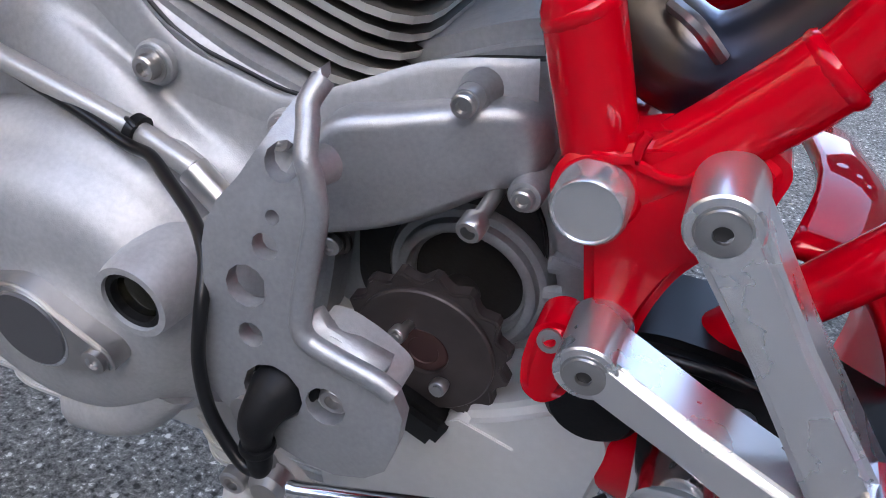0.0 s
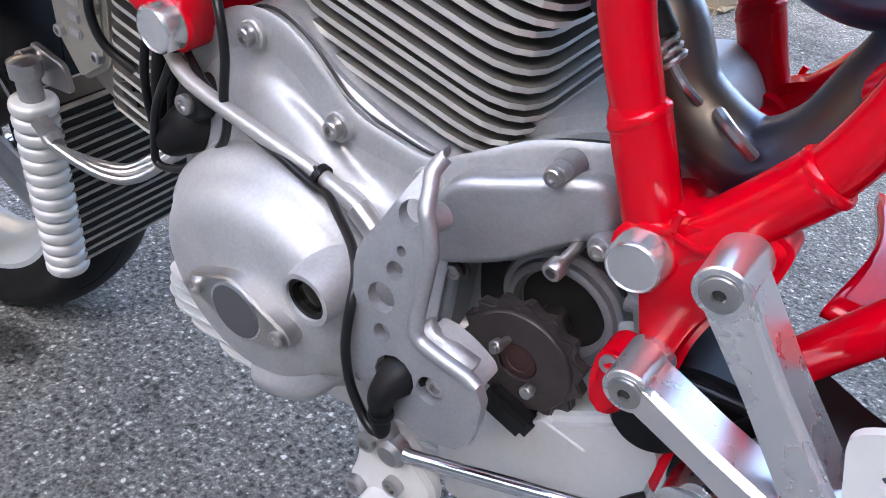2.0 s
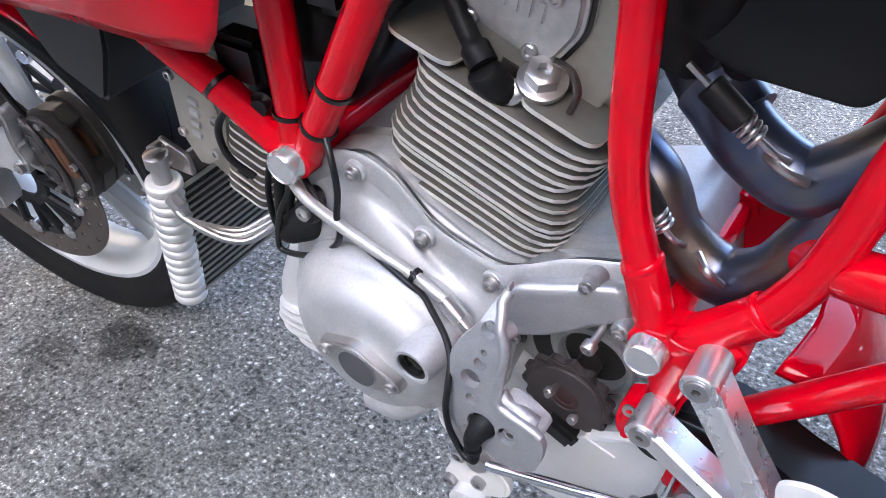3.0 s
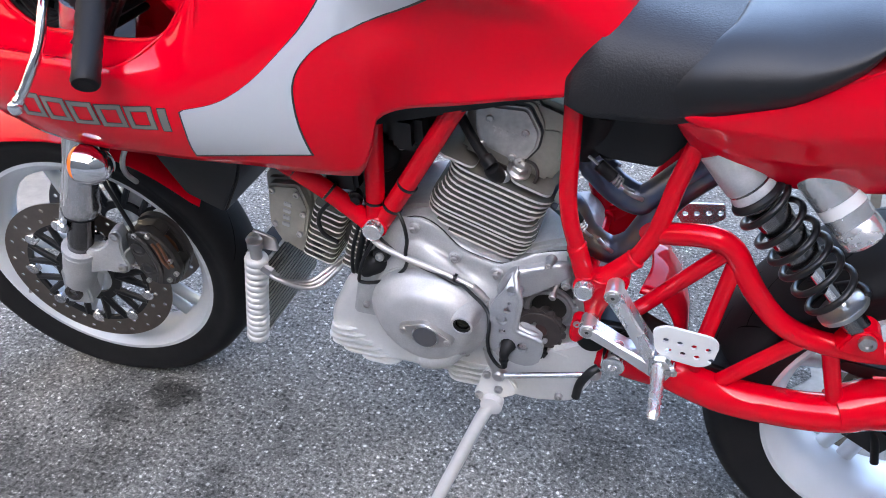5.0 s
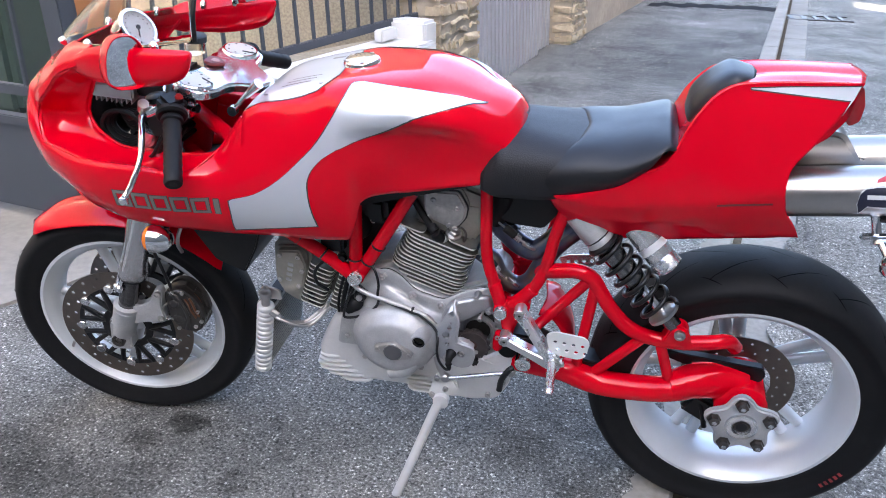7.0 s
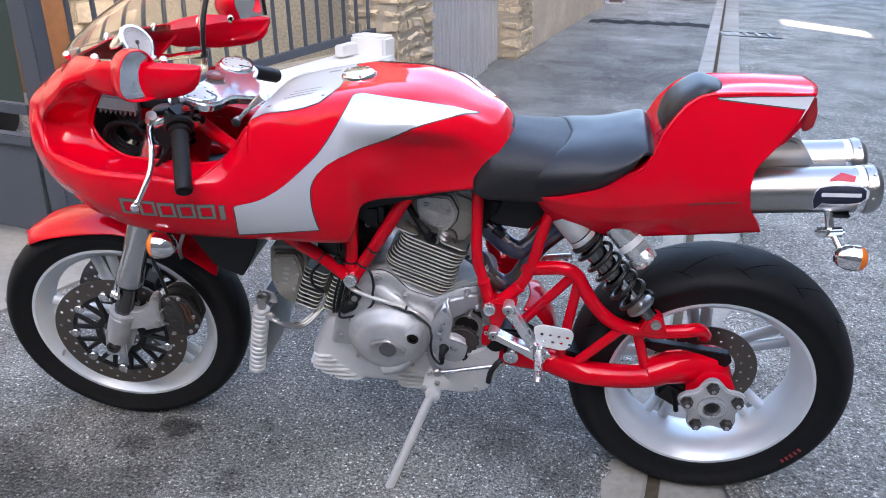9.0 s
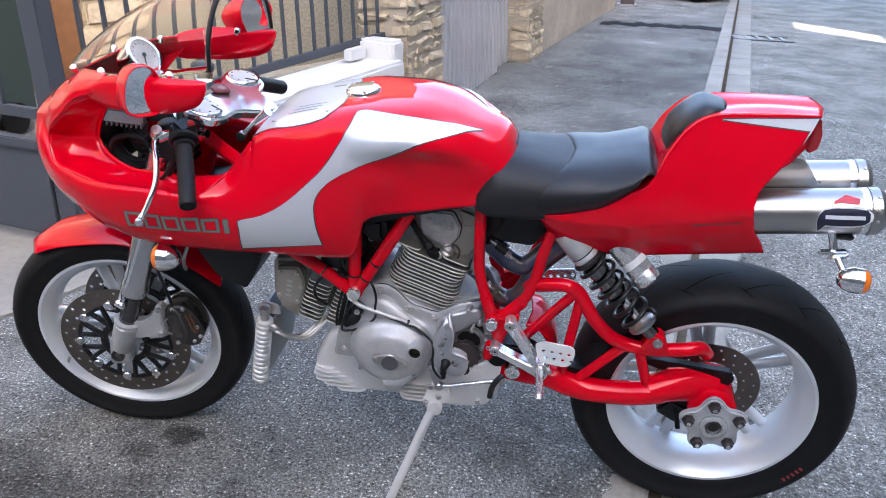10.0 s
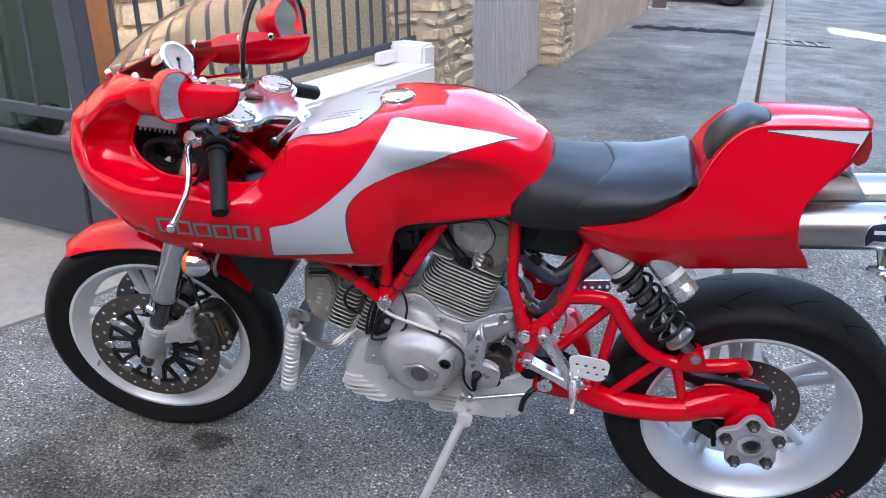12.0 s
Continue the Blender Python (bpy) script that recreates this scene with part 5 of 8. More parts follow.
part("rocker_housing", plate(fillet([(.052, .735), (.052, .676), (.064, .654), (.108, .636), (.132, .638), (.152, .666), (.156, .70), (.14, .735)], 0.012), -.042, .04, 0.005), FIN_DARK, head)
vc = part("valve_cover", plate(fillet([(.059, .725), (.059, .682), (.066, .663), (.108, .645), (.126, .646), (.143, .668), (.147, .692), (.130, .725)], 0.007), -.051, -.040, 0.004, seg=3), WORN, head, "worn cast valve cover with four screws")
part("cover_gasket", plate(fillet([(.057, .728), (.057, .681), (.064, .661), (.108, .642), (.128, .643), (.146, .667), (.150, .693), (.132, .728)], 0.007), -.0425, -.040, 0), LINE, vc)
for x, z in ((.079, .705), (.127, .690), (.067, .666), (.110, .652)):
    screw(head, (x, -.050, z), (0, -1, 0), 0.0056, 0.005)
for k in range(5):
    part("cover_mark", box((.083 + 0.0085 * k, -.0505, .688 - 0.0022 * k), (0.0062, 0.004, 0.015), 0.001, (0, 14, 0)), WORN, vc, "worn raised maker's mark" if k == 0 else "")
hp = V(.1200, -.054, .634)
part("head_plug", lathe([(0, 0.0165), (0.004, 0.0165), (0.005, 0.014)], hp, A_UP + V(0, -.35, 0), 28), STEEL, head, "steel plug washer")
part("plug_hex", lathe([(0.004, 0.0122), (0.014, 0.0122), (0.015, 0.0105), (0.015, 0.005), (0.009, 0.005)], hp, A_UP + V(0, -.35, 0), 6), STEEL, head, "hexagonal steel plug")
part("plug_bracket", sweep(curve([(.128, -.052, .650), (.141, -.056, .648), (.147, -.058, .636), (.143, -.060, .622)], 4), 0.0024, 8), DARK_STEEL, head)
part("spark_plug_cap", sweep(curve([(.095, -.058, .622), (.0915, -.064, .630), (.088, -.069, .638), (.086, -.071, .643)], 4), [0.0105, 0.0108, 0.0112, 0.0118, 0.0122, 0.0122, 0.0122, 0.0120, 0.0118, 0.0115, 0.011, 0.0105, 0.007], 20), RUBBER, head, "black rubber spark plug cap")
part("plug_lead", sweep(curve([(.086, -.068, .644), (.074, -.062, .654), (.062, -.056, .666), (.048, -.050, .684), (.03, -.04, .71)], 5), [0.0100] * 5 + [0.0072] * 16, 14), RUBBER, head)
part("head_nut", lathe([(0, 0.009), (0.01, 0.009), (0.012, 0.006), (0.012, 0)], (.100, -.052, .620), (.1, -.8, .5), 14), STEEL, head)
for k, (x, z) in enumerate(((.171, .598), (.176, .585))):
    part("intake_clamp", lathe([(0, 0.016), (0.008, 0.016)], (x, -.035, z), (0.9, 0, -0.3), 20), STEEL, head)

# forward cylinder
F_UP, F_T = V(-0.946, 0, 0.326), V(0.326, 0, 0.946)


def forward(T, A, y=0.0):
    return V(-0.045, y, 0.418) + F_T * T + F_UP * A


fcyl = part("forward_cylinder", lathe([(0.04, 0.036), (0.20, 0.036)], forward(0, 0), F_UP, 32), DARK_STEEL, ENGINE, "finned forward cylinder")
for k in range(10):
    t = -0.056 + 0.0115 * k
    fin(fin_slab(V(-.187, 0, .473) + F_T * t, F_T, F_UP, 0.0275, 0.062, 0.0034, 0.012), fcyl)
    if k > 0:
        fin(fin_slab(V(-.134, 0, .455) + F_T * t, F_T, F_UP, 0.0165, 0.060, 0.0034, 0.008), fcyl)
fhead = part("forward_head", plate(fillet([(-.205, .415), (-.200, .545), (-.225, .566), (-.285, .560), (-.292, .470), (-.275, .425), (-.240, .405)], 0.012), -.045, .055, 0.008), FIN_DARK, ENGINE, "cast cylinder head")
fvc = part("valve_cover", plate(fillet([(-.272, .550), (-.218, .556), (-.206, .513), (-.221, .457), (-.262, .436), (-.281, .474)], 0.009), -.062, -.042, 0.004, seg=3), FIN_DARK, fhead, "dull cast valve cover")
for x, z in ((-.264, .541), (-.222, .540), (-.216, .505), (-.228, .465), (-.270, .478)):
    screw(fhead, (x, -.062, z), (0, -1, 0), 0.0052, 0.005)
for k in range(4):
    part("cover_mark", box((-.250 + 0.003 * k, -.0630, .480 + 0.013 * k), (0.013, 0.003, 0.008), 0.001, (0, 12, 0)), CAST, fvc)
part("head_block", plate(fillet([(-.214, .450), (-.196, .455), (-.192, .420), (-.212, .415)], 0.004), -.060, -.020, 0.003), BLACK, fhead)

# shift bracket in front of the sprocket
BR_LEFT = [(.140, .528), (.1365, .523), (.132, .514), (.128, .506), (.1225, .4965), (.1155, .4875), (.1108, .478), (.1095, .470), (.1105, .453), (.1115, .439), (.110, .425), (.1105, .412), (.116, .405), (.128, .397), (.1395, .391), (.151, .387), (.163, .3865), (.175, .391), (.183, .399), (.187, .413)]
BR_RIGHT = [(.188, .426), (.184, .434), (.177, .4375), (.164, .4405), (.152, .444), (.148, .449), (.148, .455), (.149, .467), (.151, .484), (.151, .492), (.148, .501), (.145, .507), (.142, .514), (.1395, .519), (.1415, .525)]


def bracket_y(z):
    """The bracket bows outwards towards its foot."""
    return -float(np.interp(z, [.41, .425, .455, .488, .507, .527], [.168, .166, .162, .156, .150, .129]))


bb = plate_holes(BR_LEFT + BR_RIGHT, [(.1375, .5040, .0062), (.1362, .4865, .0026), (.1338, .4755, .0050), (.1272, .4590, .0080), (.1290, .4400, .0050), (.1380, .4180, .0120), (.1590, .4200, .0078)], 0, 0.006, grid=0.0053)
for v in bb.verts:
    v.co.y += bracket_y(v.co.z)
brk = part("shift_bracket", bb, CAST_DARK, ENGINE, "worn aluminium bracket with round holes", angle=50)
part("bracket_flange", sweep(curve([(x, bracket_y(z) + 0.001, z) for x, z in BR_RIGHT[1:]], 4), 0.0040, 12), CAST_DARK, brk)
fb, fr = bmesh.new(), []
for x, z in BR_RIGHT[2:6]:
    fr.append([fb.verts.new((x, bracket_y(z) + 0.002, z)), fb.verts.new((x + 0.002, bracket_y(z) + 0.007, z + 0.002)), fb.verts.new((x + 0.001, bracket_y(z) + 0.012, z + 0.001))])
for u, w in zip(fr, fr[1:]):
    for j in range(2):
        fb.faces.new((u[j], u[j + 1], w[j + 1], w[j]))
part("bracket_fold", fb, CAST, brk, "rough cast bracket web", solid=0.004)
part("bracket_spacer", lathe([(0, 0.0064), (0.009, 0.0066)], (.1445, -.147, .501), (0.25, 1, -0.1), 18), CAST_DARK, brk)
part("bracket_web", plate(fillet([(.150, .428), (.168, .428), (.169, .414), (.150, .411)], 0.003), bracket_y(.42) + 0.010, bracket_y(.42) + 0.014, 0.001), CAST_DARK, brk)
pad = plate(fillet([(.149, .446), (.158, .4465), (.170, .4415), (.182, .4330), (.183, .4260), (.168, .4330), (.154, .4380)], 0.004), -.160, -.142, 0.003, seg=2)
part("bracket_pad", pad, CAST, brk, "rough cast pad behind the bracket")
screw(brk, (.1605, -.1585, .4205), (0, -1, 0), 0.0056, 0.006)
boot = part("sensor_boot", sweep(curve([(.1415, -.140, .420), (.1400, -.156, .4185), (.1375, -.167, .4150), (.1355, -.1735, .4095), (.1348, -.1745, .4020), (.1350, -.1750, .3950), (.1360, -.1760, .3880), (.1352, -.1765, .3835)], 4), [0.0108] * 8 + [0.0098, 0.0090, 0.0083, 0.0078, 0.0075, 0.0071, 0.0068, 0.0065, 0.0061, 0.0057, 0.0055, 0.0057, 0.0055, 0.0053, 0.0051, 0.0049, 0.0047, 0.0045, 0.0042, 0.0038, 0.0032], 20), RUBBER, ENGINE, "black rubber elbow boot")
part("boot_collar", lathe([(0, 0.0128), (0.004, 0.0132), (0.0055, 0.0128), (0.006, 0.0112)], (.1402, -.157, .4185), (-.15, -.95, -.1), 32), RUBBER, boot)
part("boot_ring", lathe([(0, 0.0066), (0.002, 0.0070), (0.0035, 0.0064)], (.1350, -.1748, .3985), (0, -.08, -1), 24), RUBBER, boot)
part("boot_hole", lathe([(0, 0.0150), (0.001, 0.0145), (0.001, 0)], (.1400, -.150, .4200), (0, -1, 0), 28), BLACK, boot)
part("adjuster_nut", lathe([(0, 0.010), (0.008, 0.010), (0.009, 0.007), (0.014, 0.007)], (.131, -.158, .405), (-.2, -.95, .1), 14), STEEL, brk)
part("adjuster_wheel", lathe([(0, 0.0085), (0.006, 0.0085)], (.134, -.160, .394), (-.2, -.95, .1), 22), STEEL, brk)

# hose and cables
hose = part("oil_hose", sweep(curve([(-.092, -.096, .514), (-.063, -.105, .501), (0, -.111, .487), (.044, -.110, .4735), (.068, -.112, .4660), (.078, -.112, .4600)], 8), 0.0051, 14), BRAID, ENGINE, "braided steel hose")
part("hose_fitting", lathe([(0, 0.0058), (0.0005, 0.0067), (0.0205, 0.0067), (0.021, 0.0050), (0.030, 0.0050)], (.071, -.1122, .4645), (.78, -.10, -.58), 18), STEEL, hose)
part("cable_tie", lathe([(0, 0.0072), (0.004, 0.0072)], (.0425, -.110, .4740), (.95, -.05, -.25), 18), BLACK, hose)
part("cable_tie_tail", sweep(curve([(.0430, -.113, .4800), (.0460, -.1150, .4805), (.0495, -.116, .4788)], 4), 0.0012, 8), BLACK, hose)
part("sensor_cable", sweep(curve([(.1352, -.1765, .3840), (.1290, -.176, .3835), (.1205, -.174, .3905), (.1128, -.172, .4040), (.1098, -.170, .4245), (.1110, -.167, .4440), (.1080, -.158, .4560), (.104, -.152, .461), (.093, -.142, .465), (.074, -.130, .469), (.060, -.122, .472), (.046, -.1185, .472), (.021, -.115, .479), (-.015, -.110, .487), (-.055, -.100, .498), (-.088, -.088, .516)], 6), 0.0027, 10), CABLE, ENGINE, "black cable")
part("loop_cable", sweep(curve([(-.095, -.060, .585), (-.062, -.080, .572), (-.038, -.096, .552), (-.029, -.104, .525), (-.031, -.108, .500), (-.029, -.110, .485), (-.0390, -.110, .466), (-.0650, -.110, .445), (-.089, -.110, .4345), (-.1070, -.110, .4325), (-.1085, -.110, .443), (-.099, -.108, .476), (-.083, -.100, .510), (-.078, -.080, .55)], 7), 0.0029, 10), CABLE, ENGINE, "looped black cable")
for k in range(3):
    part("breather_hose", sweep(curve([(-.080 - 0.010 * k, -.082, .555), (-.092 - 0.010 * k, -.090 - 0.004 * k, .510), (-.102 - 0.010 * k, -.094 - 0.002 * k, .470), (-.112 - 0.008 * k, -.090, .440 - 0.004 * k), (-.118 - 0.006 * k, -.070, .425)], 6), (0.0036, 0.0050, 0.0030)[k], 12), RUBBER, ENGINE)
cap = part("starter_cap", sweep(curve([(-.070, -.060, .470), (-.084, -.084, .462), (-.097, -.0958, .4527), (-.108, -.098, .446)], 5), [0.017] * 5 + [0.0175, 0.018, 0.018, 0.0175, 0.0165, 0.015, 0.0145, 0.014, 0.0135, 0.013, 0.008], 20), RUBBER, ENGINE, "black rubber starter cap")
part("cap_mount", lathe([(-0.04, 0.016), (-0.004, 0.013), (0, 0.0105)], (-.074, -.1025, .4827), (.05, -1, .08), 24), SATIN, cap)
screw(cap, (-.074, -.1025, .4827), (.05, -1, .08), 0.0066, 0.005)
screw(ENGINE, (-.097, -.0790, .4182), (-.1, -1, .1), 0.0060, 0.005)

# oil cooler
cool = part("oil_cooler", box((-.322, .025, .330), (0.036, 0.20, 0.17), 0.003, (0, 10, 0)), SATIN, BIKE, "finned oil cooler")
for k in range(17):
    t = k / 16
    part("core_rib", box((-.308 - 0.029 * t, .025, .411 - 0.163 * t), (0.043, 0.202, 0.0016), 0.0005, (0, 10, 0)), CORE, cool)
tankp = []
for k in range(14):
    tankp += [(0.0135 * k, 0.0158), (0.0135 * k + 0.0015, 0.0186), (0.0135 * k + 0.004, 0.0196), (0.0135 * k + 0.009, 0.0196), (0.0135 * k + 0.0115, 0.0186), (0.0135 * k + 0.0130, 0.0158)]
part("end_tank", lathe(tankp + [(0.190, 0.012)], (-.303, -.085, .420), (-.17, .0, -.985), 24), material("silver_tank_paint", (0.60, 0.60, 0.59), 0.45, metal=0.4, grain=0.08), cool, "ribbed silver end tank")
part("tank_neck", lathe([(0, 0.010), (0.02, 0.010), (0.022, 0.013), (0.035, 0.013), (0.038, 0.008)], (-.303, -.085, .418), (.1, 0, 1), 20), STEEL, cool)
part("mount_tab", plate(fillet([(-.312, .425), (-.270, .425), (-.272, .450), (-.312, .462)], 0.006), -.070, -.064, 0.001), STEEL, cool)
part("mount_bolt", lathe([(0, 0.011), (0.012, 0.011), (0.013, 0.006)], (-.308, -.070, .447), (0, -1, 0), 20), STEEL, cool)
for k in range(3):
    part("cooler_pipe", sweep(curve([(-.288, -.092, .402), (-.262, -.098, .392), (-.225, -.085 + 0.008 * k, .372), (-.20, -.065 + 0.01 * k, .372 + 0.006 * k), (-.165, -.03 + 0.01 * k, .405)], 6), 0.0042, 10), STEEL, cool)
part("pipe_fitting", lathe([(0, 0.0085), (0.018, 0.0085), (0.02, 0.006), (0.03, 0.006)], (-.290, -.090, .404), (.93, -.2, -.32), 6), STEEL, cool)

# side stand bracket and shift rod
STAND = material("pale_stand_metal", (0.62, 0.61, 0.59), 0.4, metal=0.25, grain=0.07, scale=60, spots=0.08)
sbr = part("stand_bracket", plate(fillet([(.095, .330), (.110, .350), (.128, .345), (.150, .318), (.148, .300), (.125, .285), (.118, .255), (.098, .262), (.082, .285), (.090, .305)], 0.007), -.150, -.138, 0.003), material("white_grey_paint", (0.62, 0.61, 0.58), 0.45, grain=0.08, scale=60, spots=0.1), ENGINE, "pale side stand bracket")
for x, z in ((.122, .308), (.112, .276), (.092, .288), (.104, .335)):
    screw(sbr, (x, -.150, z), (0, -1, 0), 0.0065, 0.006)
stand = part("side_stand", sweep(curve([(.114, -.152, .280), (.098, -.160, .245), (.062, -.180, .145), (.022, -.206, .035), (.012, -.21, .014)], 5), 0.0105, 14), STAND, BIKE, "pale bare aluminium side stand")
part("stand_head", lathe([(0, 0.017), (0.016, 0.017), (0.018, 0.010)], (.113, -.145, .277), (0, -1, 0), 24), STAND, stand)
part("stand_foot", box((.004, -.214, .012), (0.06, 0.034, 0.008), 0.003, (7, 0, 20)), BRUSHED, stand)
rod = part("shift_rod", sweep([(.122, -.150, .338), (.135, -.150, .340), (.255, -.132, .360)], [0.0055, 0.0046, 0.0046], 12), POLISHED, ENGINE, "polished shift rod")
for p in ((.122, -.150, .338), (.258, -.131, .361)):
    part("rod_end", lathe([(-0.007, 0.007), (-0.004, 0.010), (0.004, 0.010), (0.007, 0.007)], p, (0, 1, 0), 16), STEEL, rod)
part("rod_lever", sweep([(.118, -.148, .342), (.108, -.150, .366), (.104, -.150, .388)], [0.007, 0.006, 0.0065], 12), STEEL, rod)
part("hook_lever", sweep(curve([(.262, -.128, .372), (.252, -.135, .366), (.240, -.140, .345), (.236, -.142, .318)], 5), 0.0065, 12), SATIN, BIKE, "black hooked lever")

# ---- frame ----
FR = 0.0142
frame_ob = None
for s in (-1, 1):
    L = 0.085 * s
    runs = {
        "down_tube": [(-.085, L, .522), (-.145, L * 1.15, .580), (-.21, L * 1.3, .632), (-.31, L * 1.35, .70)],
        "upright_tube": [(-.084, L, .53), (-.079, L, .60), (-.072, L, .74)],
        "brace_tube": [(-.080, L, .525), (-.04, L, .590), (-.002, L, .655), (.05, L, .745)],
        "rear_tube": [(.229, L, .482), (.2235, L, .505), (.2115, L, .545), (.1985, L, .590), (.1930, L, .635), (.1925, L, .70), (.1920, L, .77)],
        "seat_tube": [(.229, L, .484), (.2555, L, .507), (.2855, L, .539), (.3060, L, .580), (.3175, L, .625), (.326, L, .67), (.345, L, .745)],
    }
    for name, pts in runs.items():
        o = part(name, sweep(curve(pts, 6), 0.0120 if name in ("rear_tube", "seat_tube") else FR, 18), FRAME_RED, BIKE if frame_ob is None else frame_ob, "red steel tube frame" if frame_ob is None else "")
        frame_ob = frame_ob or o
    # sleeves and weld beads where the tubes meet
    part("sleeve", sweep(curve([(.229, L, .487), (.2235, L, .505), (.2148, L, .534), (.2090, L, .553)], 4), [0.0140] * 12 + [0.0122], 18), FRAME_RED, frame_ob)
    part("sleeve", sweep(curve([(.232, L, .487), (.2555, L, .507), (.279, L, .532), (.2905, L, .546)], 4), [0.0140] * 12 + [0.0122], 18), FRAME_RED, frame_ob)
    part("gusset", plate(fillet([(.214, .498), (.235, .512), (.268, .522), (.288, .512), (.283, .490), (.262, .462), (.256, .445), (.252, .422), (.236, .420), (.231, .440), (.226, .470)], 0.007), L - 0.0125, L + 0.0125, 0.005, seg=3), FRAME_RED, frame_ob)
    for x, z, r in ((-.080, .531, .0150), (.228, .490, .0135)):
        part("cap_sleeve", lathe([(-0.02, r + 0.003), (0.012, r + 0.003), (0.014, r + 0.001)], (x, L, z), (0, s, 0), 28), FRAME_RED, frame_ob)
        part("cap", lathe([(0, r), (0.026, r), (0.028, r - 0.0015), (0.028, r - 0.002), (0.0272, r - 0.0025), (0.0272, 0)], (x, L, z), (0, s, 0), 36), BRUSHED, frame_ob, "round brushed aluminium cap")
    for bead in (((.2245, .5040), (.2318, .5044), (.2384, .5063)), ((.2387, .5064), (.2394, .5120), (.2408, .5162)), ((.2398, .5046), (.2484, .5020), (.2567, .5034), (.2625, .5114), (.2664, .5146))):
        part("weld_bead", sweep(curve([(x, L + s * 0.0140, z) for x, z in bead], 5), 0.0020, 8, squash=0.7), FRAME_RED, frame_ob)
    for c, d in (((.2108, L, .5470), (-.52, 0, .85)), ((.2885, L, .5430), (.62, .1, .78))):
        part("weld_ring", lathe([(-0.0026, 0.0138), (-0.001, 0.0147), (0.001, 0.0147), (0.0026, 0.0136)], c, d, 24), FRAME_RED, frame_ob)
    for (x, z, dx, dz) in ((-.055, .565, .52, .85), (-.082, .57, .06, 1.0), (-.03, .605, .5, .85), (-.145, .582, -.74, .60), (-.19, .617, -.76, .58)):
        part("cable_tie", lathe([(-0.002, FR + 0.0014), (0.002, FR + 0.0014)], (x, L * (1.0 if x > -.1 else 1.15 if x > -.15 else 1.25), z), (dx, 0, dz), 20), BLACK, frame_ob)
part("engine_mount_bar", sweep([(-.080, -.085, .531), (-.080, .085, .531)], 0.013, 16), FRAME_RED, frame_ob)
part("pivot_bar", sweep([(.228, -.085, .490), (.228, .085, .490)], 0.012, 16), FRAME_RED, frame_ob)
part("seat_cross", sweep([(.34, -.085, .735), (.34, .085, .735)], 0.014, 16), FRAME_RED, frame_ob)

# ---- rearset arms, pedal and peg ----
def arm(name, p, q, w0, w1, th, parent, lab=""):
    """A flat forged arm with rounded eyes at both ends."""
    p, q = V(*p), V(*q)
    d = (q - p).normalized()
    n = V(-d.z, 0, d.x)
    out = []
    for k in range(9):
        a = math.pi / 2 + math.pi * k / 8
        v = p + w0 * (math.cos(a) * d + math.sin(a) * n)
        out.append((v.x, v.z))
    for t in (0.22, 0.36):
        v = p.lerp(q, t) - n * (w0 + (w1 - w0) * t) * (1.0 - t * 0.4)
        out.append((v.x, v.z))
    for k in range(9):
        a = -math.pi / 2 + math.pi * k / 8
        v = q + w1 * (math.cos(a) * d + math.sin(a) * n)
        out.append((v.x, v.z))
    for t in (0.36, 0.22):
        v = p.lerp(q, t) + n * (w0 + (w1 - w0) * t) * (1.0 - t * 0.4)
        out.append((v.x, v.z))
    bm = plate(out, -th / 2, th / 2, 0.0032, seg=3)
    for v in bm.verts:
        t = max(0, min(1, (V(v.co.x, 0, v.co.z) - V(p.x, 0, p.z)).dot(V(d.x, 0, d.z)) / max(1e-6, (q - p).length)))
        v.co.y += p.y + (q.y - p.y) * t
    return part(name, bm, ARM, parent, lab)


rset = arm("rearset_arm", (.269, -.114, .505), (.345, -.138, .408), 0.0116, 0.0125, 0.027, BIKE, "polished aluminium rearset arm")
arm("lower_arm", (.241, -.113, .434), (.345, -.138, .402), 0.0106, 0.0125, 0.027, rset)
for p in ((.2695, -.1275, .505), (.2405, -.1265, .4345)):
    part("arm_boss", lathe([(-0.030, 0.0120), (0.0, 0.0120), (0.0008, 0.0112), (0.0008, 0.0)], p, (0, -1, 0), 36), ARM, rset)
    part("bolt", lathe([(0, 0.0088), (0.0012, 0.0088), (0.0014, 0.0080), (0.0026, 0.0078), (0.0030, 0.0070), (0.0030, 0.0031), (0.0006, 0.0030), (0.0006, 0)], p, (0, -1, 0), 30), STEEL, rset)
    part("bolt_socket", lathe([(0.0016, 0.0032), (0.0017, 0.0)], p, (0, -1, 0), 6), CALIPER, rset)
part("pivot_boss", lathe([(-0.02, 0.018), (0.018, 0.0165), (0.020, 0.014), (0.020, 0.006), (0.012, 0.005)], (.282, -.122, .392), (0, -1, 0), 32), POLISHED, rset)
padp = [(.326, .484), (.343, .493), (.402, .487), (.412, .476), (.407, .442), (.392, .432), (.352, .437), (.334, .447)]
heel = part("heel_guard", plate_holes(fillet(padp, 0.008, 4), [(.345 + 0.018 * k, .469 - 0.0015 * k, .0042) for k in range(4)] + [(.351 + 0.018 * k, .452 - 0.0015 * k, .0042) for k in range(4)], -.150, -.146), WHITE, rset, "white drilled heel guard", angle=30)
PALE = material("pale_blasted_aluminium", (0.68, 0.68, 0.66), 0.45, metal=0.15, grain=0.06, scale=60, spots=0.06)
heel.data.materials[0] = PALE
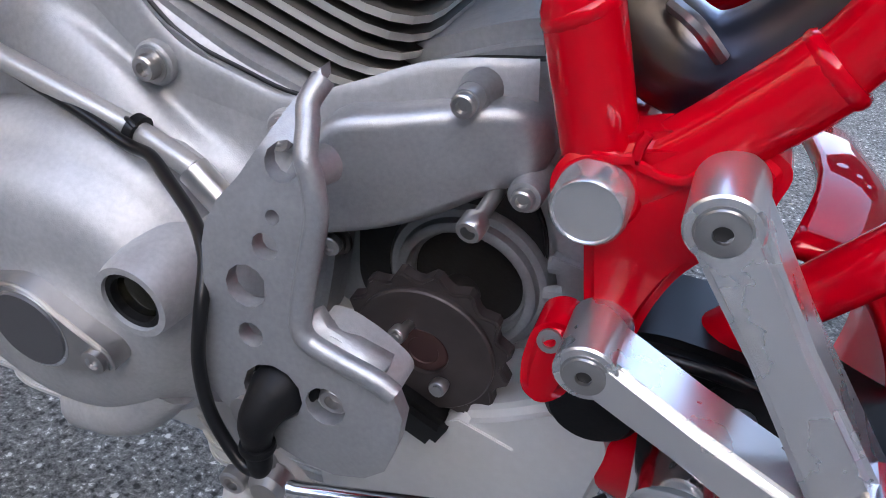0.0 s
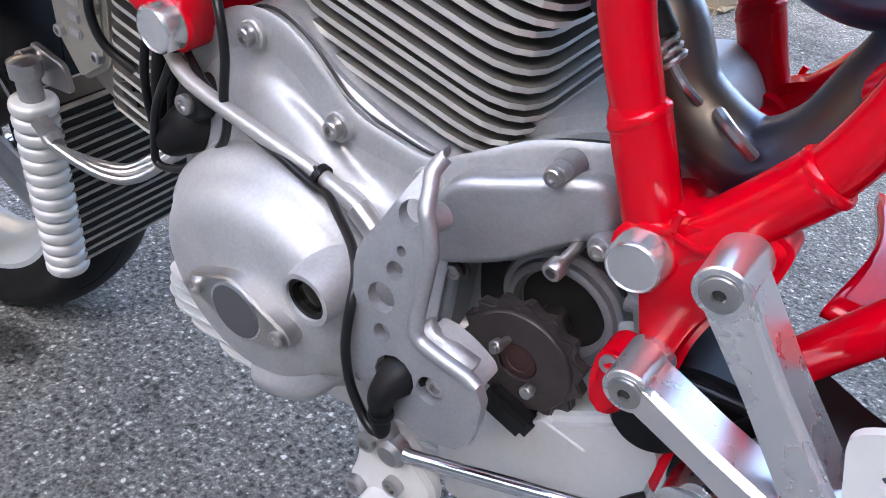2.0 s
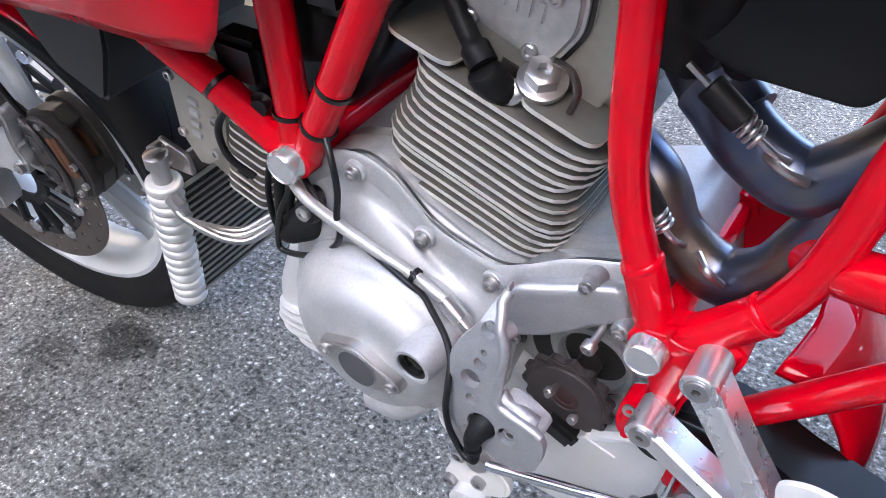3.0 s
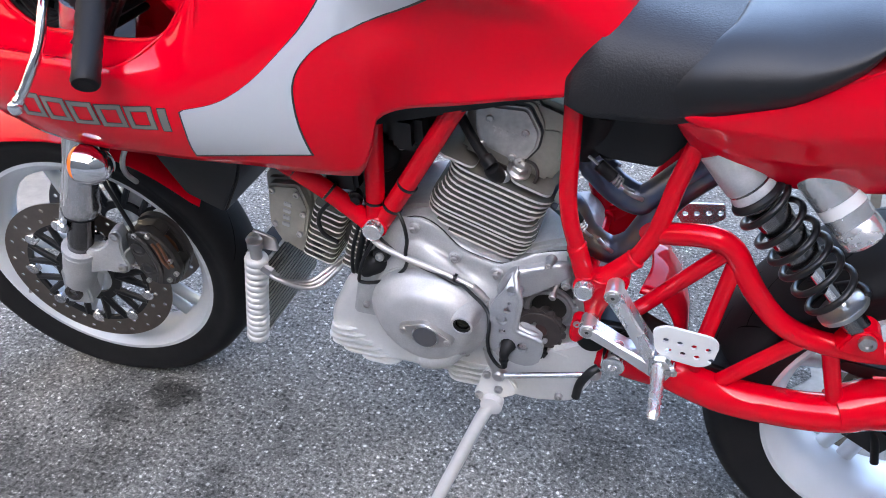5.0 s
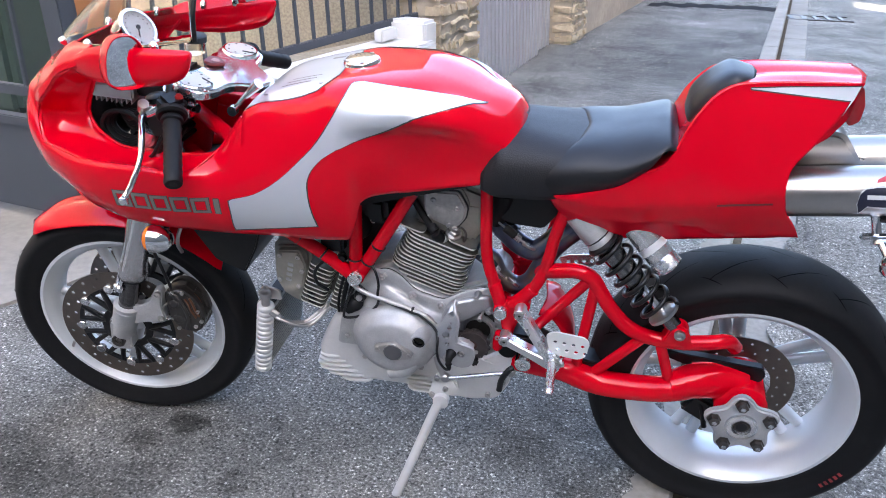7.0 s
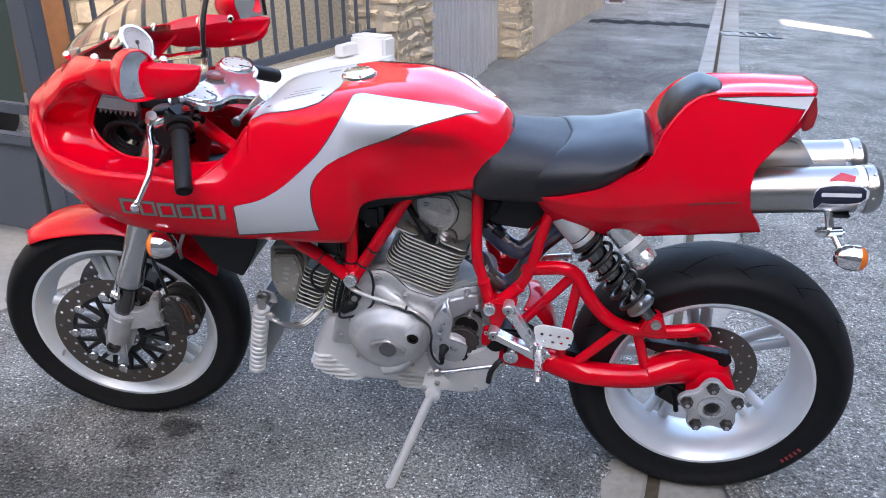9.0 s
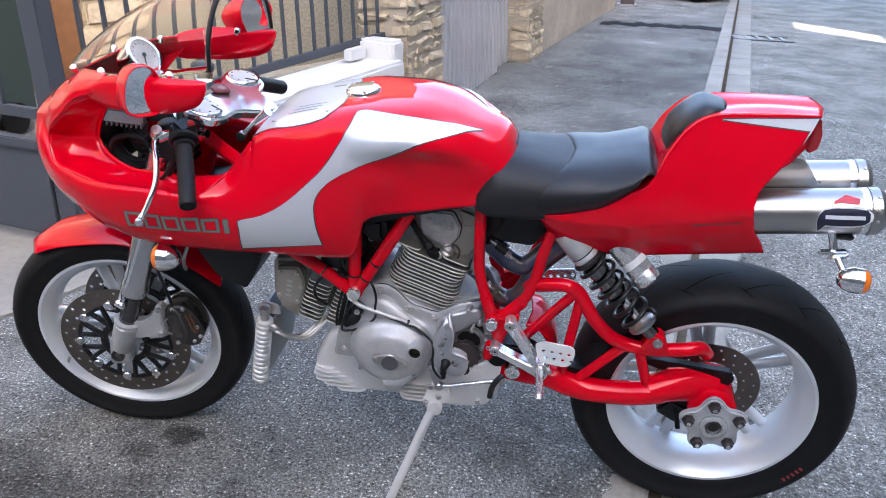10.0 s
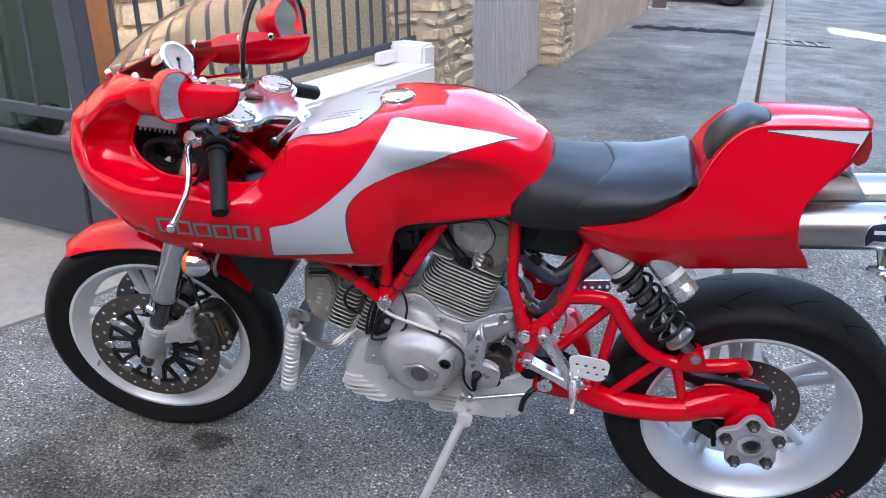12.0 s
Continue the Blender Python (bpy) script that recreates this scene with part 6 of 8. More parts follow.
peg = part("foot_peg", sweep(curve([(.342, -.150, .425), (.343, -.175, .420), (.344, -.205, .414), (.345, -.236, .407)], 5), [0.011, 0.0110] + [0.0088 - 0.0001 * k + 0.0014 * (k % 2) for k in range(12)] + [0.008, 0.006], 16), BRUSHED, rset, "ribbed aluminium foot peg")
part("peg_bracket", plate(fillet([(.328, .440), (.352, .444), (.366, .420), (.352, .398), (.330, .402)], 0.007), -.158, -.128, 0.004), POLISHED, rset)
part("peg_spring", lathe([(-0.012, 0.009), (0.012, 0.009)], (.352, -.150, .418), (1, 0, 0.3), 14), STEEL, rset)
for x, z in ((.350, .432), (.340, .405), (.362, .422)):
    screw(rset, (x, -.158, z), (0, -1, 0), 0.005, 0.004)
fp = [(.322, .498), (.345, .508), (.400, .516), (.405, .490), (.375, .470), (.350, .462)]
part("far_heel_guard", plate_holes(fillet(fp, 0.006, 3), [(.345 + 0.017 * k, .490 + 0.003 * k, .0045) for k in range(4)], .120, .124), BRUSHED, rset)

# ---- swingarm ----
SA = -0.100
low = curve([(.262, SA + .03, .352), (.31, SA + .01, .362), (.362, SA, .366), (.40, SA, .352), (.45, SA, .341), (.53, SA, .342), (.585, SA, .352), (.625, SA + .02, .350)], 6)
sw = part("swingarm", sweep(low, 0.0272, 24), FRAME_RED, BIKE, "red tubular single-sided swingarm")
up = curve([(.300, SA + .045, .570), (.325, SA + .015, .592), (.375, SA, .607), (.404, SA, .594), (.424, SA, .562), (.447, SA, .527), (.480, SA, .492), (.520, SA, .474), (.58, SA, .469), (.64, SA, .478), (.672, SA + .01, .478), (.692, SA + .03, .452)], 6)
part("upper_tube", sweep(up, 0.0150, 18), FRAME_RED, sw)
for a, b in (((.412, SA, .350), (.512, SA, .468)), ((.546, SA, .466), (.583, SA, .345)), ((.397, SA, .588), (.285, SA + .03, .424)), ((.412, SA, .585), (.388, SA, .376))):
    part("brace", sweep([a, b], 0.0110, 16), FRAME_RED, sw)
part("axle_housing", lathe([(-0.06, 0.040), (-0.05, 0.052), (0.045, 0.054), (0.055, 0.045)], (RC[0], -0.045, RC[1] + 0.012), (0, 1, 0), 36), FRAME_RED, sw)
part("housing_arm", sweep(curve([(.575, SA, .355), (.625, SA + .02, .362), (.675, -.06, .360), (.722, -.05, .350)], 5), [0.030, 0.031, 0.033, 0.034, 0.035, 0.037, 0.038, 0.039, 0.040, 0.041, 0.041, 0.041, 0.041, 0.041, 0.041, 0.040], 20), FRAME_RED, sw)
part("housing_lobe", sweep(curve([(.620, -.055, .385), (.655, -.052, .392), (.700, -.05, .385)], 5), 0.019, 14), FRAME_RED, sw)
lugp = [(.545, .478), (.560, .515), (.578, .523), (.594, .512), (.606, .474)]
part("shock_lug", plate(fillet(lugp, 0.008), -.122, -.088, 0.004), FRAME_RED, sw)
screw(sw, (.578, -.122, .504), (0, -1, 0), 0.0105, 0.008, socket=True)
part("chain_guard", plate(fillet([(.560, .405), (.582, .418), (.628, .414), (.756, .404), (.763, .385), (.754, .368), (.605, .390)], 0.006), -.066, -.046, 0.004), BLACK, sw, "black plastic chain guard")
slid = part("chain_slider", plate(fillet([(.236, .418), (.248, .427), (.264, .4305), (.288, .429), (.309, .423), (.336, .408), (.385, .392), (.455, .378), (.452, .356), (.40, .345), (.345, .368), (.328, .374), (.303, .382), (.277, .394), (.250, .406)], 0.010), -.092, -.040, 0.008, seg=4), BLACK, sw, "black plastic chain slider")
part("slider_ridge", sweep(curve([(.252, -.090, .421), (.288, -.091, .4215), (.312, -.091, .414), (.345, -.090, .396)], 6), 0.0035, 10), BLACK, slid)
part("slider_pad", lathe([(0, 0.016), (0.006, 0.0165), (0.007, 0.012), (0.007, 0)], (.299, -.088, .4055), (0, -1, 0), 24), BLACK, slid)
screw(slid, (.299, -.094, .4055), (0, -1, 0), 0.0065, 0.004)
tagp = part("tension_label", plate(fillet([(.313, .391), (.336, .3885), (.336, .380), (.313, .3825)], 0.001), -.0935, -.088, 0), WHITE, slid, "small white sticker")
part("pivot_cap", lathe([(0, 0.021), (0.014, 0.021), (0.017, 0.018), (0.017, 0)], (.244, -.080, .389), (0, -1, 0), 36), RUBBER, sw, "round black pivot cap")
part("slider_tail", plate(fillet([(.228, .372), (.247, .366), (.275, .350), (.279, .332), (.258, .344), (.232, .356)], 0.006), -.092, -.05, 0.004), BLACK, slid)
part("pin_lug", plate(fillet([(.2150, .4267), (.2230, .4325), (.2310, .4307), (.2360, .4120), (.2330, .3960), (.2233, .3860), (.2140, .3917), (.2125, .4080)], 0.006), -.106, -.078, 0.005, seg=3), FRAME_RED, sw)
screw(sw, (.2231, -.1045, .4255), (0, -1, .25), 0.0050, 0.002)
HUG = [[(x, y, z), (x + 0.01, y + 0.06, z + 0.006), (x, y + 0.13, z)] for x, y, z in ((.300, -.045, .455), (.322, -.045, .452), (.345, -.045, .430), (.362, -.045, .390), (.368, -.045, .340), (.366, -.045, .30))]
hb = bmesh.new()
hr = [[hb.verts.new(p) for p in row] for row in [spline_rows(np.array(r), np.linspace(0, 2, 9)) for r in pchip(range(6), HUG, np.linspace(0, 5, 26))]]
for a, b in zip(hr, hr[1:]):
    for j in range(8):
        hb.faces.new((a[j], a[j + 1], b[j + 1], b[j]))
part("front_web", hb, FRAME_RED, sw, "curved red swingarm web", solid=0.006)

# ---- rear hub and brake ----
star = []
for k in range(60):
    a = 2 * math.pi * k / 60 + math.pi / 2 + 0.12
    r = 0.064 + 0.0095 * math.cos(5 * (a - math.pi / 2 - 0.12))
    star.append((RC[0] + r * math.cos(a), RC[1] + r * math.sin(a)))
hubp = part("hub_carrier", plate(star, -.138, -.122, 0.004, seg=3), CAST, rear_wheel, "steel five-lobed hub carrier")
part("hub_collar", lathe([(0, 0.031), (0.004, 0.031), (0.006, 0.028), (0.006, 0.019), (-0.006, 0.017), (-0.006, 0)], (RC[0], -.138, RC[1]), (0, -1, 0), 40), BRUSHED, rear_wheel)
part("hub_spline", plate([(RC[0] + (0.0165, 0.0165, 0.013, 0.013)[k % 4] * math.cos(2 * math.pi * k / 72), RC[1] + (0.0165, 0.0165, 0.013, 0.013)[k % 4] * math.sin(2 * math.pi * k / 72)) for k in range(72)], -.1405, -.130, 0), DARK_STEEL, rear_wheel)
part("hub_bore", lathe([(0, 0.0105), (0.0008, 0.0105)], (RC[0], -.1405, RC[1]), (0, -1, 0), 24), SATIN, rear_wheel)
for k in range(5):
    a = 2 * math.pi * k / 5 + math.pi / 2 + 0.12
    p = (RC[0] + 0.055 * math.cos(a), -.138, RC[1] + 0.055 * math.sin(a))
    part("nut", lathe([(0, 0.0142), (0.003, 0.0142), (0.003, 0.0112), (0.012, 0.0112)], p, (0, -1, 0), 6), DARK_STEEL, rear_wheel)
    part("stud_tip", lathe([(0.011, 0.0050), (0.016, 0.0050)], p, (0, -1, 0), 14), POLISHED, rear_wheel)
part("hub_tube", lathe([(0, 0.032), (0.13, 0.034)], (RC[0], -.125, RC[1]), (0, 1, 0), 28), STEEL, rear_wheel)
brake_disc(rear_wheel, RC, 0.0, 0.070, 0.118, holes=20, bore=0.0026)
rc = part("rear_caliper", box((.655, -.02, .262), (0.07, 0.06, 0.055), 0.008, (0, 30, 0)), SATIN, BIKE, "black rear brake caliper")
part("caliper_hose", sweep(curve([(.645, -.04, .29), (.660, -.05, .26), (.668, -.06, .225)], 5), 0.006, 10), RUBBER, rc)

# ---- shock absorber ----
up0, lo0 = V(.385, -.085, .703), V(.572, -.105, .505)
d = (lo0 - up0).normalized()
ln = (lo0 - up0).length
shock = part("shock_absorber", lathe([(0, 0.020), (0.012, 0.027), (0.055, 0.027), (0.058, 0.024), (0.10, 0.021), (0.105, 0.0225), (0.15, 0.0225), (0.155, 0.009), (ln - 0.035, 0.009), (ln - 0.03, 0.016), (ln, 0.016)], up0, d, 28), material("polished_shock_body", (0.22, 0.21, 0.205), 0.22, metal=1.0, grain=0.1, scale=60), BIKE, "rear shock absorber")
part("spring_seat", lathe([(0.042, 0.030), (0.046, 0.034), (0.050, 0.034), (0.053, 0.030)], up0, d, 32), SATIN, shock)
part("shock_shaft", lathe([(0.150, 0.0095), (ln - 0.034, 0.0095)], up0, d, 24), CHROME, shock)
part("spring_seat", lathe([(ln - 0.048, 0.026), (ln - 0.044, 0.032), (ln - 0.038, 0.032), (ln - 0.035, 0.024)], up0, d, 32), STEEL, shock)
coil, u = [], d.cross(V(0, 1, 0)).normalized()
w = d.cross(u)
for k in range(6 * 24 + 1):
    t = k / (6 * 24)
    a = 2 * math.pi * 6 * t
    coil.append(up0 + d * (0.055 + (ln - 0.10) * (t + 0.02 * math.sin(2 * math.pi * t))) + 0.0335 * (math.cos(a) * u + math.sin(a) * w))
part("spring", sweep(coil, 0.0045, 10), CABLE, shock, "black coil spring")
part("top_mount", lathe([(-0.03, 0.026), (0.0, 0.0275), (0.026, 0.0280), (0.029, 0.0265), (0.036, 0.0285), (0.041, 0.0285), (0.043, 0.0265)], up0, d, 28), CAST, shock)
res = part("reservoir", lathe([(0, 0.022), (0.003, 0.0265), (0.076, 0.0265), (0.078, 0.0250), (0.082, 0.0265), (0.102, 0.0265), (0.106, 0.022)], (.470, -.075, .708), (.70, -.28, -.66), 28), BRUSHED, shock, "polished shock reservoir")
part("reservoir_sticker", lathe([(0.046, 0.0267), (0.060, 0.0267)], (.470, -.075, .708), (.70, -.28, -.66), 28, ends=False), WHITE, res, "pale printed sticker band")

# ---- exhaust ----
mu_d = V(0.993, 0, 0.104).normalized()
for s, x0, x1 in ((-1, .70, .945), (1, .70, .955)):
    o = V(x0, s * .066, .796)
    L = x1 - x0
    mf = part("muffler", lathe([(-0.06, 0.030), (-0.02, 0.0435), (0, 0.0440), (L - 0.028, 0.0440), (L - 0.027, 0.0455), (L - 0.010, 0.0455), (L, 0.038), (L, 0.030), (L - 0.09, 0.028), (L - 0.09, 0)], o, mu_d, 40, ends=False), MUFFLER, BIKE, "satin titanium muffler", angle=35)
    part("end_band", lathe([(L - 0.042, 0.0446), (L - 0.030, 0.0446)], o, mu_d, 40), POLISHED, mf)
    for k in range(6):
        a = k * math.pi / 3
        side = V(0, math.cos(a), math.sin(a))
        screw(mf, o + mu_d * (L - 0.018) + side * 0.0452, side, 0.0035, 0.0025, "rivet", socket=False)
    if s < 0:
        MUF = (mf, o, L)
part("crossover", plate(fillet([(.71, .885), (.80, .895), (.845, .835), (.72, .82)], 0.02), -.02, .07, 0.01), MUFFLER, BIKE, "satin exhaust collector housing")
p1 = part("exhaust_pipe", sweep(curve([(.165, -.02, .585), (.195, -.035, .572), (.214, -.04, .540), (.250, -.042, .520), (.280, -.045, .537), (.300, -.045, .575), (.330, -.04, .63), (.42, -.02, .70), (.55, .0, .76)], 8), 0.0205, 20), PIPE, BIKE, "heat-stained steel exhaust header")
p2 = part("exhaust_pipe", sweep(curve([(.185, .01, .655), (.220, -.02, .636), (.250, -.035, .618), (.281, -.04, .608), (.305, -.04, .622), (.36, -.03, .675), (.45, -.01, .73), (.56, .02, .78)], 8), 0.0215, 20), PIPE, BIKE, "heat-stained steel exhaust header")
part("slip_joint", lathe([(0, 0.0235), (0.03, 0.0235)], (.213, -.015, .640), (.82, -.35, -.45), 24), PIPE, p2)
for a, b in (((.222, -.062, .668), (.262, -.066, .640)), ((.190, -.066, .600), (.218, -.068, .562))):
    a, b = V(*a), V(*b)
    dd = (b - a).normalized()
    part("spring_hook", sweep(curve([a - dd * 0.012, a, b, b + dd * 0.014 + V(0, 0.012, -0.004)], 3), 0.0022, 8), STEEL, p2)
    part("spring_sleeve", lathe([(0, 0.0075), (0.001, 0.0085), (0.026, 0.0085), (0.027, 0.0075)], a + dd * 0.004, dd, 16), RUBBER, p2)
    hx = []
    for k in range(49):
        t = k / 48
        hx.append(a + dd * (0.028 + 0.016 * t) + 0.0065 * (math.cos(12.566 * 2 * t) * V(0, 1, 0) + math.sin(12.566 * 2 * t) * dd.cross(V(0, 1, 0))))
    part("hook_spring", sweep(hx, 0.0013, 6), STEEL, p2)
for p, q in (((.236, -.058, .545), (.256, -.064, .532)), ((.262, -.058, .630), (.286, -.062, .622))):
    part("weld_tab", sweep(curve([p, ((p[0] + q[0]) / 2, -.068, (p[2] + q[2]) / 2 + 0.004), q], 5), 0.0030, 8), STEEL, p1)

# ---- battery box and airbox behind the engine ----
part("battery_box", plate(fillet([(.205, .765), (.200, .690), (.235, .672), (.300, .668), (.335, .715), (.330, .765)], 0.008), -.060, .07, 0.005), SATIN, BIKE, "black battery box")
part("air_hose", sweep(curve([(.198, -.02, .665), (.212, -.04, .70), (.222, -.05, .74)], 5), 0.024, 18), RUBBER, BIKE, "black rubber intake hose")
part("intake_pipe", sweep([(.205, .0, .640), (.232, -.03, .668)], 0.013, 16), POLISHED, BIKE, "polished intake pipe")
part("radiator_shroud", plate(fillet([(-.48, .66), (-.27, .66), (-.30, .57), (-.335, .505), (-.40, .53)], 0.01), -.095, .09, 0.006), SATIN, BIKE, "black inner fairing panel")
part("inner_tank_shade", plate(fillet([(-.20, .66), (.18, .77), (.18, .80), (-.20, .85)], 0.01), -.10, .10, 0.004), SATIN, BIKE, "black underside of the tank")
part("wiring_cover", box((-.13, -.075, .600), (0.05, 0.03, 0.04), 0.006), BLACK, BIKE, "black connector block")
part("coil_block", box((-.035, -.055, .68), (0.05, 0.05, 0.06), 0.012), BLACK, BIKE, "black ignition coil")
air = part("airbox", pillow(fillet([(-.150, .690), (.020, .720), (.004, .660), (-.030, .600), (-.075, .540), (-.130, .520), (-.160, .580)], 0.018), -.035, .075, 0.014, 5), BLACK, BIKE, "black plastic airbox between the frame tubes")
part("intake_bell", lathe([(-0.03, 0.030), (0.0, 0.031), (0.010, 0.028), (0.017, 0.020), (0.020, 0.008), (0.020, 0)], (-.088, -.040, .622), (.1, -1, .2), 28), RUBBER, air)
screw(air, (-.052, -.040, .640), (0, -1, 0), 0.006, 0.006)
plug = part("plug_connector", lathe([(-0.012, 0.009), (0.0, 0.0115), (0.010, 0.0115), (0.012, 0.009), (0.016, 0.007)], (-.114, -.080, .567), (.3, -.9, .1), 18), BLACK, BIKE, "black round cable connector")
part("plug_cable", sweep(curve([(-.118, -.070, .568), (-.150, -.085, .556), (-.172, -.092, .530), (-.170, -.092, .500), (-.150, -.085, .480)], 6), 0.0035, 10), CABLE, plug)

# ---- painted stripes, panel and marks on the bodywork ----
from mathutils.bvhtree import BVHTree


def tree_of(ob):
    return BVHTree.FromPolygons([v.co.copy() for v in ob.data.vertices], [tuple(p.vertices) for p in ob.data.polygons])


def along(pts, n):
    """n points evenly along a polyline of pairs."""
    p = np.array(pts, float)
    s = np.concatenate([[0], np.cumsum(np.linalg.norm(np.diff(p, axis=0), axis=1))])
    q = np.linspace(0, s[-1], n)
    return np.stack([np.interp(q, s, p[:, 0]), np.interp(q, s, p[:, 1])], axis=1)


def decal(name, tree, edge_a, edge_b, mat, parent, lift, label="", n=48, m=10, from_top=False, side=-1, grow=0.0, slope=0.0):
    """A thin skin lying on a surface between two edge lines, given in x, z (or x, y from above)."""
    bm = bmesh.new()
    a, b = along(edge_a, n), along(edge_b, n)
    if grow:
        d = b - a
        ln = np.maximum(np.linalg.norm(d, axis=1, keepdims=True), 1e-4)
        a, b = a - d / ln * grow, b + d / ln * grow
        a[0], b[0] = a[0] - (a[1] - a[0]) * grow / 0.006, b[0] - (b[1] - b[0]) * grow / 0.006
        a[-1], b[-1] = a[-1] + (a[-1] - a[-2]) * grow / 0.006, b[-1] + (b[-1] - b[-2]) * grow / 0.006
    rows = []
    for i in range(n):
        row = []
        for j in range(m):
            u, w = a[i] + (b[i] - a[i]) * j / (m - 1)
            o, d = (V(u, w, 1.5), V(0, 0, -1)) if from_top else (V(u, side * 1.0, w), V(0, -side, -slope).normalized())
            p, nr, _, _ = tree.ray_cast(o, d)
            if p is None:
                p, nr, _, _ = tree.find_nearest(V(u, w, 0.95) if from_top else V(u, side * 0.15, w))
            if nr.dot(d) > 0:
                nr = -nr
            row.append(bm.verts.new(p + nr * lift))
        rows.append(row)
    for r0, r1 in zip(rows, rows[1:]):
        for j in range(m - 1):
            bm.faces.new((r0[j], r0[j + 1], r1[j + 1], r1[j]))
    bmesh.ops.remove_doubles(bm, verts=bm.verts[:], dist=0.00005)
    return part(name, bm, mat, parent, label, angle=60)


BT, TT = tree_of(BODY), tree_of(TAIL_OB)
OUTER = [(0.184, 1.4804), (0.110, 1.4818), (0.033, 1.4868), (-0.034, 1.4944), (-0.050, 1.4894), (-0.057, 1.4550), (-0.077, 1.4090), (-0.103, 1.3616), (-0.137, 1.3208), (-0.185, 1.2736), (-0.233, 1.2416), (-0.274, 1.2268), (-0.282, 1.2232), (-0.282, 1.1930), (-0.286, 1.1622)]
INNER = [(0.184, 1.4802), (0.114, 1.4446), (0.042, 1.4090), (-0.027, 1.3774), (-0.069, 1.3490), (-0.097, 1.3270), (-0.116, 1.3030), (-0.126, 1.2772), (-0.127, 1.2446), (-0.124, 1.2168), (-0.118, 1.1884)]
OUTER = [p.to_2d() for run in (OUTER[:4], OUTER[4:13], OUTER[12:]) for p in curve([(*p, 0) for p in run], 4)]
INNER = [p.to_2d() for p in curve([(*p, 0) for p in INNER], 4)]
for side in (-1, 1):
    decal("stripe_border", BT, OUTER, INNER, LINE, BODY, 0.0027, side=side, grow=0.0025, n=90, m=16, slope=0.6)
    decal("silver_stripe", BT, OUTER, INNER, SILVER, BODY, 0.0033, "silver painted stripe with a thin black edge", side=side, n=90, m=16, slope=0.6)
    ta, tb = [(.628, .977), (.69, .982), (.75, .985), (.795, .988)], [(.628, .976), (.69, .972), (.74, .969), (.786, .966)]
    decal("tail_stripe_border", TT, ta, tb, LINE, TAIL_OB, 0.0027, side=side, grow=0.002)
    decal("tail_stripe", TT, ta, tb, SILVER, TAIL_OB, 0.0033, "silver tail stripe", side=side)
    # six plain outlined blocks stand where the maker's mark is
    for k in range(6):
        x0 = -.508 + 0.0385 * k + (0.004 if k == 5 else 0)
        wdt = 0.034 if k < 5 else 0.010
        z1, z0 = .757 - 0.0022 * k, .722 - 0.0016 * k
        for ea, eb in (([(x0, z1), (x0 + wdt, z1)], [(x0, z1 - .006), (x0 + wdt, z1 - .006)]), ([(x0, z0 + .005), (x0 + wdt, z0 + .005)], [(x0, z0), (x0 + wdt, z0)]), ([(x0, z1), (x0, z0)], [(x0 + .006, z1), (x0 + .006, z0)]), ([(x0 + wdt - .006, z1), (x0 + wdt - .006, z0)], [(x0 + wdt, z1), (x0 + wdt, z0)])):
            decal("mark_bar", BT, ea, eb, LINE, BODY, 0.0027, side=side, n=8, m=4, grow=0.0012)
            decal("mark_bar", BT, ea, eb, LETTER, BODY, 0.0031, side=side, n=8, m=4)
    decal("small_mark", TT, [(.600, .789), (.690, .799)], [(.600, .785), (.690, .795)], MAROON, TAIL_OB, 0.0028, side=side, n=14, m=3)
decal("tank_panel_border", BT, [(-.256, -.136), (-.19, -.129), (-.144, -.127), (-.113, -.121), (-.096, -.098), (-.088, -.07), (-.090, -.035), (-.098, 0)], [(-.256, 0), (-.098, 0)], LINE, BODY, 0.0027, from_top=True, n=40, m=12)
decal("tank_panel", BT, [(-.255, -.134), (-.19, -.127), (-.145, -.125), (-.115, -.119), (-.098, -.097), (-.090, -.07), (-.092, -.035), (-.100, 0)], [(-.255, 0), (-.100, 0)], SILVER, BODY, 0.0033, "silver panel on the tank top", from_top=True, n=40, m=12)
decal("tank_panel_border", BT, [(-.256, .136), (-.19, .129), (-.144, .127), (-.113, .121), (-.096, .098), (-.088, .07), (-.090, .035), (-.098, 0)], [(-.256, 0), (-.098, 0)], LINE, BODY, 0.0027, from_top=True, n=40, m=12)
decal("tank_panel", BT, [(-.255, .134), (-.19, .127), (-.145, .125), (-.115, .119), (-.098, .097), (-.090, .07), (-.092, .035), (-.100, 0)], [(-.255, 0), (-.100, 0)], SILVER, BODY, 0.0033, from_top=True, n=40, m=12)
for k in range(3):
    decal("panel_slot", BT, [(-.200 + 0.006 * k, -.085 + 0.014 * k), (-.140 + 0.006 * k, -.085 + 0.014 * k)], [(-.200 + 0.006 * k, -.081 + 0.014 * k), (-.140 + 0.006 * k, -.081 + 0.014 * k)], LETTER, BODY, 0.0038, from_top=True, n=10, m=3)
decal("panel_label", BT, [(-.145, .045), (-.118, .045)], [(-.145, .057), (-.118, .057)], LETTER, BODY, 0.0038, from_top=True, n=6, m=4)
cap = part("fuel_cap", lathe([(-0.01, 0.036), (0.004, 0.036), (0.008, 0.034), (0.012, 0.029), (0.0135, 0.018), (0.014, 0.0)], (-.068, 0.0, .958), (-.06, 0, 1), 40), CHROME, BODY, "polished fuel filler cap")
for k in range(5):
    a = 2 * math.pi * k / 5
    part("cap_screw", lathe([(0, 0.004), (0.0025, 0.004), (0.003, 0.002)], (-.068 + 0.033 * math.cos(a), 0.033 * math.sin(a), .967), (0, 0, 1), 10), STEEL, BODY)
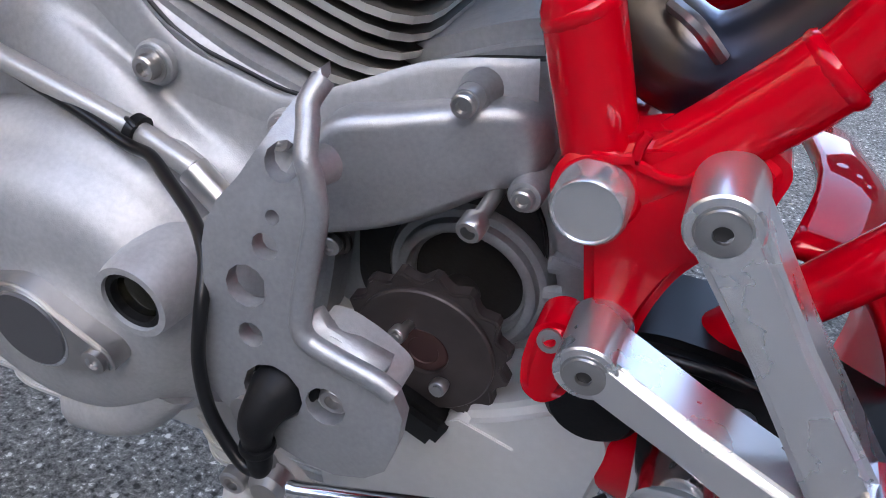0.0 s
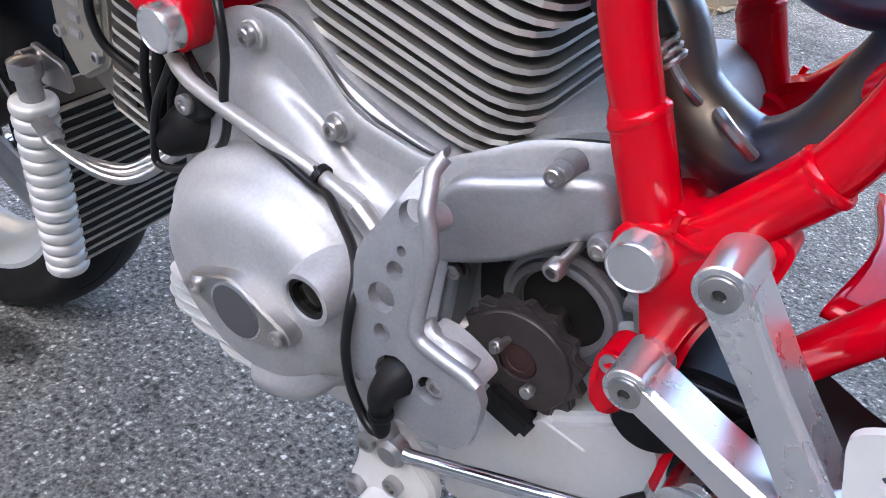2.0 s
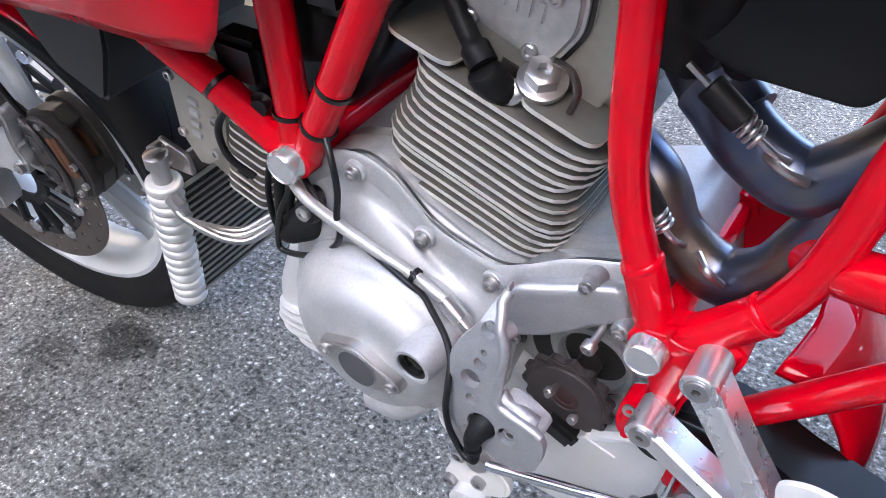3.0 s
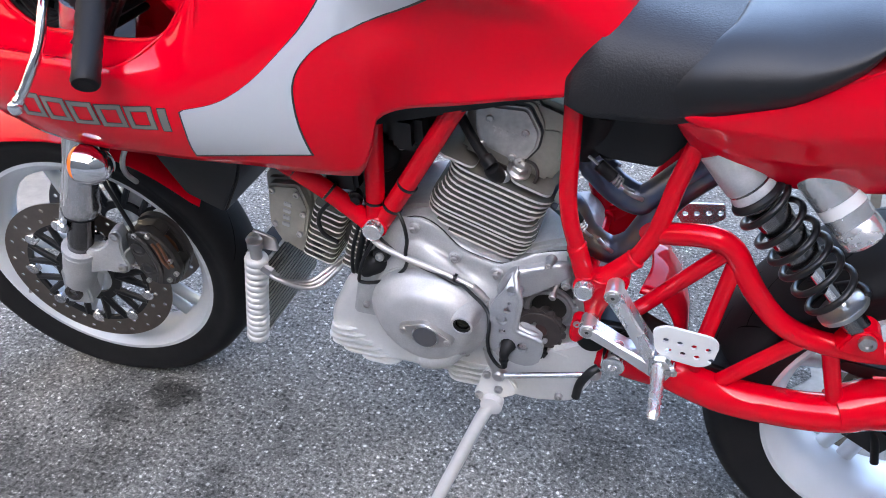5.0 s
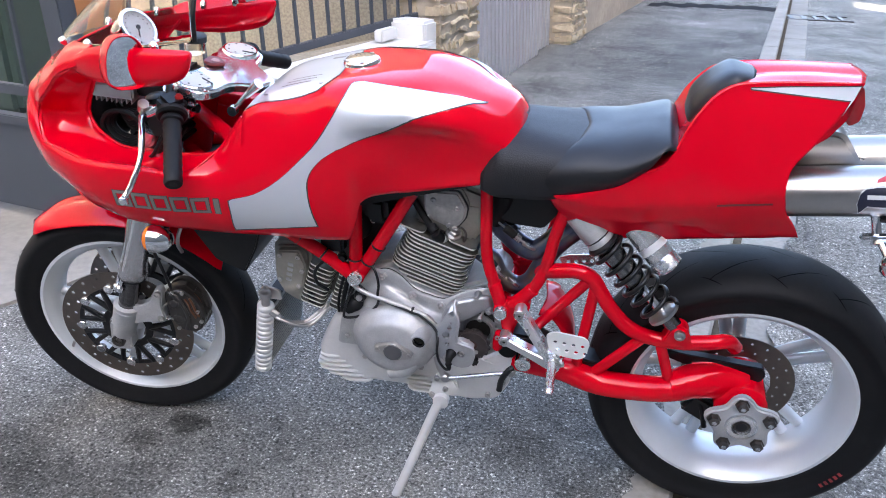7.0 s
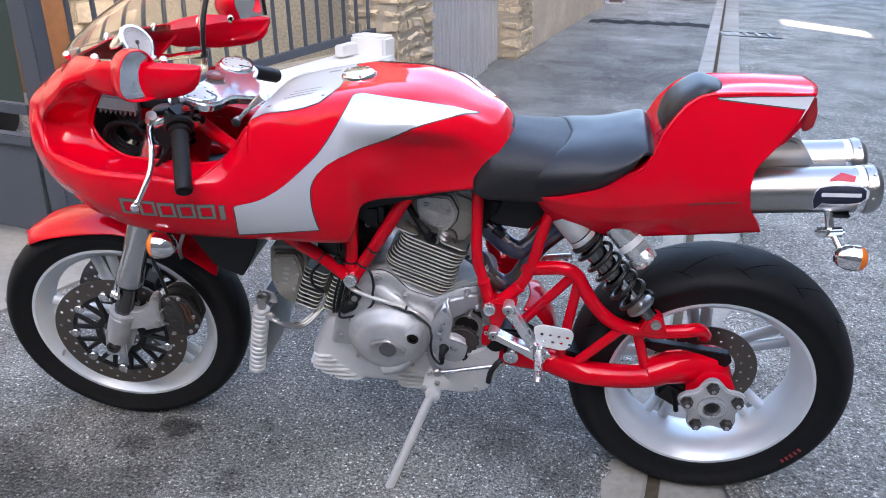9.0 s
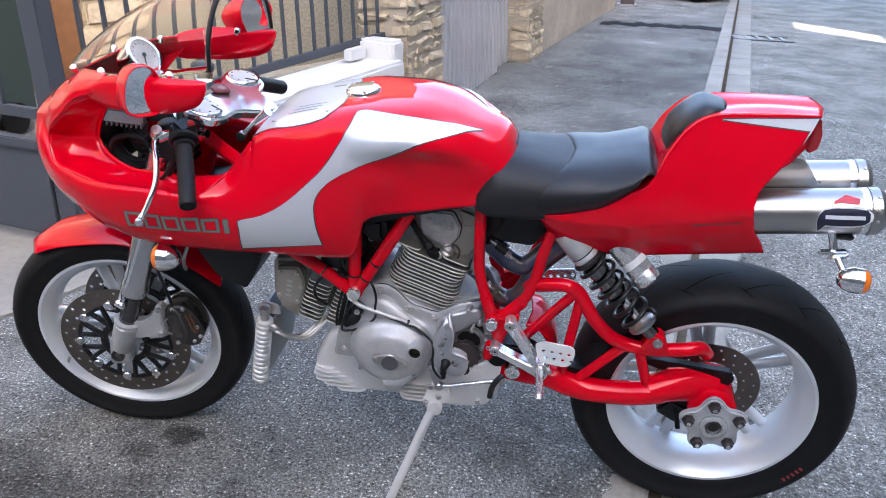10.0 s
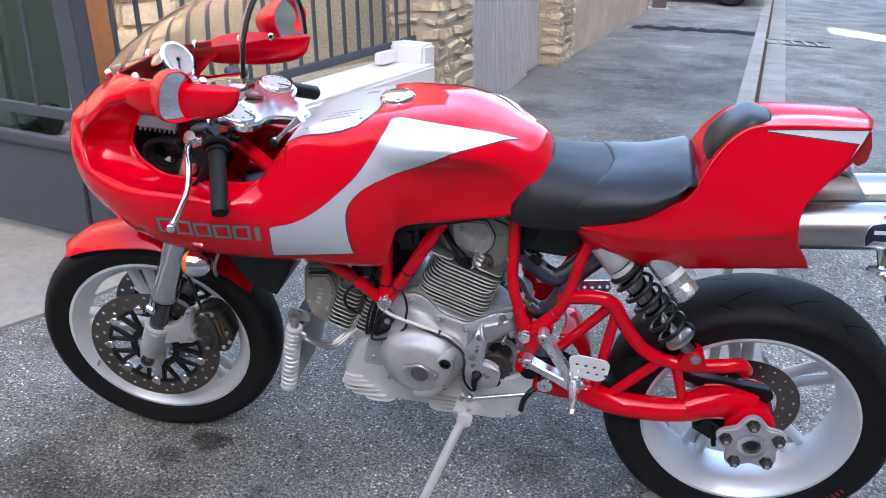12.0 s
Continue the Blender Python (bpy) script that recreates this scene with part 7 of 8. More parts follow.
for x, y in ((-.225, -.105), (-.115, -.100)):
    part("panel_screw", lathe([(0, 0.004), (0.002, 0.0035)], (x, y, .921 if x < -.2 else .949), (0, 0, 1), 10), STEEL, BODY)
part("fairing_screw", lathe([(-0.004, 0.005), (0.0025, 0.005), (0.004, 0.003)], (-.424, -.2195, .776), (0, -1, .25), 14), STEEL, BODY)

# ---- tail: pad, inner light, under-tail ----
PAD = [[(.536, 0, .909), (.537, .032, .909), (.541, .053, .907), (.549, .060, .902)], [(.541, 0, .938), (.542, .032, .938), (.547, .054, .932), (.557, .062, .920)],
       [(.572, 0, .976), (.572, .032, .975), (.575, .051, .970), (.583, .060, .955)], [(.603, 0, .993), (.603, .032, .992), (.604, .048, .987), (.606, .057, .974)], [(.640, 0, .985), (.637, .022, .985), (.633, .038, .983), (.628, .045, .977)]]
pad = part("tail_pad", skin(PAD, 30, 14), VINYL, BIKE, "black padded tail cushion", angle=60, solid=0.006)
part("tail_back", plate(fillet([(.66, .80), (.69, .84), (.735, .905), (.772, .960), (.790, .980), (.800, .976), (.795, .930), (.770, .890), (.72, .85)], 0.008), -.04, .04, 0.004), RED, TAIL_OB)
part("tail_light", plate(fillet([(.786, .976), (.806, .982), (.815, .950), (.813, .922), (.798, .912), (.784, .930)], 0.006), -.040, .040, 0.005), material("red_lens", (0.35, 0.004, 0.008), 0.12, coat=1.0), BIKE, "red tail light lens")
part("tail_underside", plate(fillet([(.36, .745), (.68, .735), (.70, .80), (.52, .86), (.40, .79)], 0.02), -.075, .075, 0.01), SATIN, BIKE, "black under-tail")
part("plate_bracket", sweep(curve([(.858, -.085, .790), (.866, -.09, .765), (.872, -.10, .738)], 5), 0.008, 12), CHROME, BIKE, "chrome lamp bracket")
part("bracket_clamp", box((.868, -.105, .742), (0.052, 0.020, 0.016), 0.004, (0, -8, 0)), CHROME, BIKE, "chrome clamp")
part("bracket_block", box((.885, -.085, .772), (0.034, 0.02, 0.010), 0.003), BLACK, BIKE, "black bracket block")
part("lamp_stalk", sweep([(.876, -.11, .738), (.890, -.14, .715)], 0.006, 12), CHROME, BIKE, "chrome lamp stalk")


def bullet_lamp(c, amber_dir, r=0.021):
    """A chrome bullet turn signal with an amber lens at one end."""
    c, d = V(*c), V(*amber_dir).normalized()
    lamp = part("turn_signal", lathe([(-0.034, 0.001), (-0.032, r * 0.45), (-0.024, r * 0.75), (-0.010, r), (0.006, r * 1.04), (0.009, r * 1.04), (0.009, r * 0.98)], c, d, 28), CHROME, BIKE, "chrome bullet turn signal with an amber lens")
    part("lens", lathe([(0.009, r * 0.98), (0.016, r * 0.93), (0.022, r * 0.7), (0.025, r * 0.3), (0.0255, 0)], c, d, 28, ends=False), AMBER, lamp, "amber lens")
    return lamp


bullet_lamp((-.455, -.205, .640), (-1, -.12, 0.05), 0.028)
bullet_lamp((-.440, .205, .640), (-1, .12, 0.05), 0.025)
bullet_lamp((.905, -.150, .715), (1, -.1, 0), 0.024)
bullet_lamp((.905, .150, .715), (1, .1, 0), 0.024)
for s in (-1, 1):
    part("signal_stalk", sweep([(-.455, s * .185, .630), (-.440, s * .172, .665)], 0.006, 10), BLACK, BIKE)
part("fairing_tab", sweep(curve([(-.415, -.165, .660), (-.425, -.175, .632), (-.440, -.160, .60), (-.455, -.13, .565)], 5), 0.004, 8), STEEL, BIKE, "bent steel fairing stay")

# ---- cockpit ----
def deck(poly, z0, z1, bevel=0.003, tilt=0.0, at=(0, 0, 0)):
    """A plan outline in x, y made solid between two heights, then tilted about y."""
    bm = plate(poly, z0, z1, bevel, seg=3)
    for v in bm.verts:
        v.co = V(v.co.x, v.co.z, v.co.y)
    bmesh.ops.transform(bm, matrix=pose(*at, 0, tilt, 0), verts=bm.verts)
    return bm


YO = (-.362, 0, .922)
YOKE = material("polished_yoke", (0.80, 0.82, 0.84), 0.14, metal=0.9, rough_var=0.04)
yoke = part("top_yoke", deck(fillet([(-.045, -.130), (.012, -.138), (.036, -.112), (.042, -.060), (.100, -.022), (.103, .022), (.042, .060), (.036, .112), (.012, .138), (-.045, .130), (-.058, .09), (-.036, .045), (-.036, -.045), (-.058, -.09)], 0.02, 5), -.010, .010, 0.005, 14, YO), YOKE, BIKE, "chrome top yoke")
for s in (-1, 1):
    c = V(-.371, s * .098, .933)
    part("fork_cap", lathe([(0, 0.037), (0.004, 0.037), (0.006, 0.035), (0.006, 0.0)], c, (.24, 0, .97), 32), CHROME, yoke)
    part("cap_face", lathe([(0.0062, 0.032), (0.0068, 0.0315), (0.0068, 0)], c, (.24, 0, .97), 32), DIAL, yoke, "white graduated cap face")
    for k in range(8):
        a = k * math.pi / 4
        part("cap_dot", lathe([(0.0068, 0.0022), (0.0074, 0.0022)], c + V(0.025 * math.cos(a), 0.025 * math.sin(a), -0.0062 * math.cos(a)), (.24, 0, .97), 8), LINE, yoke)
    part("cap_pointer", box(c + V(0.024, s * -0.006, 0.002), (0.03, 0.003, 0.002), 0.0005, (0, 14, 20 * s)), LINE, yoke)
badge = part("badge", deck(fillet([(-.020, -.018), (.001, -.021), (.022, 0.0), (.001, .021), (-.020, .018), (-.023, 0)], 0.008, 4), 0, .006, 0.002, 14, (-.376, 0.0, .9385)), MAROON, yoke, "maroon shield-shaped badge")
part("badge_mark", deck(fillet([(-.009, -.007), (.003, -.007), (.008, 0), (.003, .007), (-.009, .007)], 0.003), .006, .0072, 0, 14, (-.376, 0.0, .9385)), material("badge_line", (0.35, 0.22, 0.2), 0.4), yoke)
for p0, p1, k0 in (((-.402, -.140, .905), (-.340, -.280, .808), -1), ((-.385, .125, .918), (-.343, .258, .862), 1)):
    a, b = V(*p0), V(*p1)
    dd = (b - a).normalized()
    bar = part("handlebar", sweep([a - dd * 0.05, b], 0.011, 14), SATIN, BIKE, "black clip-on handlebar")
    ln = (b - a).length
    part("grip", lathe([(0.035, 0.0185), (0.038, 0.0205), (0.044, 0.0205), (0.047, 0.0165)] + [(0.05 + 0.008 * k, 0.0160 + 0.0010 * (k % 2)) for k in range(int((ln - 0.06) / 0.008))] + [(ln - 0.004, 0.0170), (ln, 0.0150), (ln, 0.0075), (ln - 0.006, 0.007), (ln - 0.006, 0)], a, dd, 24), RUBBER, bar, "black rubber grip")
    part("clamp", lathe([(-0.022, 0.033), (0.022, 0.033)], (-.410, k0 * .098, .895), (.27, 0, .96), 28), POLISHED, bar)
    sg = part("switch_block", box(a + dd * 0.012, (0.045, 0.045, 0.050), 0.008, (0, 20, 30 * k0)), BLACK, bar)
    part("flange", lathe([(0.020, 0.027), (0.024, 0.029), (0.030, 0.029), (0.034, 0.025)], a, dd, 24), RUBBER, bar)
part("stop_button", box((-.378, -.150, .922), (0.014, 0.010, 0.012), 0.003, (0, 0, 20)), material("red_button", (0.6, 0.02, 0.02), 0.4), BIKE, "red stop button")
perch = part("lever_perch", sweep(curve([(-.402, -.142, .902), (-.428, -.150, .897), (-.448, -.165, .890)], 4), [0.017, 0.016, 0.015, 0.014, 0.013, 0.013, 0.012, 0.012, 0.010], 14), POLISHED, BIKE, "polished lever perch")
part("lever", sweep(curve([(-.448, -.160, .893), (-.440, -.190, .885), (-.420, -.228, .868), (-.412, -.258, .838), (-.420, -.284, .805), (-.430, -.302, .782)], 6), [0.0095] * 6 + [0.0075] * 18 + [0.0070] * 5 + [0.009, 0.007], 12, squash=0.75), POLISHED, perch, "polished clutch lever")
part("lever_ball", lathe([(-0.009, 0.002), (-0.006, 0.007), (0, 0.009), (0.006, 0.007), (0.009, 0.002)], (-.431, -.304, .779), (0, 0, 1), 16), POLISHED, perch)
part("perch_spring", lathe([(-0.012, 0.010), (0.012, 0.010)], (-.445, -.168, .905), (.5, -.5, .7), 14), STEEL, perch)
for k, (x, y, z) in enumerate(((-.385, -.115, .905), (-.372, -.118, .893))):
    part("adjuster", lathe([(0, 0.007), (0.02, 0.007), (0.022, 0.009), (0.034, 0.009)], (x - 0.02, y, z), (1, -.2, -.05), 16), CHROME, perch)
gauge = part("tachometer", lathe([(-0.045, 0.036), (-0.006, 0.042), (0.002, 0.044), (0.006, 0.042), (0.006, 0.036), (0.001, 0.035)], (-.574, .055, .985), (.80, -.12, .58), 40, ends=False), CHROME, BIKE, "round white-faced gauge in a chrome bezel")
part("gauge_face", lathe([(0.001, 0.0355), (0.0015, 0.0)], (-.574, .055, .985), (.80, -.12, .58), 36, ends=False), DIAL, gauge, "white gauge face")
gd = V(.80, -.12, .58).normalized()
gu = gd.cross(V(0, 1, 0)).normalized()
gw = gd.cross(gu)
for k in range(11):
    a = radians(-30 + 24 * k)
    p = V(-.574, .055, .985) + gd * 0.0022 + 0.028 * (math.cos(a) * gw + math.sin(a) * gu)
    part("tick", lathe([(0, 0.0016), (0.0005, 0.0016)], p, gd, 6), LINE, gauge)
part("needle", sweep([V(-.574, .055, .985) + gd * 0.003, V(-.574, .055, .985) + gd * 0.003 + 0.024 * (0.6 * gw - 0.8 * gu)], 0.0014, 6), LINE, gauge)
part("needle_hub", lathe([(0.002, 0.005), (0.0045, 0.005)], (-.574, .055, .985), gd, 14), LINE, gauge)
res2 = part("fluid_reservoir", lathe([(0, 0.018), (0.022, 0.021), (0.024, 0.021)], (-.405, -.02, .965), (0.1, 0, 1), 28), clear("reservoir_plastic", (0.8, 0.79, 0.74), 0.2), BIKE, "small fluid reservoir with a black lid")
part("reservoir_lid", lathe([(0.024, 0.0235), (0.034, 0.0235), (0.036, 0.020), (0.036, 0)], (-.405, -.02, .965), (0.1, 0, 1), 28), BLACK, res2)
part("steering_damper", sweep([(-.288, -.118, .892), (-.262, -.120, .918), (-.228, -.122, .948)], [0.005, 0.005, 0.010], 14), POLISHED, BIKE, "polished steering damper")
part("damper_eye", lathe([(-0.006, 0.010), (0.006, 0.010)], (-.290, -.118, .890), (0, 1, 0), 18), CHROME, BIKE)
shell = part("headlamp_shell", lathe([(-0.12, 0.075), (-0.06, 0.095), (0, 0.090), (0.045, 0.06), (0.06, 0.02), (0.062, 0)], (-.640, 0, .845), (1, 0, .05), 32), SATIN, BIKE, "black headlamp shell")
reg = part("regulator", box((-.560, -.075, .905), (0.085, 0.06, 0.030), 0.004, (0, 8, 12)), STEEL, BIKE, "finned metal regulator")
for k in range(8):
    part("regulator_fin", box((-.593 + 0.0095 * k, -.075 + 0.002 * k, .905 - 0.0013 * k), (0.0028, 0.064, 0.042), 0.0008, (0, 8, 12)), STEEL, reg)
for k in range(7):
    z = .87 - 0.014 * k
    part("loom", sweep(curve([(-.58 + 0.01 * k, -.06 - 0.006 * k, z), (-.53, -.10 + 0.01 * k, z - 0.02), (-.48 + 0.005 * k, -.09, z + 0.01), (-.43, -.05 + 0.01 * k, z + 0.02)], 6), 0.006 + 0.001 * (k % 3), 8), RUBBER, BIKE, "black wiring loom" if k == 0 else "")
part("dash_bracket", box((-.50, 0, .90), (0.10, 0.15, 0.03), 0.008), BLACK, BIKE, "black dash bracket")
part("lower_yoke", box((-.470, 0, .74), (0.09, 0.24, 0.03), 0.012, (0, 14, 0)), SATIN, BIKE, "black lower yoke")
part("head_tube", lathe([(0, 0.030), (0.17, 0.030)], (-.455, 0, .745), (.3, 0, .95), 24), FRAME_RED, BIKE, "red steering head")
for s in (-1, 1):
    part("head_brace", sweep([(-.43, s * .03, .86), (-.28, s * .10, .80), (-.16, s * .10, .78)], 0.015, 14), FRAME_RED, BIKE)
    part("head_brace", sweep([(-.45, s * .03, .76), (-.30, s * .115, .70)], 0.015, 14), FRAME_RED, BIKE)
part("cockpit_floor", plate(fillet([(-.62, .712), (-.56, .705), (-.24, .70), (-.24, .74), (-.54, .752), (-.62, .742)], 0.010), -.120, .120, 0.006), SATIN, BIKE, "black inner tray")

# ---- screen, winglets and mirrors ----
SC = []
for x, zt, lat, ze in ((-.704, .976, .012, .973), (-.680, 1.000, .045, .978), (-.630, 1.040, .085, .986), (-.555, 1.090, .120, .995), (-.48, 1.128, .142, 1.003), (-.40, 1.152, .156, 1.016), (-.318, 1.172, .162, 1.032)):
    SC.append([(x, lat * math.sin(math.pi / 2 * k / 5), ze + (zt - ze) * math.cos(math.pi / 2 * k / 5)) for k in range(6)])
scr = part("windscreen", skin(SC, 36, 16, places=[r[0][0] for r in SC]), SCREEN, BIKE, "clear curved windscreen", angle=70, solid=0.003)
scr.visible_shadow = False
rim = [V(p[0], -p[1], p[2]) for p in SC[-1][::-1]] + [V(p[0], p[1], p[2]) for p in SC[-1][1:]]
part("screen_edging", sweep(curve(rim, 4), 0.0042, 10), RUBBER, scr, "black rubber edging")
for s in (-1, 1):
    for x, lat, z in ((-.655, .072, .985), (-.565, .118, .998), (-.47, .148, 1.008), (-.40, .158, 1.014)):
        part("screen_screw", lathe([(-0.004, 0.004), (0.008, 0.0075), (0.013, 0.0065), (0.015, 0.003)], (x, s * lat, z), (0, s * .6, .8), 14), CHROME, scr)
    WG = []
    for x, lat, hh, tt, z in ((-.615, .148, .004, .004, .972), (-.580, .156, .014, .008, .974), (-.530, .168, .032, .014, .979), (-.46, .180, .038, .016, .984), (-.39, .184, .034, .014, .988), (-.345, .184, .027, .012, .995), (-.325, .184, .017, .009, 1.005), (-.318, .184, .006, .004, 1.014)):
        WG.append([(x, lat + tt * math.cos(a), z + hh * math.sin(a)) for a in [2 * math.pi * k / 12 for k in range(13)]])
    wb = bmesh.new()
    g = pchip([r[0][0] for r in WG], np.array(WG), np.linspace(-.615, -.318, 34))
    vs = [[wb.verts.new((p[0], s * p[1], p[2])) for p in row[:-1]] for row in g]
    for a, b in zip(vs, vs[1:]):
        for j in range(12):
            wb.faces.new((a[j], a[(j + 1) % 12], b[(j + 1) % 12], b[j]))
    wb.faces.new(vs[-1])
    part("winglet", wb, RED, BIKE, "red fairing winglet", angle=60)


def mirror(c, d, half_w, half_h, spin, tip):
    """A red mirror housing tapering forward from its glass."""
    c, d = V(*c), V(*d).normalized()
    u = d.cross(V(0, 0, 1)).normalized()
    w = u.cross(d)
    g = (d + u * tip[0] + w * tip[1]).normalized()
    u, w = u * math.cos(spin) + w * math.sin(spin), w * math.cos(spin) - u * math.sin(spin)
    bm, rings = bmesh.new(), []
    shape = [(math.copysign(abs(math.cos(a)) ** 0.75, math.cos(a)) * (1 - 0.22 * math.sin(a)), math.copysign(abs(math.sin(a)) ** 0.75, math.sin(a))) for a in (2 * math.pi * k / 28 for k in range(28))]
    for t, sc in ((-0.022, 0.90), (0.0, 0.94), (0.0012, 0.955), (0.001, 0.985), (-0.002, 1.0), (-0.014, 1.02), (-0.040, 0.97), (-0.07, 0.76), (-0.092, 0.44), (-0.10, 0.12)):
        rings.append([bm.verts.new(c + d * t + u * (a * half_w * sc) + w * (b * half_h * sc)) for a, b in shape])
    for a, b in zip(rings, rings[1:]):
        for j in range(28):
            bm.faces.new((a[j], a[(j + 1) % 28], b[(j + 1) % 28], b[j]))
    bm.faces.new(rings[-1])
    ob = part("mirror", bm, RED, BIKE, "red rear-view mirror housing")
    gb = bmesh.new()
    flat = [u * (a * half_w * 0.925) + w * (b * half_h * 0.925) for a, b in shape]
    gb.faces.new([gb.verts.new(c - d * (0.010 + q.dot(g) / d.dot(g)) + q) for q in flat])
    part("mirror_glass", gb, MIRROR, ob, "mirror glass", smooth=False)
    return ob


mirror((-.432, -.205, 1.000), (.77, -.63, .08), .037, .048, 0.12, (-.06, -.04))
mirror((-.375, .215, 1.050), (.90, -.36, .24), .050, .042, -0.5, (-.08, -.03))

# ---- muffler badge ----
mf, mo, ml = MUF
MT = tree_of(mf)
bw = [(.822, .812), (.823, .822), (.830, .831), (.850, .836), (.880, .8385), (.902, .8385), (.913, .832)]
bl = [(.822, .806), (.829, .788), (.838, .804), (.860, .804), (.885, .806), (.905, .811), (.914, .822)]
decal("badge_border", MT, bw, bl, WHITE, mf, 0.0007, n=20, m=8, grow=0.0035)
decal("badge_field", MT, bw, bl, NAVY, mf, 0.0012, "navy badge with a white edge", n=20, m=8)
decal("badge_bar", MT, [(.834, .8235), (.903, .828)], [(.835, .8165), (.904, .821)], WHITE, mf, 0.0017, n=10, m=4)
decal("badge_flash", MT, [(.848, .846), (.868, .855), (.892, .853)], [(.846, .842), (.862, .845), (.890, .845)], material("red_flash", (0.5, 0.02, 0.04), 0.4), mf, 0.0012, n=10, m=4)

# ---- sticker text on the chain slider ----
fc = bpy.data.curves.new("sticker_text", "FONT")
fc.body, fc.size = "Tensione c", 0.0040
fo = new("sticker_text_source", fc)
tm = bpy.data.meshes.new_from_object(fo.evaluated_get(bpy.context.evaluated_depsgraph_get()))
bpy.data.objects.remove(fo)
tm.materials.append(LINE)
st = new("sticker_text", tm)
st.parent = slid
st.matrix_basis = pose(.3145, -.0938, .3845, 90, 4, 0)

# ---- tyre tread grooves and marks ----
GROOVE = material("groove_black", (0.0015, 0.0015, 0.0015), 0.9, spec=0.05)


def tread(parent, c, tyre_r, rim_r, half, count, s0, s1, skew, width):
    """Curved grooves over the shoulders of a tyre, each a thin strip."""
    prof = [(0, tyre_r), (half * 0.35, tyre_r - (tyre_r - rim_r) * 0.025), (half * 0.66, tyre_r - (tyre_r - rim_r) * 0.10), (half * 0.90, tyre_r - (tyre_r - rim_r) * 0.24), (half, rim_r + (tyre_r - rim_r) * 0.58)]
    ys, rs = [p[0] for p in prof], [p[1] for p in prof]
    for side in (-1, 1):
        for k in range(count):
            bm, rows = bmesh.new(), []
            for i in range(9):
                t = i / 8
                y = half * (s0 + (s1 - s0) * t)
                r = np.interp(y, ys, rs) + 0.0030
                ang = 2 * math.pi * (k + (0.5 if side > 0 else 0)) / count + skew * t ** 0.8
                w = width * math.sin(math.pi * min(max(t, 0.06), 0.94)) ** 0.4 / r
                rows.append([bm.verts.new((c[0] + r * math.cos(ang + o), side * y, c[1] + r * math.sin(ang + o))) for o in (-w / 2, w / 2)])
            for a, b in zip(rows, rows[1:]):
                bm.faces.new((a[0], a[1], b[1], b[0]))
            part("tread_groove", bm, GROOVE, parent)


tread(rear_wheel, RC, 0.313, 0.226, 0.088, 16, 0.12, 0.72, 0.34, 0.0042)
tread(rear_wheel, RC, 0.313, 0.226, 0.088, 16, 0.62, 0.86, -0.12, 0.0036)
tread(front_wheel, FC, 0.299, 0.227, 0.061, 14, 0.12, 0.80, -0.30, 0.0040)
for k in range(5):
    a = radians(-42 + 2.6 * k)
    part("sidewall_mark", box((RC[0] + 0.262 * math.cos(a), -.0885, RC[1] + 0.262 * math.sin(a)), (0.010, 0.0015, 0.006), 0, (0, 48 - 2.6 * k, 0)), material("faded_red_mark", (0.20, 0.02, 0.02), 0.6), rear_wheel)
part("wheel_weight", box((FC[0] - 0.183, -.040, FC[1] - 0.095), (0.022, 0.003, 0.007), 0.001, (0, -62, 0)), STEEL, front_wheel)

# ---- black clutter round the handlebar ----
mc = part("master_cylinder", box((-.425, -.135, .872), (0.05, 0.045, 0.075), 0.010, (0, 16, 10)), SATIN, BIKE, "black clutch master cylinder")
part("cylinder_cap", lathe([(0, 0.019), (0.010, 0.019), (0.012, 0.016), (0.012, 0)], (-.432, -.140, .908), (-.1, -.1, 1), 24), BLACK, mc)
for k in range(5):
    part("control_cable", sweep(curve([(-.425 + 0.006 * k, -.150 + 0.01 * k, .845), (-.455, -.160 + 0.014 * k, .800 - 0.006 * k), (-.500, -.130 + 0.016 * k, .790 - 0.008 * k), (-.520 + 0.01 * k, -.080 + 0.02 * k, .820), (-.480, -.02 + 0.02 * k, .850)], 6), 0.0042 + 0.0008 * (k % 2), 8), CABLE, BIKE, "black control cable" if k == 0 else "")
for k in range(3):
    part("cable_loop", sweep([V(-.545 + (0.045 - 0.004 * k) * math.cos(a), -.105 + 0.012 * k, .830 + (0.036 - 0.003 * k) * math.sin(a)) for a in [2 * math.pi * j / 28 for j in range(29)]], 0.0055, 8), RUBBER, BIKE)

# ---- setting: pieces ----
def white_bench():
    """A long white board with an upright end block at the foot of the fence."""
    ob = thing("white_planter", "long white plastic planter box lying along the fence", "planter", m=pose(0, 0, 0))
    a, b = V(-1.00, 1.45, 0), V(-0.70, 2.62, 0)
    d, ang = (b - a), math.degrees(math.atan2((b - a).y, (b - a).x))
    m = (a + b) / 2
    part("trough", box((m.x, m.y, 0.27), (d.length, 0.30, 0.54), 0.015, (0, 0, ang)), WHITE, ob)
    part("end_block", box((b.x, b.y, 0.32), (0.14, 0.22, 0.64), 0.015, (0, 0, ang)), WHITE, ob)
    part("socket_box", box((b.x - 0.1, b.y - 0.17, 0.58), (0.16, 0.05, 0.06), 0.006, (0, 0, ang)), WHITE, ob)


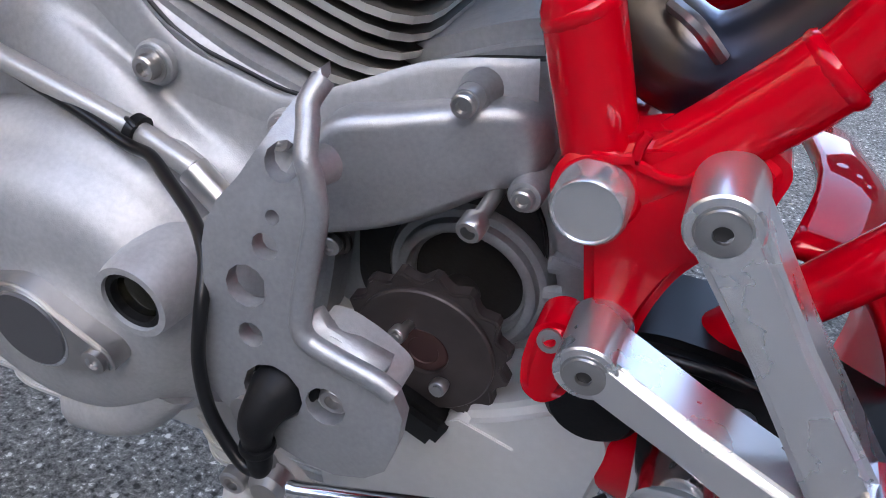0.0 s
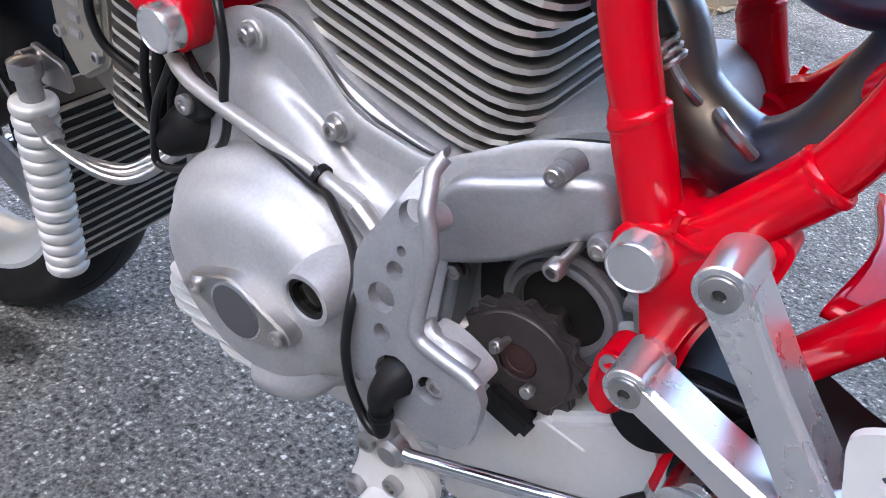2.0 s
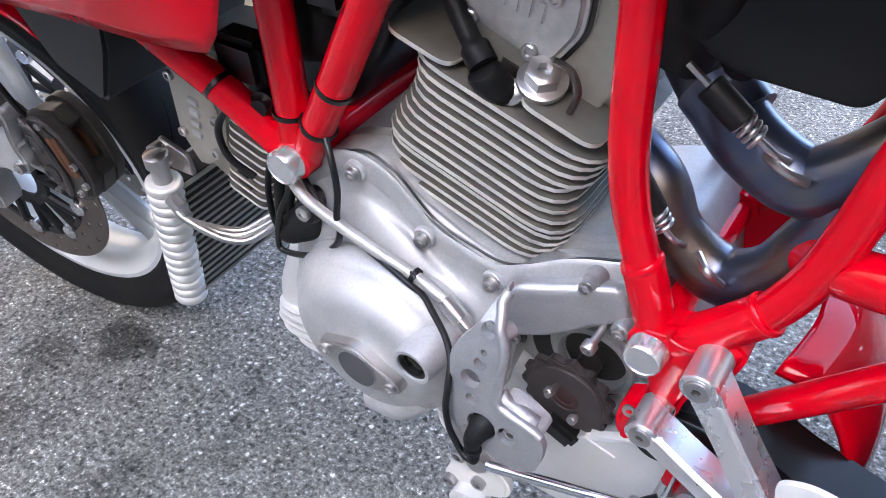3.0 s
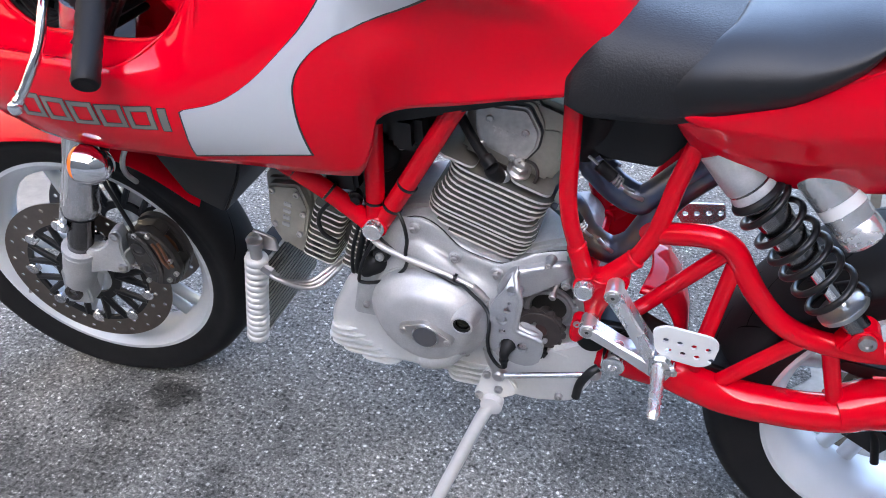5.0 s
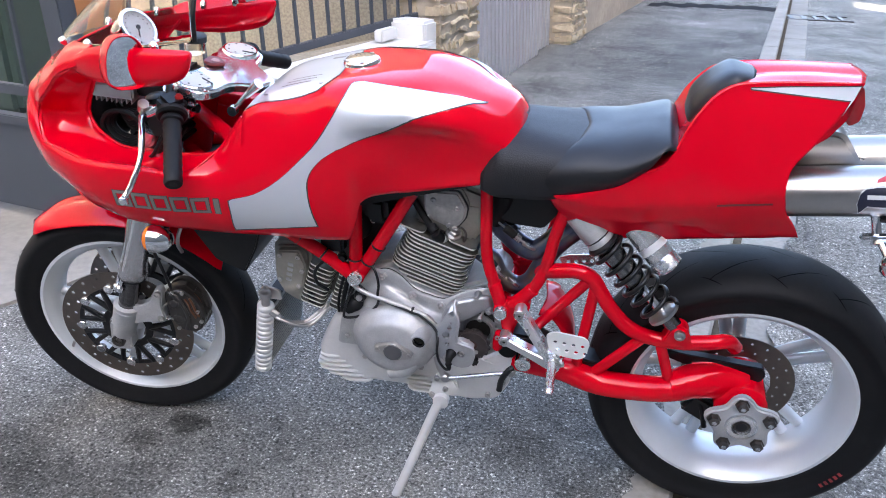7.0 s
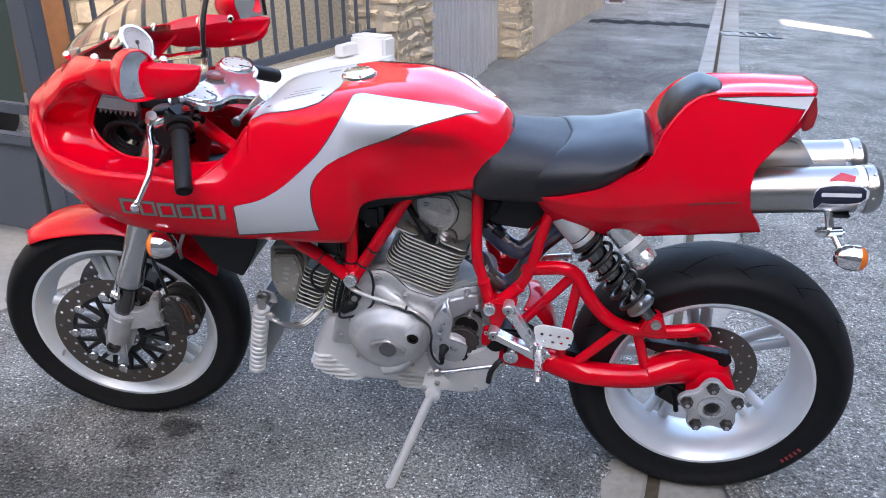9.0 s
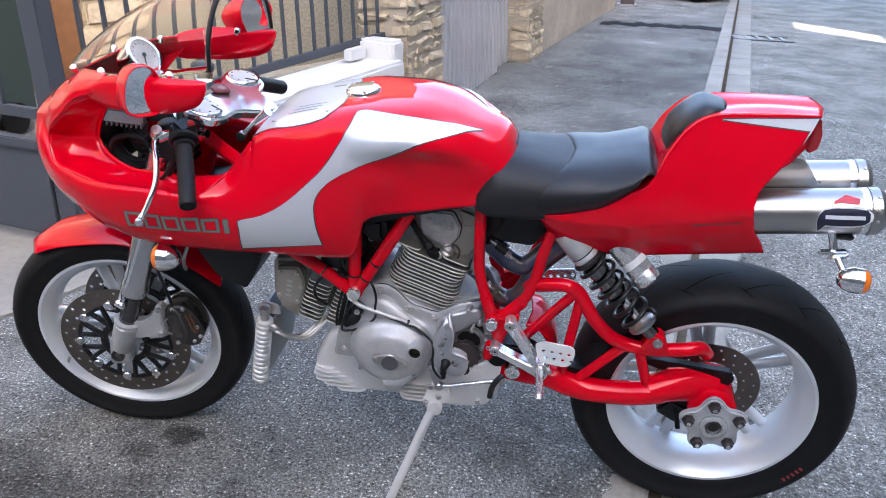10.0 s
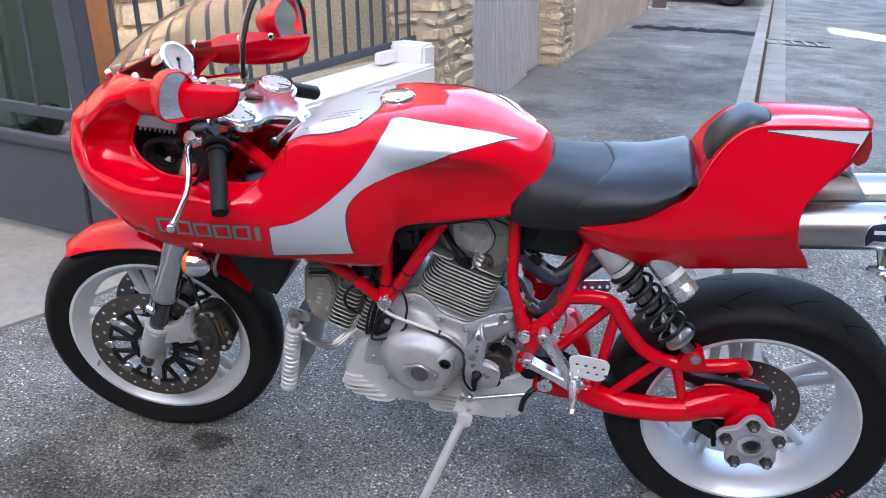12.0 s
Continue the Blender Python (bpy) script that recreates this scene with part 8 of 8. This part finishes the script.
def wheelie_bin():
    ob = thing("wheeled_bin", "dark green wheeled rubbish bin behind the fence", "bin")
    part("body", box((-3.08, 2.35, 0.58), (0.52, 0.5, 1.0), 0.04), material("bin_plastic", (0.03, 0.05, 0.045), 0.5, grain=0.1), ob)
    for x in (-2.80, -3.36):
        part("wheel", lathe([(-0.03, 0.07), (-0.025, 0.09), (0.025, 0.09), (0.03, 0.07)], (x, 2.34, 0.105), (1, 0, 0), 24), RUBBER, ob)


def parked_car():
    """Dark red hatchback far along the pavement; its front corner and wheel show."""
    ob = thing("parked_car", "dark red parked car with silver alloy wheels", "car", m=pose(0.95, 13.2, 0.05, 0, 0, 0))
    prof = [(-2.0, 0.25), (-2.05, 0.6), (-1.9, 0.85), (-1.0, 0.95), (-0.4, 1.42), (0.9, 1.45), (1.7, 1.0), (1.95, 0.9), (2.0, 0.4), (1.9, 0.22)]
    part("body", plate(fillet(prof, 0.15), -0.85, 0.85, 0.08), CAR_RED, ob)
    for x in (-1.25, 1.3):
        for y in (-0.84, 0.84):
            w = part("tyre", lathe([(-0.09, 0.2), (-0.1, 0.27), (-0.06, 0.315), (0.06, 0.315), (0.1, 0.27), (0.09, 0.2)], (x, y, 0.315), (0, 1, 0), 28), RUBBER, ob)
            rim = lathe([(-0.085, 0.215), (-0.1, 0.2), (-0.02, 0.18), (-0.02, 0.05), (-0.06, 0.03), (-0.06, 0)], (x, y, 0.315), (0, 1 if y < 0 else -1, 0), 28)
            part("rim", rim, WHEEL, w)
            for k in range(5):
                part("spoke", box((x + 0.11 * math.cos(k * 1.2566), y - math.copysign(0.07, -y) * -1, 0.315 + 0.11 * math.sin(k * 1.2566)), (0.19, 0.03, 0.035), 0.006, (0, -math.degrees(k * 1.2566), 0)), POLISHED, w)
    part("window", plate(fillet([(-0.85, 0.97), (-0.35, 1.36), (0.8, 1.38), (1.3, 1.0)], 0.05), -0.857, -0.80, 0.005), SATIN, ob, "dark side glass")


def bollard():
    ob = thing("gate_post", "brown painted metal post with a small foot plate", "post", m=pose(1.08, 11.2, 0.055))
    part("shaft", box((0, 0, 0.5), (0.2, 0.2, 1.0), 0.01), material("brown_paint", (0.06, 0.045, 0.045), 0.5, grain=0.1), ob)
    part("foot", box((0, 0, 0.012), (0.3, 0.3, 0.025), 0.004), material("foot_paint", (0.30, 0.29, 0.30), 0.6, grain=0.1), ob)


def grate():
    ob = thing("drain_grate", "rusty metal drain grate set in the gutter", "drain", m=pose(2.49, 8.7, -0.008))
    for k in range(6):
        part("bar", box((-0.35 + 0.14 * k, 0, 0), (0.05, 0.32, 0.02), 0.003), DARK_STEEL, ob)
    part("border", box((0, 0.19, 0), (0.9, 0.03, 0.02), 0.003), DARK_STEEL, ob)
    part("border", box((0, -0.19, 0), (0.9, 0.03, 0.02), 0.003), DARK_STEEL, ob)


def tar_patch():
    bm = bmesh.new()
    rnd = random.Random(4)
    lo, hi = [], []
    for k in range(24):
        t = k / 23
        x = 0.62 + 1.5 * t
        lo.append(bm.verts.new((x, 8.65 + 0.1 * rnd.uniform(-1, 1), 0.059)))
        hi.append(bm.verts.new((x + 0.05, 9.05 + 0.12 * rnd.uniform(-1, 1), 0.059)))
    for j in range(23):
        bm.faces.new((lo[j], lo[j + 1], hi[j + 1], hi[j]))
    tagged(part("tar_patch", bm, material("fresh_tar", (0.013, 0.013, 0.013), 0.8, grain=0.3, scale=60, spec=0.1)), "dark tar repair strip across the pavement", "patch", kind="structure")


def buildings():
    """Plain unseen walls, added round the camera to shade the street; then the house."""
    # added out of view: keeps direct sun off the motorcycle
    for y0, y1 in ((-34, 5.0), (6.1, 60)):
        x0, x1 = 6.4 + KS * y0, 6.4 + KS * y1
        ang = math.degrees(math.atan2(y1 - y0, x1 - x0))
        tagged(part("wall_street_side", box(((x0 + x1) / 2, (y0 + y1) / 2, 4.6), (math.hypot(x1 - x0, y1 - y0), 0.4, 9.2), 0, (0, 0, ang)), PLASTER, smooth=False), "unseen plain wall added along the street to block the sun", "wall", kind="structure")
    # added out of view: heights set the sky light and paint reflections
    for x, w, h in ((-14.5, 9, 8.0), (-6.5, 7, 7.2), (-0.5, 5, 7.2), (4.0, 4, 5.2)):
        tagged(part("wall_street_behind", box((x, -10.0, h / 2), (w, 0.4, h), 0), PLASTER, smooth=False), "unseen plain wall added behind the camera to limit sky light", "wall", kind="structure")
    # added wall pieces; the slot between them makes the sunlit road patch
    for z0, z1 in ((0, 2.1), (2.9, 9.2)):
        y0, y1 = 5.0, 6.1
        x0, x1 = 6.4 + KS * y0, 6.4 + KS * y1
        tagged(part("wall_street_gap", box(((x0 + x1) / 2, (y0 + y1) / 2, (z0 + z1) / 2), (math.hypot(x1 - x0, y1 - y0) - 0.004, 0.38, z1 - z0), 0, (0, 0, math.degrees(math.atan2(y1 - y0, x1 - x0)))), PLASTER, smooth=False), "unseen plain wall added round a slot that lets sun through", "wall", kind="structure")
    # added out of view: holds back sky light from the left
    tagged(part("wall_street_end", box((-8.0, 0, 4.7), (0.4, 22, 9.4), 0), PLASTER, smooth=False), "unseen plain wall added beyond the yard to limit sky light", "wall", kind="structure")
    house = rubble_wall("wall_house", (-5.5, 2.6), (-0.95, 4.3), 3.3, 0.3, 11, "rough tan stone house wall behind the fence", STONE, PEBBLE, 2.3, 2.2, 2.78)
    door = tagged(part("door_1", box((-3.42, 3.33, 1.05), (0.80, 0.12, 2.1), 0.01, (0, 0, 20)), WOOD), "brown wooden house door", "door", kind="structure")


kerb_line()
ragged_edges()
slab()
white_bench()
wheelie_bin()
parked_car()
bollard()
grate()
tar_patch()
buildings()
low_wall()
lean(ribbed_gate("gate_leaf", (-0.53, 3.45), (-0.31, 5.03), 2.1, "light grey ribbed sheet metal gate leaf"), (-0.42, 4.2))
lean(ribbed_gate("gate_panel", (-0.34, 5.15), (-0.27, 5.55), 2.1, "light grey ribbed sheet metal panel beside the gate", 0.05), (-0.3, 5.3))
lean(picket_run("fence_run", (-1.50, 0.93), (-0.70, 2.80), 0.55, 1.75, 0, "grey steel picket fence on a low wall", tilt=2.5), (-1.1, 1.9))
picket_run("gate_run", (-3.3, 1.25), (-1.58, 0.92), 0.53, 1.75, 0.36, "grey steel gate with pickets over a sheet panel", step=0.34)
tagged(part("gate_upright", box((-1.53, 0.91, 0.95), (0.085, 0.07, 1.9), 0.004, (0, -3, -10)), GREY_METAL), "grey steel gate post", "post", kind="structure")
rubble_wall("wall_fence_base", (-1.50, 0.98), (-0.70, 2.85), 0.5, 0.2, 5, "low roughcast wall under the fence", None, PEBBLE)
lean(stone_pier("pier_stone", (-0.66, 3.12), (0.60, 0.32), 2.0, 80, 3, "rough tan stone gate pier"), (-0.66, 3.12))
lean(stone_pier("pier_stone_far", (-0.16, 5.85), (0.55, 0.34), 2.0, 80, 8, "rough tan stone gate pier beside the low wall"), (-0.16, 5.85))

# pale crumbs and dry leaf scraps scattered on the pavement
rng = random.Random(12)
lb = bmesh.new()
for k in range(110):
    y = 0.9 + 5.6 * rng.random() ** 1.3
    x = KX + KS * y - 0.15 - 2.0 * rng.random()
    if x < -0.35 + 0.05 * y:
        continue
    r, a0, z = rng.uniform(0.004, 0.011), rng.random() * 6.3, pavement_height(y)
    ring = [lb.verts.new((x + r * rng.uniform(0.6, 1.4) * math.cos(a0 + 1.257 * i), y + r * rng.uniform(0.6, 1.4) * math.sin(a0 + 1.257 * i), z)) for i in range(5)]
    tip = lb.verts.new((x, y, z + r * 0.5))
    for i in range(5):
        lb.faces.new((ring[i], ring[(i + 1) % 5], tip))
tagged(part("litter", lb, material("dry_leaf_scraps", (0.42, 0.38, 0.28), 0.8, grain=0.3, scale=60), smooth=False), "pale dry leaf scraps scattered over the asphalt", "litter", kind="stuff")

for ob in FRONT:
    ob.matrix_basis = STEER_M @ ob.matrix_basis
